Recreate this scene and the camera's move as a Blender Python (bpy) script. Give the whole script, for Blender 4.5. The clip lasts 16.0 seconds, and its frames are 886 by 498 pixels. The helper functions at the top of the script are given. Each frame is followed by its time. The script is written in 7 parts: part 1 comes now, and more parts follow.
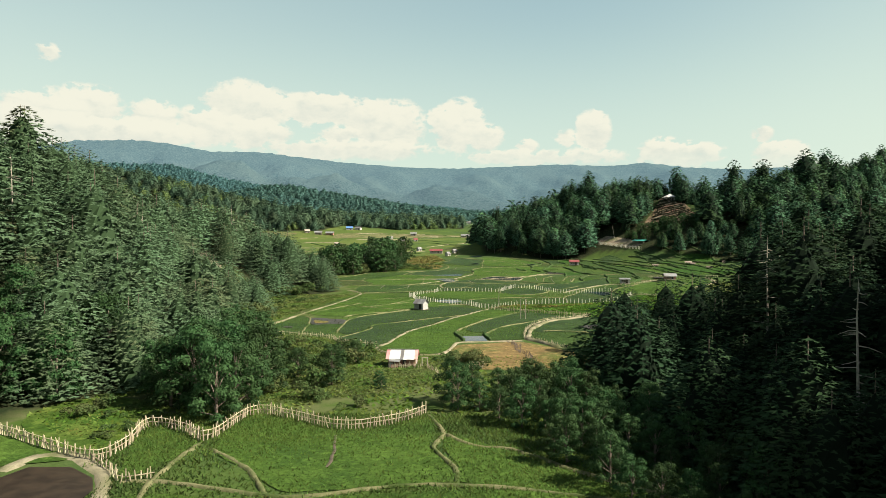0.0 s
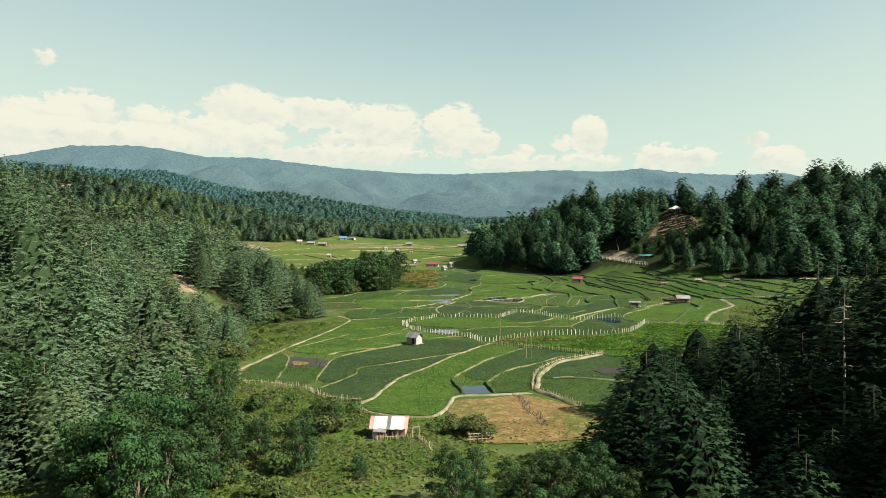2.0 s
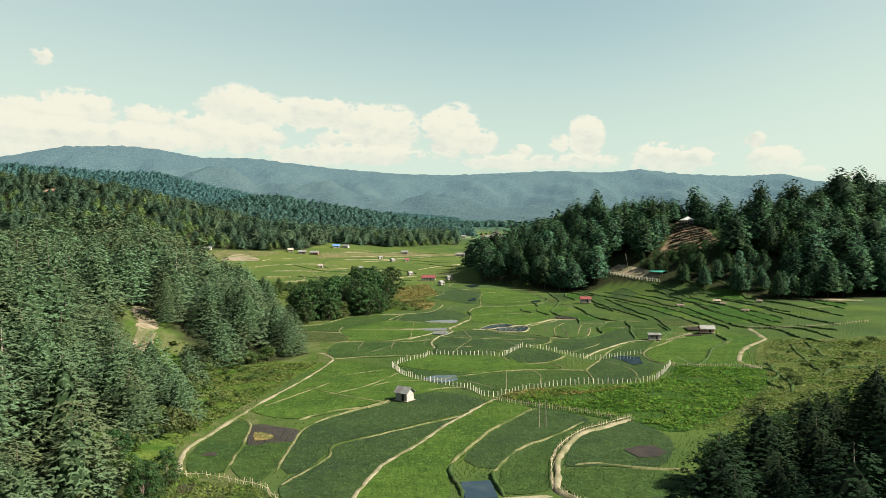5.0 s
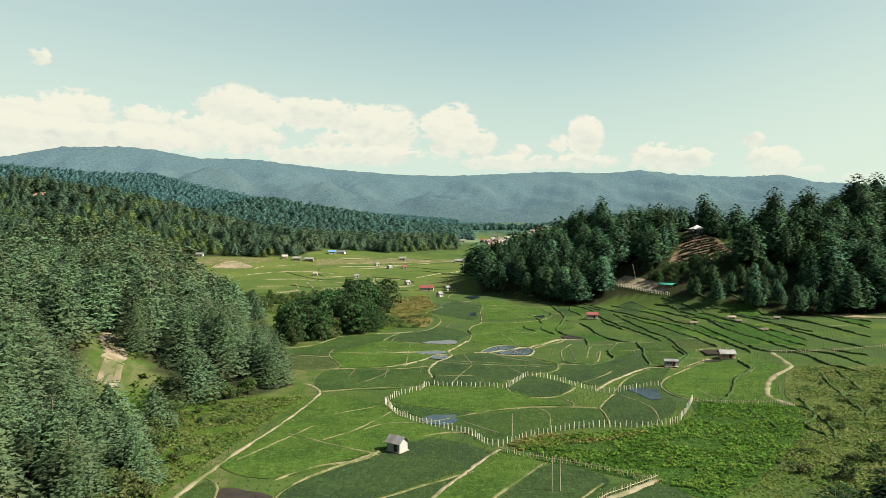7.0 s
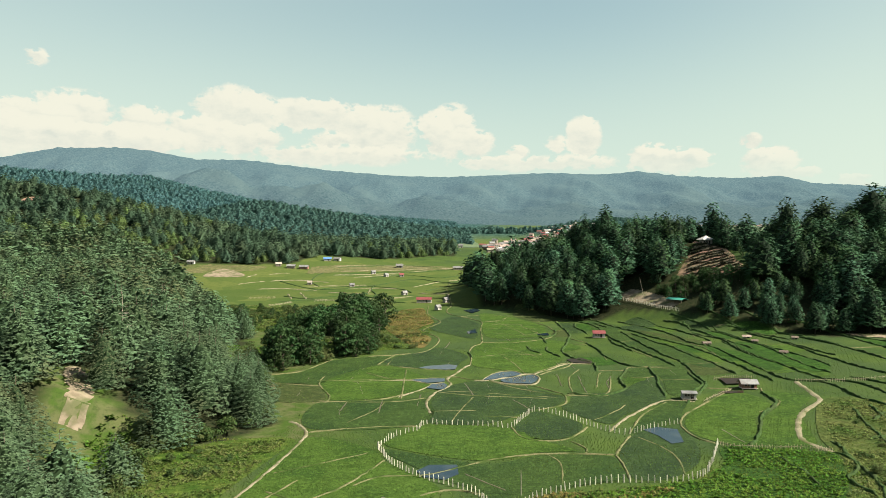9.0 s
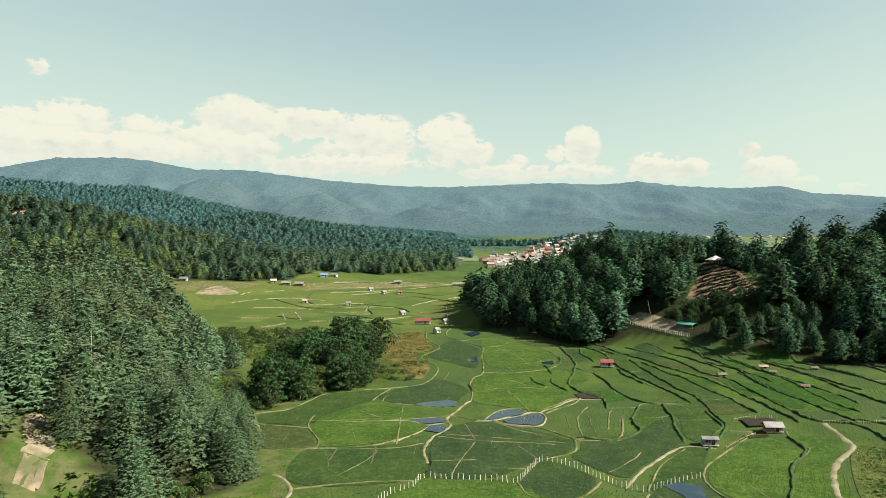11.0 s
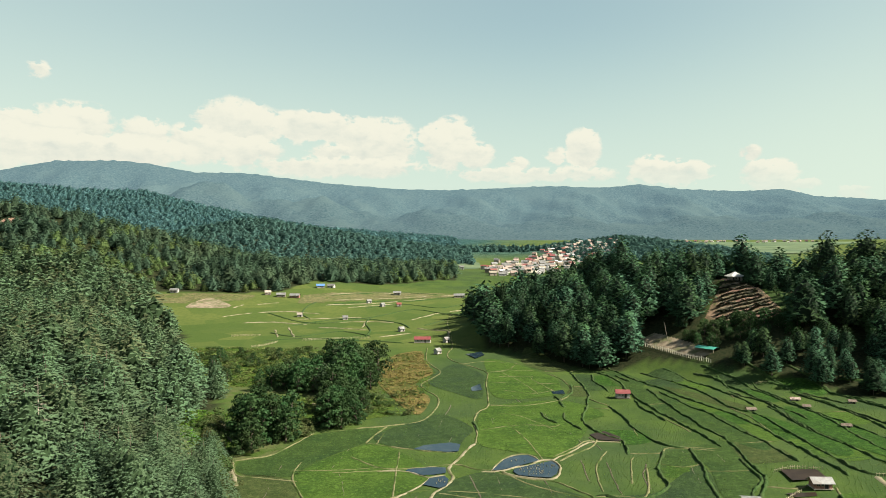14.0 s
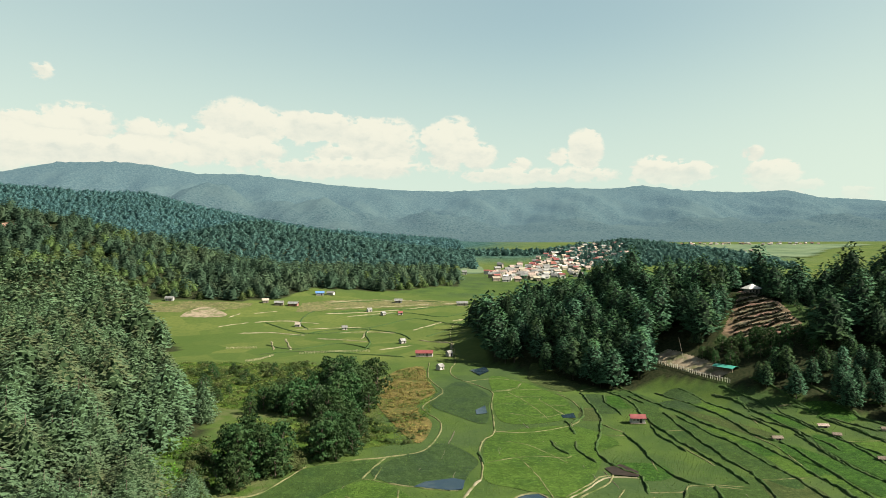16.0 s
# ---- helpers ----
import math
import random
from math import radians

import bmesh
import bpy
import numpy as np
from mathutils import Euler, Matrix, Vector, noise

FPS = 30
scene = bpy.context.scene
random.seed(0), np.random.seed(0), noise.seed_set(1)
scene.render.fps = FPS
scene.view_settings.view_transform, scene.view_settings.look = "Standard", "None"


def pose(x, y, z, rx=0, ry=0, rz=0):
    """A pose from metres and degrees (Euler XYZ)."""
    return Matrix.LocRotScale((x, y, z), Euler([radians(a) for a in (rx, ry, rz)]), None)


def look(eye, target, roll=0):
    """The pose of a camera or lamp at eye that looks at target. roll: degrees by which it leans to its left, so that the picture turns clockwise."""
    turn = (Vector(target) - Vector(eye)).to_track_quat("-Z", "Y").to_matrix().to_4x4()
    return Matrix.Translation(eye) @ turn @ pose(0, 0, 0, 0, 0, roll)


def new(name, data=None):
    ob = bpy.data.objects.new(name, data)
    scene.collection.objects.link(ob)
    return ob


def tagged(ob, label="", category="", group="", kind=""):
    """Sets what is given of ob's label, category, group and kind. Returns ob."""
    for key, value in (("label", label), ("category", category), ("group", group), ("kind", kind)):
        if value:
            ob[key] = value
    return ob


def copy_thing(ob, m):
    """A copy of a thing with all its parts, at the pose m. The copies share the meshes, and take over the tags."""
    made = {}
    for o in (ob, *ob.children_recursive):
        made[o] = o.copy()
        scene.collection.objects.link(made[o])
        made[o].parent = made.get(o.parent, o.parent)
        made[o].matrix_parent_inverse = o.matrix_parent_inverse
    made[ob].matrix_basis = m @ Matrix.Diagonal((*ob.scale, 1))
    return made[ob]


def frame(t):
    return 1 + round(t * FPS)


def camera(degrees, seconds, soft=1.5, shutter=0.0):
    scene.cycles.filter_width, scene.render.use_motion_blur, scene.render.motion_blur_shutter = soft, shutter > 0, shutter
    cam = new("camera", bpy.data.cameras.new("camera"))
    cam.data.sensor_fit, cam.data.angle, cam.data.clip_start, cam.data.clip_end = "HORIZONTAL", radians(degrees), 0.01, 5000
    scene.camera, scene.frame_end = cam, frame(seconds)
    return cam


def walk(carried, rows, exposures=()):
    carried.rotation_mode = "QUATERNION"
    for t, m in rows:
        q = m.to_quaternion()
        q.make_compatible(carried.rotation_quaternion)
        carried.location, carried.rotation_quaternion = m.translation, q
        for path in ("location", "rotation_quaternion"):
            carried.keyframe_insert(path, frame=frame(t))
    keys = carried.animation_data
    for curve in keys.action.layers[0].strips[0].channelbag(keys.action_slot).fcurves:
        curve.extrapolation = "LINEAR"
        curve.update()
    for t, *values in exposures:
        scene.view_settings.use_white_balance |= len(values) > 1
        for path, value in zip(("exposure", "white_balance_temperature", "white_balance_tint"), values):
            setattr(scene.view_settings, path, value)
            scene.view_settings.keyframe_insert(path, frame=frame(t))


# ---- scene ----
cam = camera(64, 16.0, soft=0.8)
PATH = [
    (0, (0.01, 0.02, 22.51), (0.02, 99.97, 19.51), -0.21),
    (0.5, (0.11, 5.00, 23.71), (0.19, 104.97, 21.29), -0.21),
    (1, (0.17, 9.99, 24.95), (0.41, 109.97, 22.67), -0.21),
    (1.5, (0.21, 14.95, 26.21), (0.52, 114.92, 23.93), -0.21),
    (2, (0.22, 19.79, 27.47), (0.73, 119.76, 25.18), -0.21),
    (2.5, (0.30, 24.57, 28.73), (1.02, 124.54, 26.43), -0.21),
    (3, (0.42, 29.07, 29.98), (1.14, 129.04, 27.67), -0.21),
    (3.5, (0.54, 33.45, 31.22), (1.32, 133.42, 28.93), -0.21),
    (4, (0.59, 37.93, 32.49), (1.36, 137.90, 30.23), -0.21),
    (6.5, (1.22, 60.94, 38.55), (2.19, 160.91, 36.21), -0.21),
    (7, (1.22, 65.15, 39.90), (2.20, 165.12, 37.65), -0.21),
    (7.5, (1.19, 69.29, 41.28), (2.15, 169.27, 39.05), -0.21),
    (8, (1.15, 73.38, 42.67), (2.17, 173.35, 40.44), -0.21),
    (8.5, (1.10, 77.42, 44.07), (2.35, 177.38, 41.83), -0.21),
    (9, (1.06, 81.41, 45.47), (2.37, 181.38, 43.28), -0.21),
    (11.5, (1.47, 100.16, 52.07), (2.88, 200.15, 51.42), -0.21),
    (12, (1.50, 103.88, 53.14), (2.86, 203.87, 52.54), -0.21),
    (12.5, (1.52, 107.61, 54.18), (2.82, 207.60, 53.57), -0.21),
    (13, (1.53, 111.34, 55.19), (2.90, 211.33, 54.58), -0.21),
    (13.5, (1.53, 115.10, 56.19), (2.90, 215.09, 55.58), -0.21),
    (14, (1.53, 118.90, 57.21), (2.82, 218.89, 56.66), -0.21),
    (14.5, (1.53, 122.77, 58.28), (2.71, 222.76, 57.82), -0.21),
    (15, (1.54, 126.73, 59.43), (2.68, 226.72, 58.93), -0.21),
    (15.5, (1.55, 130.73, 60.63), (2.63, 230.72, 60.19), -0.21),
    (16, (1.57, 134.75, 61.85), (2.54, 234.75, 61.41), -0.21),
]
EXPOSURE = [(0.0, 1.55), (16.0, 1.55)]
walk(cam, [(t, look(eye, target, roll)) for t, eye, target, roll in PATH], EXPOSURE)
# ---- light ----
SUN_DIR = Vector((0.70, -0.20, 0.68)).normalized()
world = bpy.data.worlds.new("sky")
scene.world = world
world.use_nodes = True


def node_tools(tree):
    def add(kind, **vals):
        n = tree.nodes.new(kind)
        for k, v in vals.items():
            if k in n.inputs:
                n.inputs[k].default_value = v
        return n

    def math_(op, a, b=None, c=None):
        n = tree.nodes.new("ShaderNodeMath")
        n.operation = op
        for i, v in enumerate((a, b, c)):
            if v is None:
                continue
            if isinstance(v, (int, float)):
                n.inputs[i].default_value = v
            else:
                tree.links.new(v, n.inputs[i])
        return n.outputs[0]

    def mix(f, a, b, blend="MIX"):
        n = tree.nodes.new("ShaderNodeMix")
        n.data_type, n.blend_type = "RGBA", blend
        for s, v in ((n.inputs[0], f), (n.inputs[6], a), (n.inputs[7], b)):
            if isinstance(v, (int, float)):
                s.default_value = v
            elif isinstance(v, tuple):
                s.default_value = (*v[:3], 1)
            else:
                tree.links.new(v, s)
        return n.outputs[2]

    def ramp(f, lo, hi):
        n = tree.nodes.new("ShaderNodeMapRange")
        n.interpolation_type = "SMOOTHSTEP"
        tree.links.new(f, n.inputs[0])
        n.inputs[1].default_value, n.inputs[2].default_value = lo, hi
        return n.outputs[0]

    return add, math_, mix, ramp


def make_sky():
    t = world.node_tree
    t.nodes.clear()
    add, math_, mix, ramp = node_tools(t)
    L = t.links.new
    sky = add("ShaderNodeTexSky")
    sky.sky_type, sky.sun_disc = "NISHITA", False
    sky.sun_elevation, sky.sun_rotation = math.asin(SUN_DIR.z), math.atan2(SUN_DIR.x, SUN_DIR.y)
    sky.air_density, sky.dust_density, sky.ozone_density = 1.0, 1.5, 1.5
    tc = add("ShaderNodeTexCoord")
    sep = add("ShaderNodeSeparateXYZ")
    L(tc.outputs["Generated"], sep.inputs[0])
    x, y, z = sep.outputs
    flat = math_("SQRT", math_("ADD", math_("MULTIPLY", x, x), math_("MULTIPLY", y, y)))
    az = math_("ARCTAN2", x, y)
    el = math_("DIVIDE", z, math_("MAXIMUM", flat, 0.02))
    scaled = t.nodes.new("ShaderNodeVectorMath")
    scaled.operation = "SCALE"
    L(sky.outputs[0], scaled.inputs[0])
    scaled.inputs[3].default_value = SKY_GAIN
    # pale moist air, thick near the skyline and thinner to the zenith
    veil = math_("POWER", math_("SUBTRACT", 1.0, math_("MINIMUM", math_("MAXIMUM", z, 0.0), 1.0)), 1.6)
    col = mix(math_("MULTIPLY", veil, 0.94), scaled.outputs[0], VEIL)
    west = ramp(math_("MULTIPLY", az, -1.0), -0.55, 0.75)
    col = mix(math_("MULTIPLY", west, math_("MULTIPLY", veil, 0.55)), col, VEIL_WARM)
    east = ramp(az, 0.10, 0.70)
    col = mix(math_("MULTIPLY", east, math_("MULTIPLY", veil, 0.6)), col, VEIL_WARM)
    low = ramp(math_("MULTIPLY", el, -1.0), -0.32, -0.05)
    col = mix(math_("MULTIPLY", low, 0.62), col, VEIL_WARM)
    # cumulus bank over the far range
    comb = add("ShaderNodeCombineXYZ")
    L(az, comb.inputs[0]), L(math_("MULTIPLY", el, 1.5), comb.inputs[1])
    n1 = add("ShaderNodeTexNoise", Scale=15.0, Detail=8.0, Roughness=0.60)
    n2 = add("ShaderNodeTexNoise", Scale=44.0, Detail=4.0, Roughness=0.55)
    L(comb.outputs[0], n1.inputs["Vector"]), L(comb.outputs[0], n2.inputs["Vector"])
    # heaped lobes: folded noise makes rounded tops with sharp creases
    puff = math_("SUBTRACT", 0.5, math_("MULTIPLY", math_("ABSOLUTE", math_("SUBTRACT", n2.outputs[0], 0.5)), 4.0))
    rough = math_("ADD", math_("MULTIPLY", math_("SUBTRACT", n1.outputs[0], 0.5), 1.8), math_("MULTIPLY", puff, 0.48))
    az = math_("ADD", az, math_("MULTIPLY", math_("SUBTRACT", n1.outputs[0], 0.5), 0.035))
    el = math_("ADD", el, math_("MULTIPLY", math_("SUBTRACT", n2.outputs[0], 0.5), 0.028))
    body = top = None
    for a, e, w, h, thick in CLOUDS:
        du = math_("DIVIDE", math_("SUBTRACT", az, a), w * 1.28)
        dv = math_("DIVIDE", math_("SUBTRACT", el, e), h * 1.26)
        low = math_("MULTIPLY", math_("MINIMUM", dv, 0.0), 0.75)
        dv = math_("ADD", math_("MAXIMUM", dv, 0.0), low)
        one = math_("SUBTRACT", thick, math_("ADD", math_("MULTIPLY", du, du), math_("MULTIPLY", dv, dv)))
        rise = math_("MULTIPLY", math_("ADD", dv, math_("MULTIPLY", du, 0.35)), ramp(one, -0.2, 0.5))
        body = one if body is None else math_("MAXIMUM", body, one)
        top = rise if top is None else math_("MAXIMUM", top, rise)
    dens = ramp(math_("ADD", body, rough), 0.16, 0.56)
    fade = ramp(el, 0.055, 0.115)
    dens = math_("MULTIPLY", dens, math_("ADD", 0.35, math_("MULTIPLY", fade, 0.65)))
    n3 = add("ShaderNodeTexNoise", Scale=30.0, Detail=7.0, Roughness=0.62)
    L(comb.outputs[0], n3.inputs["Vector"])
    shade = ramp(math_("ADD", math_("MULTIPLY", math_("SUBTRACT", n3.outputs[0], 0.5), 1.2), math_("ADD", math_("MULTIPLY", top, 0.9), math_("MULTIPLY", puff, 0.25))), -0.55, 0.50)
    cloud = mix(shade, CLOUD_DIM, CLOUD_LIT)
    col = mix(math_("MULTIPLY", dens, 0.97), col, cloud)
    bg = add("ShaderNodeBackground", Strength=1.0)
    L(col, bg.inputs[0])
    out = add("ShaderNodeOutputWorld")
    L(bg.outputs[0], out.inputs[0])


SKY_GAIN = 0.042
VEIL = (0.166, 0.241, 0.222)
VEIL_WARM = (0.272, 0.308, 0.256)
CLOUD_LIT = (0.312, 0.306, 0.256)
CLOUD_DIM = (0.236, 0.252, 0.224)
# azimuth, elevation, half width, half height, thickness
CLOUDS = [
          (-0.266, 0.169, 0.05, 0.027, 1), (-0.174, 0.168, 0.057, 0.018, 1), (-0.08, 0.146, 0.049, 0.031, 1), (-0.143, 0.129, 0.031, 0.015, 0.75),
          (-0.472, 0.157, 0.046, 0.022, 1), (-0.513, 0.146, 0.044, 0.02, 1), (-0.385, 0.142, 0.033, 0.023, 1), (-0.331, 0.138, 0.038, 0.021, 1),
          (-0.266, 0.131, 0.05, 0.015, 1), (-0.447, 0.122, 0.116, 0.019, 0.9), (-0.507, 0.219, 0.017, 0.011, 0.7), (0.003, 0.144, 0.021, 0.022, 1),
          (-0.133, 0.11, 0.136, 0.013, 0.7), (-0.541, 0.127, 0.031, 0.023, 0.9), (0.028, 0.148, 0.027, 0.031, 1), (0.05, 0.129, 0.033, 0.016, 0.9),
          (0.208, 0.136, 0.022, 0.023, 1), (0.171, 0.125, 0.016, 0.013, 0.7), (0.119, 0.114, 0.016, 0.009, 0.7), (0.296, 0.102, 0.031, 0.016, 0.95),
          (0.335, 0.098, 0.041, 0.014, 0.85), (0.445, 0.089, 0.031, 0.018, 0.95), (0.423, 0.12, 0.016, 0.009, 0.6), (0.475, 0.075, 0.026, 0.011, 0.9),
          (0.537, 0.064, 0.022, 0.007, 0.8), (0.143, 0.099, 0.137, 0.011, 0.65),
]
make_sky()
sun = new("sun", bpy.data.lights.new("sun", "SUN"))
sun.data.energy, sun.data.angle, sun.data.color = 5.0, radians(0.53), (1.0, 0.93, 0.80)
sun.matrix_world = look(SUN_DIR * 500, (0, 0, 0))
tagged(sun, kind="structure")


# ---- materials ----
def material(name, c1, c2, scale=1.0, rough=0.85, bump=0.0, bump_scale=None, vary=0.0, island=False, c3=None, scale3=0.02, spec=0.25, metal=0.0, through_=0.0, grain=0.0, tone=False, core_shade=None):
    m = bpy.data.materials.new(name)
    m.use_nodes = True
    t = m.node_tree
    add, math_, mix, ramp = node_tools(t)
    L = t.links.new
    bsdf = t.nodes["Principled BSDF"]
    tc = add("ShaderNodeNewGeometry")
    n1 = add("ShaderNodeTexNoise", Scale=scale, Detail=6.0, Roughness=0.6)
    L(tc.outputs["Position"], n1.inputs["Vector"])
    col = mix(ramp(n1.outputs[0], 0.32, 0.68), c1, c2)
    if c3:
        n3 = add("ShaderNodeTexNoise", Scale=scale3, Detail=4.0, Roughness=0.55)
        L(tc.outputs["Position"], n3.inputs["Vector"])
        col = mix(ramp(n3.outputs[0], 0.45, 0.65), col, c3)
    if grain:
        ng = add("ShaderNodeTexNoise", Scale=grain, Detail=3.0, Roughness=0.7)
        L(tc.outputs["Position"], ng.inputs["Vector"])
        col = mix(math_("MULTIPLY", ramp(ng.outputs[0], 0.42, 0.72), 0.70), col, tuple(v * 0.42 for v in c1))
        nm = add("ShaderNodeTexNoise", Scale=grain * 0.09, Detail=4.0, Roughness=0.65)
        L(tc.outputs["Position"], nm.inputs["Vector"])
        col = mix(math_("MULTIPLY", ramp(nm.outputs[0], 0.46, 0.66), 0.38), col, tuple(v * 0.60 for v in c1))
        nh = add("ShaderNodeTexNoise", Scale=grain * 0.37, Detail=3.0, Roughness=0.7)
        L(tc.outputs["Position"], nh.inputs["Vector"])
        col = mix(math_("MULTIPLY", ramp(nh.outputs[0], 0.48, 0.72), 0.62), col, tuple(min(1.0, v * 1.5) for v in c2))
    if vary:
        src = tc.outputs["Random Per Island"] if island else add("ShaderNodeObjectInfo").outputs["Random"]
        if tone:
            # one shade for a whole tree
            a = add("ShaderNodeAttribute")
            a.attribute_name = "tone"
            src = math_("FRACT", math_("ADD", a.outputs["Fac"], add("ShaderNodeObjectInfo").outputs["Random"]))
        hsv = add("ShaderNodeHueSaturation")
        value = math_("ADD", 1 - vary, math_("MULTIPLY", src, 2 * vary))
        if tone:
            # sprays differ among themselves, young tips paler than old needles
            value = math_("MULTIPLY", value, math_("ADD", 0.86, math_("MULTIPLY", tc.outputs["Random Per Island"], 0.28)))
        L(value, hsv.inputs["Value"])
        L(math_("ADD", 0.5 - vary * 0.06, math_("MULTIPLY", src, vary * 0.12)), hsv.inputs["Hue"])
        L(col, hsv.inputs["Color"])
        col = hsv.outputs[0]
    if core_shade:
        # shade inside the crown, put into the colour of its core
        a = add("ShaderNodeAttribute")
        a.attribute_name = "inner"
        col = mix(a.outputs["Fac"], col, core_shade)
    L(col, bsdf.inputs["Base Color"])
    bsdf.inputs["Roughness"].default_value = rough
    bsdf.inputs["Metallic"].default_value = metal
    bsdf.inputs["Specular IOR Level"].default_value = spec
    if through_:
        # thin leaves let part of the light through
        tr = add("ShaderNodeBsdfTranslucent")
        L(col, tr.inputs[0])
        both = add("ShaderNodeMixShader", Fac=through_)
        L(bsdf.outputs[0], both.inputs[1]), L(tr.outputs[0], both.inputs[2])
        L(both.outputs[0], t.nodes["Material Output"].inputs[0])
    if bump:
        nb = add("ShaderNodeTexNoise", Scale=bump_scale or scale * 3, Detail=5.0, Roughness=0.65)
        L(tc.outputs["Position"], nb.inputs["Vector"])
        b = add("ShaderNodeBump", Strength=0.8, Distance=bump)
        L(nb.outputs[0], b.inputs["Height"])
        L(b.outputs[0], bsdf.inputs["Normal"])
    return m


PINE = material("pine_needles", (0.051, 0.094, 0.047), (0.086, 0.134, 0.071), 5.0, 0.8, vary=0.18, island=True, c3=(0.070, 0.084, 0.040), scale3=0.045, through_=0.22, tone=True, spec=0.04, core_shade=(0.026, 0.046, 0.020))
# pines of the farther woods: a little haze put into the needle colour
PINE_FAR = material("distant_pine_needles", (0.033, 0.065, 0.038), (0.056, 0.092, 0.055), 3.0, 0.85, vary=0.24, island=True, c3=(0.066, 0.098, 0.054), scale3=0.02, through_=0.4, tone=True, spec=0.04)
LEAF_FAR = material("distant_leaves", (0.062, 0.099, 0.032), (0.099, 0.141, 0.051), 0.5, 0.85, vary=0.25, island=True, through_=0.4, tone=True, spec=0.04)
# ridge needles carry painted haze: bluer base, translucency raised to flatten contrast
PINE_RIDGE = material("hazed_ridge_pine_needles", (0.050, 0.110, 0.092), (0.074, 0.140, 0.116), 0.5, 0.9, vary=0.2, island=True, through_=0.45, tone=True, spec=0.04)
PINE_HAZE = material("haze_tinted_pine_needles", (0.062, 0.140, 0.142), (0.088, 0.178, 0.170), 0.1, 0.9, vary=0.18, island=True, through_=0.5, tone=True, spec=0.04)
LEAF = material("broad_leaves", (0.015, 0.040, 0.013), (0.042, 0.080, 0.028), 1.4, 0.6, vary=0.28, island=True, c3=(0.036, 0.064, 0.022), scale3=0.08, through_=0.3, tone=True, spec=0.05)
SHRUB = material("shrub_leaves", (0.028, 0.056, 0.016), (0.064, 0.094, 0.030), 1.2, 0.7, vary=0.35, island=True, c3=(0.070, 0.082, 0.030), scale3=0.12, through_=0.3, spec=0.04)
# darkened copy of the pine needles, with the grove's shade in its colour
PINE_SHADED = material("shaded_pine_needles", (0.009, 0.022, 0.010), (0.018, 0.033, 0.016), 5.0, 0.8, vary=0.24, island=True, c3=(0.020, 0.035, 0.015), scale3=0.05, through_=0.1, tone=True, spec=0.02, core_shade=(0.006, 0.011, 0.006))
# a greener pine, its needles darkened further as shade on the hill
PINE_HILL = material("shaded_hill_pine_needles", (0.023, 0.062, 0.032), (0.050, 0.100, 0.050), 5.0, 0.8, vary=0.36, island=True, c3=(0.042, 0.078, 0.030), scale3=0.06, through_=0.10, tone=True, spec=0.04, core_shade=(0.013, 0.023, 0.013))
BARK = material("bark", (0.072, 0.054, 0.040), (0.144, 0.115, 0.090), 3.0, 0.9, 0.03)
BARK_PALE = material("pale_bark", (0.216, 0.187, 0.144), (0.303, 0.267, 0.216), 3.0, 0.9, 0.03)
RICE = {
    "mid": material("rice_green", (0.023, 0.042, 0.011), (0.033, 0.058, 0.015), 0.35, 0.85, 0.25, 2.2, spec=0.04, grain=2.6, c3=(0.019, 0.039, 0.012), scale3=0.07),
    "bright": material("rice_bright", (0.031, 0.060, 0.010), (0.048, 0.084, 0.015), 0.35, 0.85, 0.25, 2.2, spec=0.04, grain=2.6, c3=(0.025, 0.052, 0.010), scale3=0.08),
    "dark": material("rice_flooded", (0.020, 0.037, 0.012), (0.030, 0.051, 0.017), 0.4, 0.75, 0.25, 2.2, spec=0.04, grain=2.6, c3=(0.018, 0.033, 0.014), scale3=0.08),
    "lush": material("lush_weeds", (0.015, 0.043, 0.007), (0.031, 0.067, 0.011), 0.7, 0.8, 0.5, 1.2, spec=0.04, grain=1.6, c3=(0.021, 0.049, 0.010), scale3=0.1),
    "dry": material("dry_straw", (0.109, 0.076, 0.031), (0.160, 0.113, 0.048), 0.5, 0.9, 0.25, 2.0, spec=0.04, grain=1.8, c3=(0.070, 0.084, 0.023), scale3=0.12),
    "fallow": material("weedy_fallow", (0.085, 0.074, 0.024), (0.130, 0.096, 0.035), 0.5, 0.9, 0.35, 1.4, spec=0.04, grain=1.8, c3=(0.043, 0.060, 0.016), scale3=0.16),
    "brown": material("ploughed_reddish", (0.028, 0.042, 0.013), (0.042, 0.054, 0.018), 0.4, 0.9, 0.2, 2.5, spec=0.04, grain=2.2),
}
BUND = material("grassy_bund", (0.081, 0.085, 0.037), (0.136, 0.129, 0.067), 0.9, 0.95, 0.15, 3.0, spec=0.04, c3=(0.036, 0.055, 0.015), scale3=0.15)
BANK = material("grassy_bank", (0.018, 0.039, 0.011), (0.042, 0.070, 0.022), 0.9, 0.95, 0.3, 1.6, spec=0.04, c3=(0.035, 0.051, 0.019), scale3=0.12)
PATH_MAT = material("trodden_path", (0.133, 0.121, 0.076), (0.206, 0.182, 0.121), 0.8, 0.95, 0.1, 3.0, spec=0.04, c3=(0.079, 0.085, 0.036), scale3=0.2)
BAMBOO = material("weathered_bamboo", (0.246, 0.205, 0.131), (0.377, 0.320, 0.221), 2.0, 0.8, vary=0.25)
POST = material("pale_post", (0.377, 0.361, 0.279), (0.476, 0.451, 0.361), 2.0, 0.8, vary=0.12)
MUD = material("mud", (0.045, 0.034, 0.023), (0.074, 0.057, 0.037), 0.8, 0.6, 0.08, 3.0)
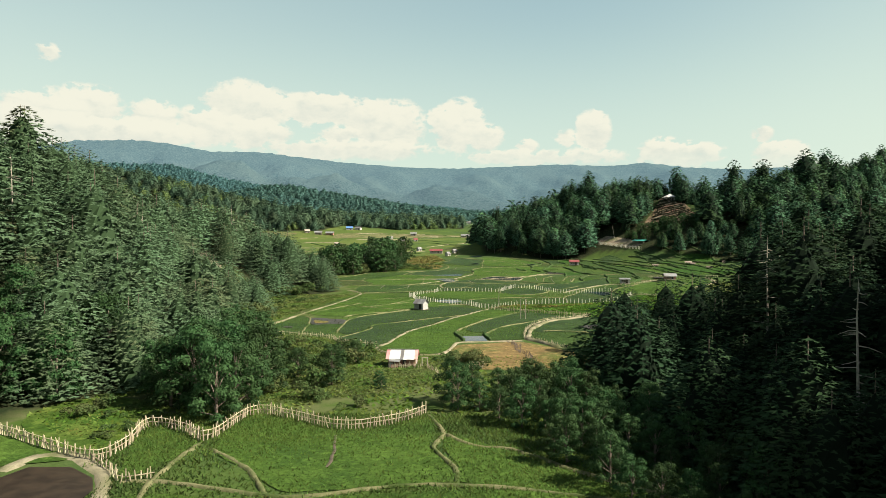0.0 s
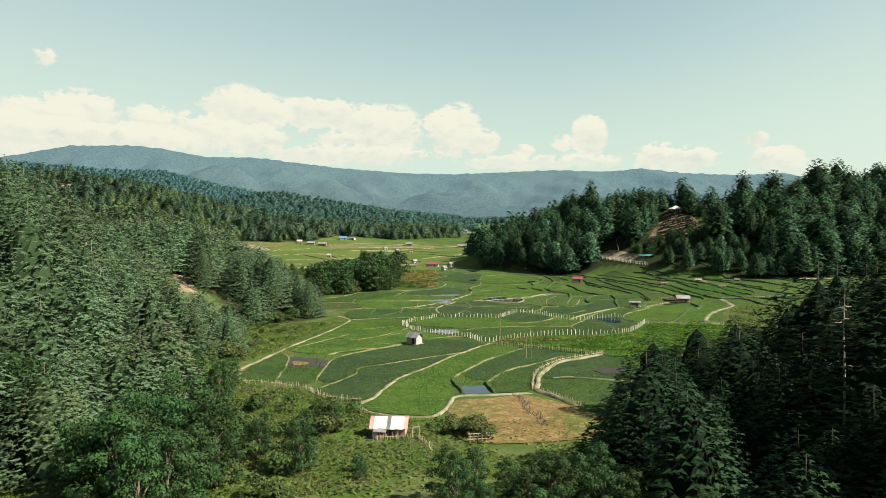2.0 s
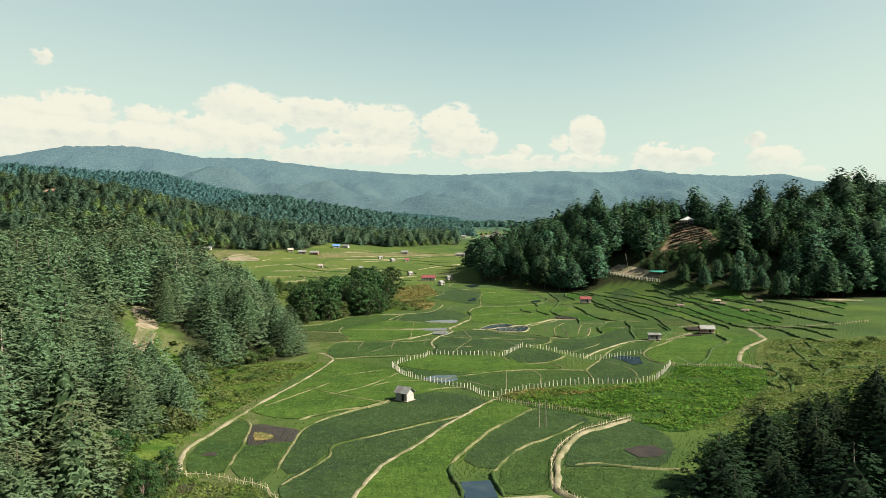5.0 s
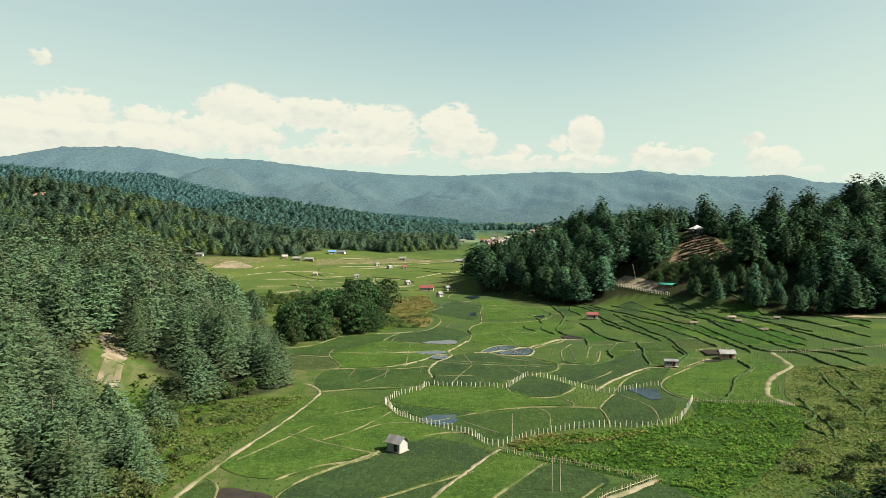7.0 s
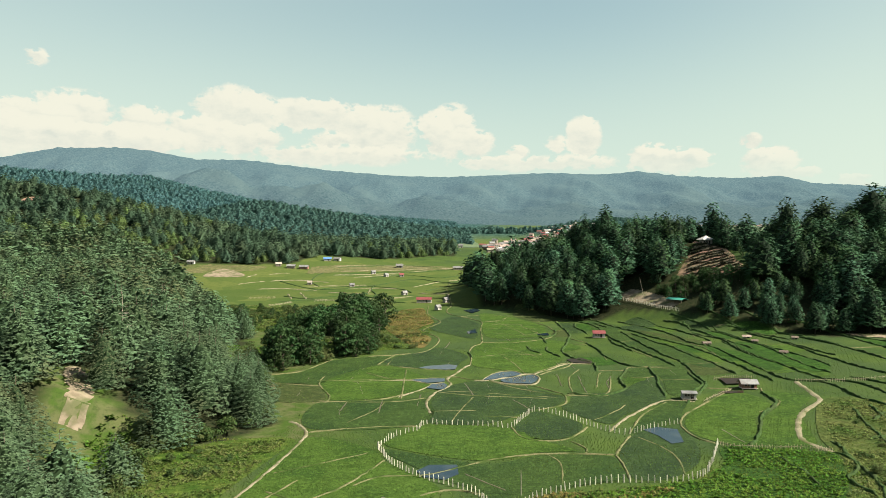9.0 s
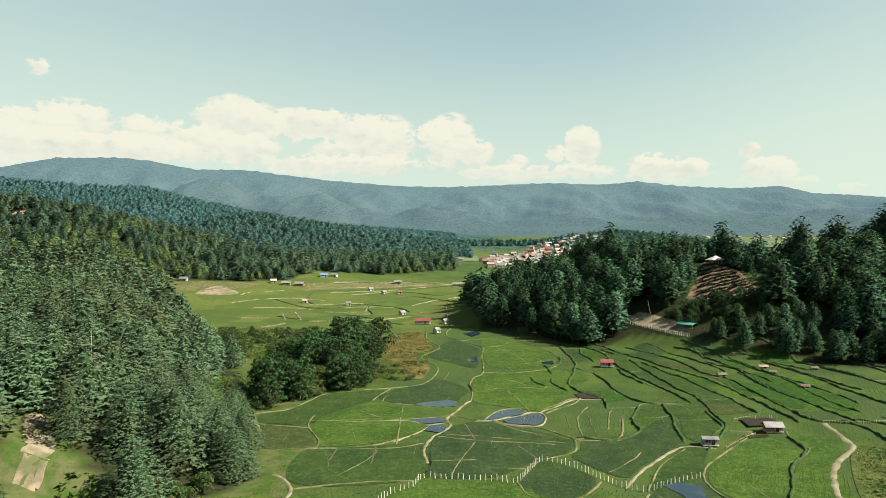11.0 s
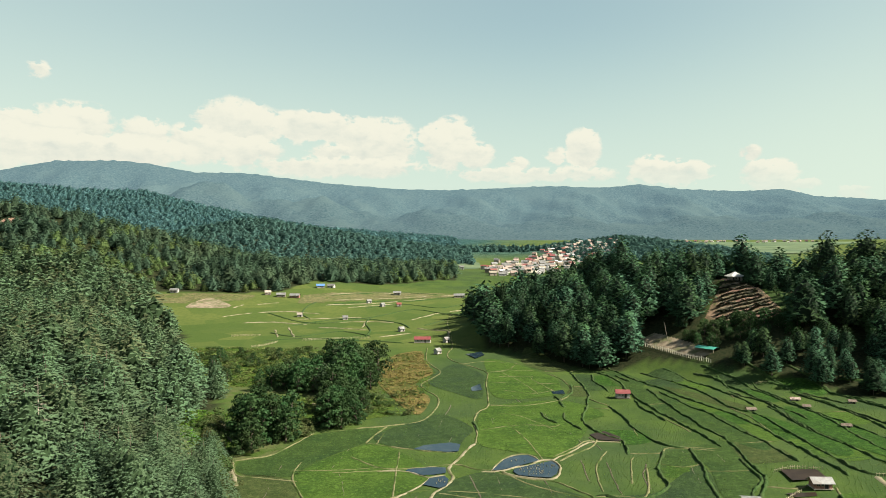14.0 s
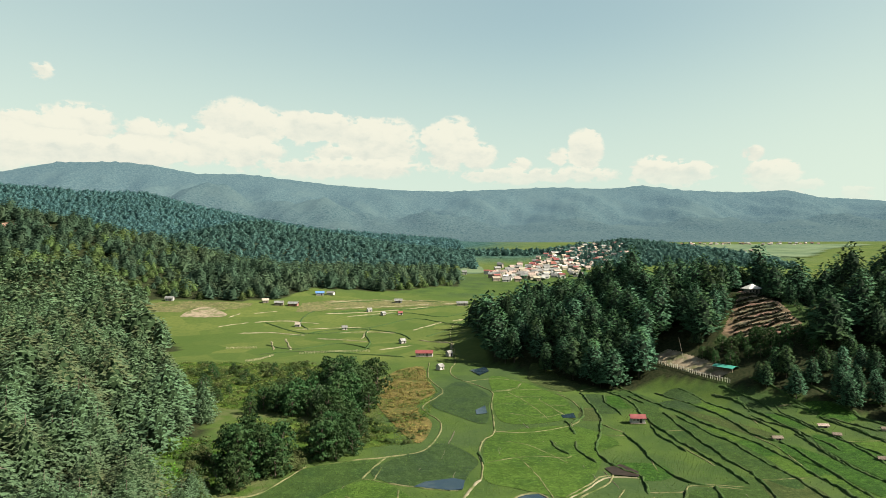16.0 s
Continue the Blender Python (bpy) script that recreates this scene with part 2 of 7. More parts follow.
SOIL = material("bare_red_soil", (0.150, 0.088, 0.066), (0.250, 0.165, 0.125), 0.35, 0.95, 0.3, 0.6, spec=0.04)
SAND = material("bare_pale_earth", (0.130, 0.105, 0.070), (0.230, 0.190, 0.135), 0.35, 0.95, 0.2, 0.6, spec=0.04, c3=(0.090, 0.095, 0.045), scale3=0.15)
TIN = material("weathered_tin", (0.13, 0.13, 0.122), (0.20, 0.20, 0.185), 0.9, 0.5, 0.01, 6.0, vary=0.15, spec=0.4, metal=0.2, c3=(0.115, 0.105, 0.095), scale3=0.5)
TIN_RED = material("red_tin", (0.139, 0.037, 0.033), (0.197, 0.061, 0.049), 0.6, 0.5, vary=0.2, spec=0.4)
TIN_BLUE = material("blue_tin", (0.049, 0.131, 0.295), (0.082, 0.180, 0.344), 0.6, 0.5, vary=0.2, spec=0.4)
WHITEWASH = material("white_wall", (0.250, 0.245, 0.222), (0.330, 0.322, 0.290), 0.7, 0.9, vary=0.2)
BUFF = material("buff_wall", (0.170, 0.150, 0.115), (0.240, 0.210, 0.160), 0.7, 0.9, vary=0.3)
PLANK = material("reddish_plank", (0.213, 0.107, 0.074), (0.295, 0.164, 0.115), 1.5, 0.85, 0.01, 8.0, vary=0.35)
PLANK_GREY = material("grey_plank", (0.230, 0.197, 0.156), (0.328, 0.287, 0.230), 1.5, 0.85, 0.01, 8.0, vary=0.3)
# near-black panel colour standing in for shade inside doors and windows
OPENING = material("opening_shade", (0.016, 0.016, 0.016), (0.025, 0.025, 0.023), 1.0, 0.6)
NET = material("green_netting", (0.025, 0.164, 0.123), (0.041, 0.213, 0.156), 0.8, 0.7)


def make_water():
    m = bpy.data.materials.new("still_pond_water")
    m.use_nodes = True
    add, math_, mix, ramp = node_tools(m.node_tree)
    b = m.node_tree.nodes["Principled BSDF"]
    g = add("ShaderNodeNewGeometry")
    n = add("ShaderNodeTexNoise", Scale=0.35, Detail=5.0)
    m.node_tree.links.new(g.outputs["Position"], n.inputs["Vector"])
    m.node_tree.links.new(mix(ramp(n.outputs[0], 0.45, 0.7), (0.010, 0.021, 0.030), (0.022, 0.034, 0.040)), b.inputs["Base Color"])
    b.inputs["Roughness"].default_value = 0.10
    b.inputs["Specular IOR Level"].default_value = 0.28
    b.inputs["IOR"].default_value = 1.33
    r = add("ShaderNodeTexNoise", Scale=2.5, Detail=3.0)
    m.node_tree.links.new(g.outputs["Position"], r.inputs["Vector"])
    bp = add("ShaderNodeBump", Strength=0.25, Distance=0.03)
    m.node_tree.links.new(r.outputs[0], bp.inputs["Height"])
    m.node_tree.links.new(bp.outputs[0], b.inputs["Normal"])
    return m


WATER = make_water()
MUDDY = material("muddy_water", (0.016, 0.011, 0.008), (0.030, 0.021, 0.014), 0.6, 0.35, spec=0.1)


def make_ground():
    """Turf, with forest litter, dry scrub and wooded far slopes where the attributes say so."""
    m = bpy.data.materials.new("valley_ground")
    m.use_nodes = True
    t = m.node_tree
    add, math_, mix, ramp = node_tools(t)
    L = t.links.new
    b = t.nodes["Principled BSDF"]
    g = add("ShaderNodeNewGeometry")

    def tex(scale, detail=6.0, kind="ShaderNodeTexNoise"):
        n = add(kind, Scale=scale)
        if kind == "ShaderNodeTexNoise":
            n.inputs["Detail"].default_value, n.inputs["Roughness"].default_value = detail, 0.6
        L(g.outputs["Position"], n.inputs["Vector"])
        return n.outputs[0]

    def attr(name):
        n = add("ShaderNodeAttribute")
        n.attribute_name = name
        return n.outputs["Fac"]

    fine, broad, patch = tex(0.9), tex(0.06), tex(0.018, 4.0)
    turf = mix(ramp(broad, 0.35, 0.65), (0.029, 0.052, 0.014), (0.051, 0.079, 0.017))
    turf = mix(math_("MULTIPLY", ramp(patch, 0.45, 0.62), 0.6), turf, (0.028, 0.047, 0.020))
    turf = mix(math_("MULTIPLY", ramp(fine, 0.45, 0.75), 0.35), turf, (0.065, 0.082, 0.036))
    turf = mix(math_("MULTIPLY", ramp(tex(3.0, 3.0), 0.40, 0.70), 0.45), turf, (0.020, 0.038, 0.012))
    scrub = mix(ramp(tex(0.22), 0.38, 0.62), (0.036, 0.063, 0.012), (0.070, 0.077, 0.031))
    scrub = mix(math_("MULTIPLY", ramp(fine, 0.5, 0.7), 0.5), scrub, (0.024, 0.040, 0.012))
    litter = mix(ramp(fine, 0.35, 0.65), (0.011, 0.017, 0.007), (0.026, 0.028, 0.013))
    # far wooded slopes, haze put into their teal base colour
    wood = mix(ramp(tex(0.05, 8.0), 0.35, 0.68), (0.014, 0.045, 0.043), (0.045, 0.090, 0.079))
    plots = add("ShaderNodeTexVoronoi", Scale=0.045)
    L(g.outputs["Position"], plots.inputs["Vector"])
    each = add("ShaderNodeSeparateXYZ")
    L(plots.outputs["Color"], each.inputs[0])
    paddy = mix(each.outputs[0], (0.042, 0.067, 0.016), (0.074, 0.091, 0.024))
    paddy = mix(math_("MULTIPLY", ramp(tex(0.35), 0.42, 0.68), 0.5), paddy, (0.034, 0.058, 0.015))
    col = mix(attr("paddy"), turf, paddy)
    col = mix(attr("scrub"), col, scrub)
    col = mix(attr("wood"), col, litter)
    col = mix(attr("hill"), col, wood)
    L(col, b.inputs["Base Color"])
    b.inputs["Roughness"].default_value = 0.95
    b.inputs["Specular IOR Level"].default_value = 0.03
    bp1 = add("ShaderNodeBump", Strength=0.6, Distance=0.15)
    L(tex(2.5), bp1.inputs["Height"])
    bp2 = add("ShaderNodeBump", Strength=1.0)
    L(math_("MULTIPLY", attr("hill"), 14.0), bp2.inputs["Distance"])
    L(tex(0.07, 7.0), bp2.inputs["Height"])
    L(bp1.outputs[0], bp2.inputs["Normal"])
    L(bp2.outputs[0], b.inputs["Normal"])
    return m


GROUND = make_ground()


# ---- the land ----
def lerp(v, xs, ys):
    return np.interp(v, xs, ys)


def smooth01(v):
    v = np.clip(v, 0, 1)
    return v * v * (3 - 2 * v)


def floor_z(x, y):
    z = lerp(y, [0, 240, 370, 500, 590, 740, 1080, 1350, 1800, 2300, 2700], [0, 0, 2.2, 4, 5, 11, 20, 28, 42, 60, 69])
    return z + np.clip((x - 60) * 0.03, 0, 4) * np.clip((y - 200) / 60, 0, 1)


def crest(x, y, line, width, power=1.15):
    """Rise towards a line of (x, y, height), falling off over width."""
    best = np.zeros(np.broadcast(x, y).shape)
    for (ax, ay, ah), (bx, by, bh) in zip(line, line[1:]):
        dx, dy = bx - ax, by - ay
        s = np.clip(((x - ax) * dx + (y - ay) * dy) / (dx * dx + dy * dy), 0, 1)
        d = np.hypot(x - ax - s * dx, y - ay - s * dy)
        h = ah + s * (bh - ah)
        best = np.maximum(best, h * np.clip(1 - d / width, 0, 1) ** power)
    return best


# western edge of the open fields, as (y, x)
WEST_Y = [40, 60, 85, 100, 120, 150, 180, 206, 225, 232, 236, 250, 270, 304, 330, 350, 385, 400, 450, 490, 514, 522, 530, 574, 640, 700]
WEST_X = [-66, -60, -50, -42, -39, -43, -46, -52, -60, -58, -44, -38, -44, -54, -62, -70, -79, -86, -114, -146, -157, -144, -140, -165, -205, -230]
RIGHT_RIDGE = [(66, 566, 10), (74, 538, 22), (88, 512, 31), (104, 497, 32), (132, 470, 33), (158, 432, 30), (185, 430, 32), (230, 445, 38), (300, 490, 49), (380, 560, 58), (520, 600, 66)]
LEFT_HILLS = [(-1300, 1000, 102), (-900, 960, 94), (-600, 930, 86), (-462, 905, 82), (-330, 850, 62), (-220, 830, 31), (-120, 880, 17), (0, 960, 12)]
MID_RIDGE = [(-900, 1380, 40), (-549, 1350, 38), (-425, 1350, 52), (-357, 1350, 66), (-319, 1350, 74), (-251, 1350, 66), (-184, 1350, 54), (-116, 1360, 40), (-48, 1370, 28), (30, 1380, 22), (175, 1400, 18), (260, 1380, 24), (340, 1380, 36), (420, 1400, 22), (520, 1440, 8)]
TEAL_RIDGE = [(-2400, 2150, 200), (-1700, 2200, 198), (-1280, 2200, 184), (-1098, 2200, 168), (-982, 2200, 158), (-849, 2200, 155), (-732, 2200, 122), (-616, 2200, 90), (-348, 2200, 50), (-112, 2200, 16), (60, 2220, 4)]
RANGE = [(-3900, 4600, 360), (-3200, 4600, 420), (-2731, 4600, 470), (-2377, 4600, 528), (-2004, 4600, 530), (-1774, 4600, 508), (-1490, 4600, 452), (-1205, 4600, 450), (-991, 4600, 423), (-705, 4600, 386), (-419, 4600, 360), (-168, 4600, 342), (119, 4600, 334), (479, 4600, 347), (768, 4600, 357)]
RANGE_EAST = [(768, 4600, 357), (1057, 4600, 346), (1314, 4600, 367), (1564, 4600, 337), (1927, 4600, 322), (2218, 4600, 336), (2400, 4600, 292), (2656, 4600, 277), (2904, 4600, 262), (3900, 4600, 240)]
RANGE_SPUR = [(-1150, 3700, 300), (-700, 3650, 215), (-200, 3600, 150), (400, 3500, 95), (1000, 3400, 95), (1700, 3400, 110), (2500, 3300, 90)]


def far_range(x, y):
    z = np.maximum(crest(x, y, RANGE, 1500, 1.3), np.maximum(crest(x, y, RANGE_EAST, 1500, 1.3), crest(x, y, RANGE_SPUR, 750, 1.2)))
    fold = np.sin(x * 0.0105 + 1.3 * np.sin(y * 0.004)) * 26 + np.sin(x * 0.027 + y * 0.008) * 10 + np.sin(x * 0.061 - y * 0.013) * 4
    return z + fold * smooth01((z - 15) / 120) * smooth01((4570 - y) / 400)


def land(x, y):
    x, y = np.asarray(x, float), np.asarray(y, float)
    z = floor_z(x, y)
    d = np.clip(lerp(y, WEST_Y, WEST_X) - x, 0, 400)
    z = z + 14 * smooth01(d / 55) * np.clip((760 - y) / 80, 0, 1) + 0.012 * d
    z = z + 29 * np.exp(-(((x + 116) / 40) ** 2 + ((y - 140) / 45) ** 2))
    # bank under the eastern grove
    z = z + 7 * smooth01((x - lerp(y, [0, 60, 110, 150, 200, 260, 330], [24, 26, 30, 48, 95, 150, 190])) / 60) * np.clip((330 - y) / 60, 0, 1)
    # unseen mound, added outside the view to throw shade over the grove
    z = z + 64 * np.exp(-(((x - 104) / 28) ** 2 + ((y - 40) / 52) ** 2))
    z = z + crest(x, y, RIGHT_RIDGE, 68, 0.95)
    z = z + 4.0 * np.exp(-(((x - 147) / 10) ** 2 + ((y - 462) / 10) ** 2))
    z = z + 4.0 * np.exp(-(((x - 172) / 22) ** 2 + ((y - 478) / 26) ** 2))
    z = z + crest(x, y, LEFT_HILLS, 270, 1.3)
    z = z + crest(x, y, MID_RIDGE, 330, 1.2)
    z = z + crest(x, y, TEAL_RIDGE, 700, 1.2)
    return z


def z_at(x, y):
    return float(land(x, y))


def spread(lo, hi, a, b, step_in, growth):
    """Lines from lo to hi: step_in apart between a and b, ever wider outside."""
    inner = list(np.arange(a, b + 0.01, step_in))
    out, s = [], step_in
    v = b
    while v < hi:
        s *= growth
        v += s
        out.append(min(v, hi))
    left, s, v = [], step_in, a
    while v > lo:
        s *= growth
        v -= s
        left.append(max(v, lo))
    return np.array(left[::-1] + inner + out)


def tri_mesh(name, verts, tris, mat, smooth=False, normals=None):
    me = bpy.data.meshes.new(name)
    verts, tris = np.asarray(verts, np.float32), np.asarray(tris, np.int32)
    me.vertices.add(len(verts))
    me.vertices.foreach_set("co", verts.ravel())
    me.loops.add(tris.size)
    me.loops.foreach_set("vertex_index", tris.ravel())
    me.polygons.add(len(tris))
    n = tris.shape[1]
    me.polygons.foreach_set("loop_start", np.arange(0, tris.size, n, dtype=np.int32))
    me.polygons.foreach_set("loop_total", np.full(len(tris), n, np.int32))
    me.polygons.foreach_set("use_smooth", np.full(len(tris), smooth, bool))
    me.update(calc_edges=True)
    if normals is not None:
        me.normals_split_custom_set_from_vertices(np.asarray(normals, np.float32))
    me.materials.append(mat)
    return me


def in_poly(x, y, poly):
    inside = np.zeros(np.broadcast(x, y).shape, bool)
    for (ax, ay), (bx, by) in zip(poly, poly[1:] + poly[:1]):
        cross = ((ay > y) != (by > y)) & (x < (bx - ax) * (y - ay) / (by - ay + 1e-9) + ax)
        inside ^= cross
    return inside


EAST_FOOT_X = [22, 27, 30, 45, 57, 68, 79, 88, 112, 119, 125, 134, 144, 158, 183, 230]
EAST_FOOT_Y = [690, 520, 480, 461, 442, 424, 417, 423, 399, 390, 382, 374, 363, 350, 336, 313]
TERRACED = [(119, 430), (132, 418), (150, 411), (159, 416), (158, 432), (153, 447), (142, 462), (132, 448)]
YARD = [(92, 442), (90, 424), (100, 408), (114, 393), (123, 402), (113, 424), (103, 442)]
LOW_WOOD = [(104, 412), (120, 402), (146, 391), (150, 410), (146, 416), (120, 430), (104, 424)]
SHORT_WOOD = [(100, 410), (126, 374), (150, 354), (172, 348), (166, 396), (120, 408)]
# the grove's south end is out of view, added to cast shade northward
GROVE = [(36, -30), (23, 20), (25, 60), (27, 76), (22, 84), (24, 105), (31, 125), (42, 138), (48, 152), (62, 160), (85, 150), (120, 190), (180, 260), (260, 330), (320, 300), (300, 30)]
SCRUB_EAST = [(62, 158), (60, 190), (77, 204), (84, 222), (92, 240), (108, 262), (150, 262), (150, 215), (95, 150)]

CLEARINGS = [[(-72, 213), (-58, 211), (-57, 232), (-70, 240), (-84, 253), (-91, 247), (-84, 234)], [(-72, 300), (-54, 300), (-54, 352), (-80, 356)]]


def wood_mask(x, y):
    """Where the woods stand near the valley."""
    west = (x < lerp(y, WEST_Y, WEST_X)) & (y < 690) & (y > 20)
    north = (x < 26) & (y > lerp(x, [-700, -250, -157, -124, -108, -34, 0, 26], [640, 690, 688, 706, 768, 792, 840, 850])) & (y < 1700)
    north &= ~((x > -40) & (y > 1040) & (y < 1200))
    east = (y > lerp(x, EAST_FOOT_X, EAST_FOOT_Y)) & (x > 26) & (crest(x, y, RIGHT_RIDGE, 78, 0.95) > 0.4) & ~in_poly(x, y, TERRACED)
    woods = west | north | east | in_poly(x, y, GROVE)
    for c in CLEARINGS:
        woods &= ~in_poly(x, y, c)
    return woods


def build_ground():
    xs = spread(-4200, 4200, -150, 190, 3.6, 1.05)
    ys = spread(-160, 4900, 20, 520, 3.6, 1.026)
    X, Y = np.meshgrid(xs, ys)
    Z = land(X, Y)
    V = np.stack([X.ravel(), Y.ravel(), Z.ravel()], -1)
    nx, ny = len(xs), len(ys)
    i = (np.arange(ny - 1)[:, None] * nx + np.arange(nx - 1)).ravel()
    me = tri_mesh("ground", V, np.stack([i, i + 1, i + nx + 1, i + nx], -1), GROUND, True)
    x, y, z = V.T
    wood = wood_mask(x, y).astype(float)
    scrub = np.maximum((in_poly(x, y, SCRUB_EAST)).astype(float), smooth01((lerp(y, WEST_Y, WEST_X) + 24 - x) / 14) * (y > 60) * (y < 320) * (y != 0))
    scrub = np.maximum(scrub, ((y > 84) & (y < 118) & (x < 26)).astype(float) * 0.8)
    scrub = np.maximum(scrub, in_poly(x, y, [(-60, 345), (-20, 345), (-20, 450), (-60, 480), (-120, 470), (-95, 420)]).astype(float) * 0.8)
    rise = z - floor_z(x, y)
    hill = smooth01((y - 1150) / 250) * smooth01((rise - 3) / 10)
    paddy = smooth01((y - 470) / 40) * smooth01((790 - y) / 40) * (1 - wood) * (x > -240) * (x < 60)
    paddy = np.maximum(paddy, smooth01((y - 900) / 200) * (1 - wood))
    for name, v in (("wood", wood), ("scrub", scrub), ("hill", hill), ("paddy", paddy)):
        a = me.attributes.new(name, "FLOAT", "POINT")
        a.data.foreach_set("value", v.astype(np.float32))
    return tagged(new("ground", me), "green valley floor with wooded hills and a far blue range", "ground", kind="structure")


build_ground()


def build_range():
    """The wooded range that closes the valley, kilometres off, with haze painted in as blue tint and glow."""
    m = bpy.data.materials.new("far_wooded_range")
    m.use_nodes = True
    add, math_, mix, ramp = node_tools(m.node_tree)
    L = m.node_tree.links.new
    b = m.node_tree.nodes["Principled BSDF"]
    g = add("ShaderNodeNewGeometry")
    big = add("ShaderNodeTexNoise", Scale=0.004, Detail=3.0)
    fine = add("ShaderNodeTexNoise", Scale=0.09, Detail=6.0, Roughness=0.75)
    for n in (big, fine):
        L(g.outputs["Position"], n.inputs["Vector"])
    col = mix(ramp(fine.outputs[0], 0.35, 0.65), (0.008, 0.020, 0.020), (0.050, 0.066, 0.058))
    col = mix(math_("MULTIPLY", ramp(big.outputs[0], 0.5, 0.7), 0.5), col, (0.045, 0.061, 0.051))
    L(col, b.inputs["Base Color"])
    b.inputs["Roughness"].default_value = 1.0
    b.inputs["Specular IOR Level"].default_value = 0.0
    b.inputs["Emission Color"].default_value = (*HAZE_GLOW, 1)
    # painted haze: the slopes glow more from the front spurs to the rear crests
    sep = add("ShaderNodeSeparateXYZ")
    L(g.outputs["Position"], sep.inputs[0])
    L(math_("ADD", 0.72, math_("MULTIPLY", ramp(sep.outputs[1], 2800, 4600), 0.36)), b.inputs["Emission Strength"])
    bp = add("ShaderNodeBump", Strength=0.8, Distance=9.0)
    L(fine.outputs[0], bp.inputs["Height"])
    L(bp.outputs[0], b.inputs["Normal"])
    xs, ys = np.linspace(-4200, 4200, 300), np.concatenate([np.linspace(2560, 4560, 70), np.linspace(4575, 4900, 12)])
    X, Y = np.meshgrid(xs, ys)
    r = far_range(X, Y)
    Z = np.where(r > 0.5, floor_z(X, Y) + r, floor_z(X, Y) - 6)
    Z = Z + rng0.normal(0, 1, Z.shape) * np.clip(r / 60, 0, 1) * 2.0
    nx = len(xs)
    i = (np.arange(len(ys) - 1)[:, None] * nx + np.arange(nx - 1)).ravel()
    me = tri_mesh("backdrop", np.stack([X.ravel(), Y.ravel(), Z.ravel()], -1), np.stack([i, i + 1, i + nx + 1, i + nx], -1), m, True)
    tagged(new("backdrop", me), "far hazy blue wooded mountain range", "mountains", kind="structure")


rng0 = np.random.default_rng(3)
HAZE_GLOW = (0.033, 0.057, 0.070)
build_range()


# ---- trees ----
rng = np.random.default_rng(7)


def part(name, me, parent, label=""):
    ob = new(name, me)
    ob.parent = parent
    return tagged(ob, label)


def tube(points, radii, sides=6):
    """A tapered tube through points."""
    pts = [Vector(p) for p in points]
    V, F = [], []
    for k, (p, r) in enumerate(zip(pts, radii)):
        d = (pts[min(k + 1, len(pts) - 1)] - pts[max(k - 1, 0)]).normalized()
        u = d.cross(Vector((0.31, 0.95, 0.05))).normalized()
        w = d.cross(u)
        for s in range(sides):
            a = 2 * math.pi * s / sides
            V.append(p + (u * math.cos(a) + w * math.sin(a)) * r)
    for k in range(len(pts) - 1):
        for s in range(sides):
            a, b = k * sides + s, k * sides + (s + 1) % sides
            F += [(a, b, b + sides), (a, b + sides, a + sides)]
    return np.array(V), np.array(F)


def merge(parts):
    V, F, n = [], [], 0
    for v, f in parts:
        V.append(v), F.append(f + n)
        n += len(v)
    return np.concatenate(V), np.concatenate(F)


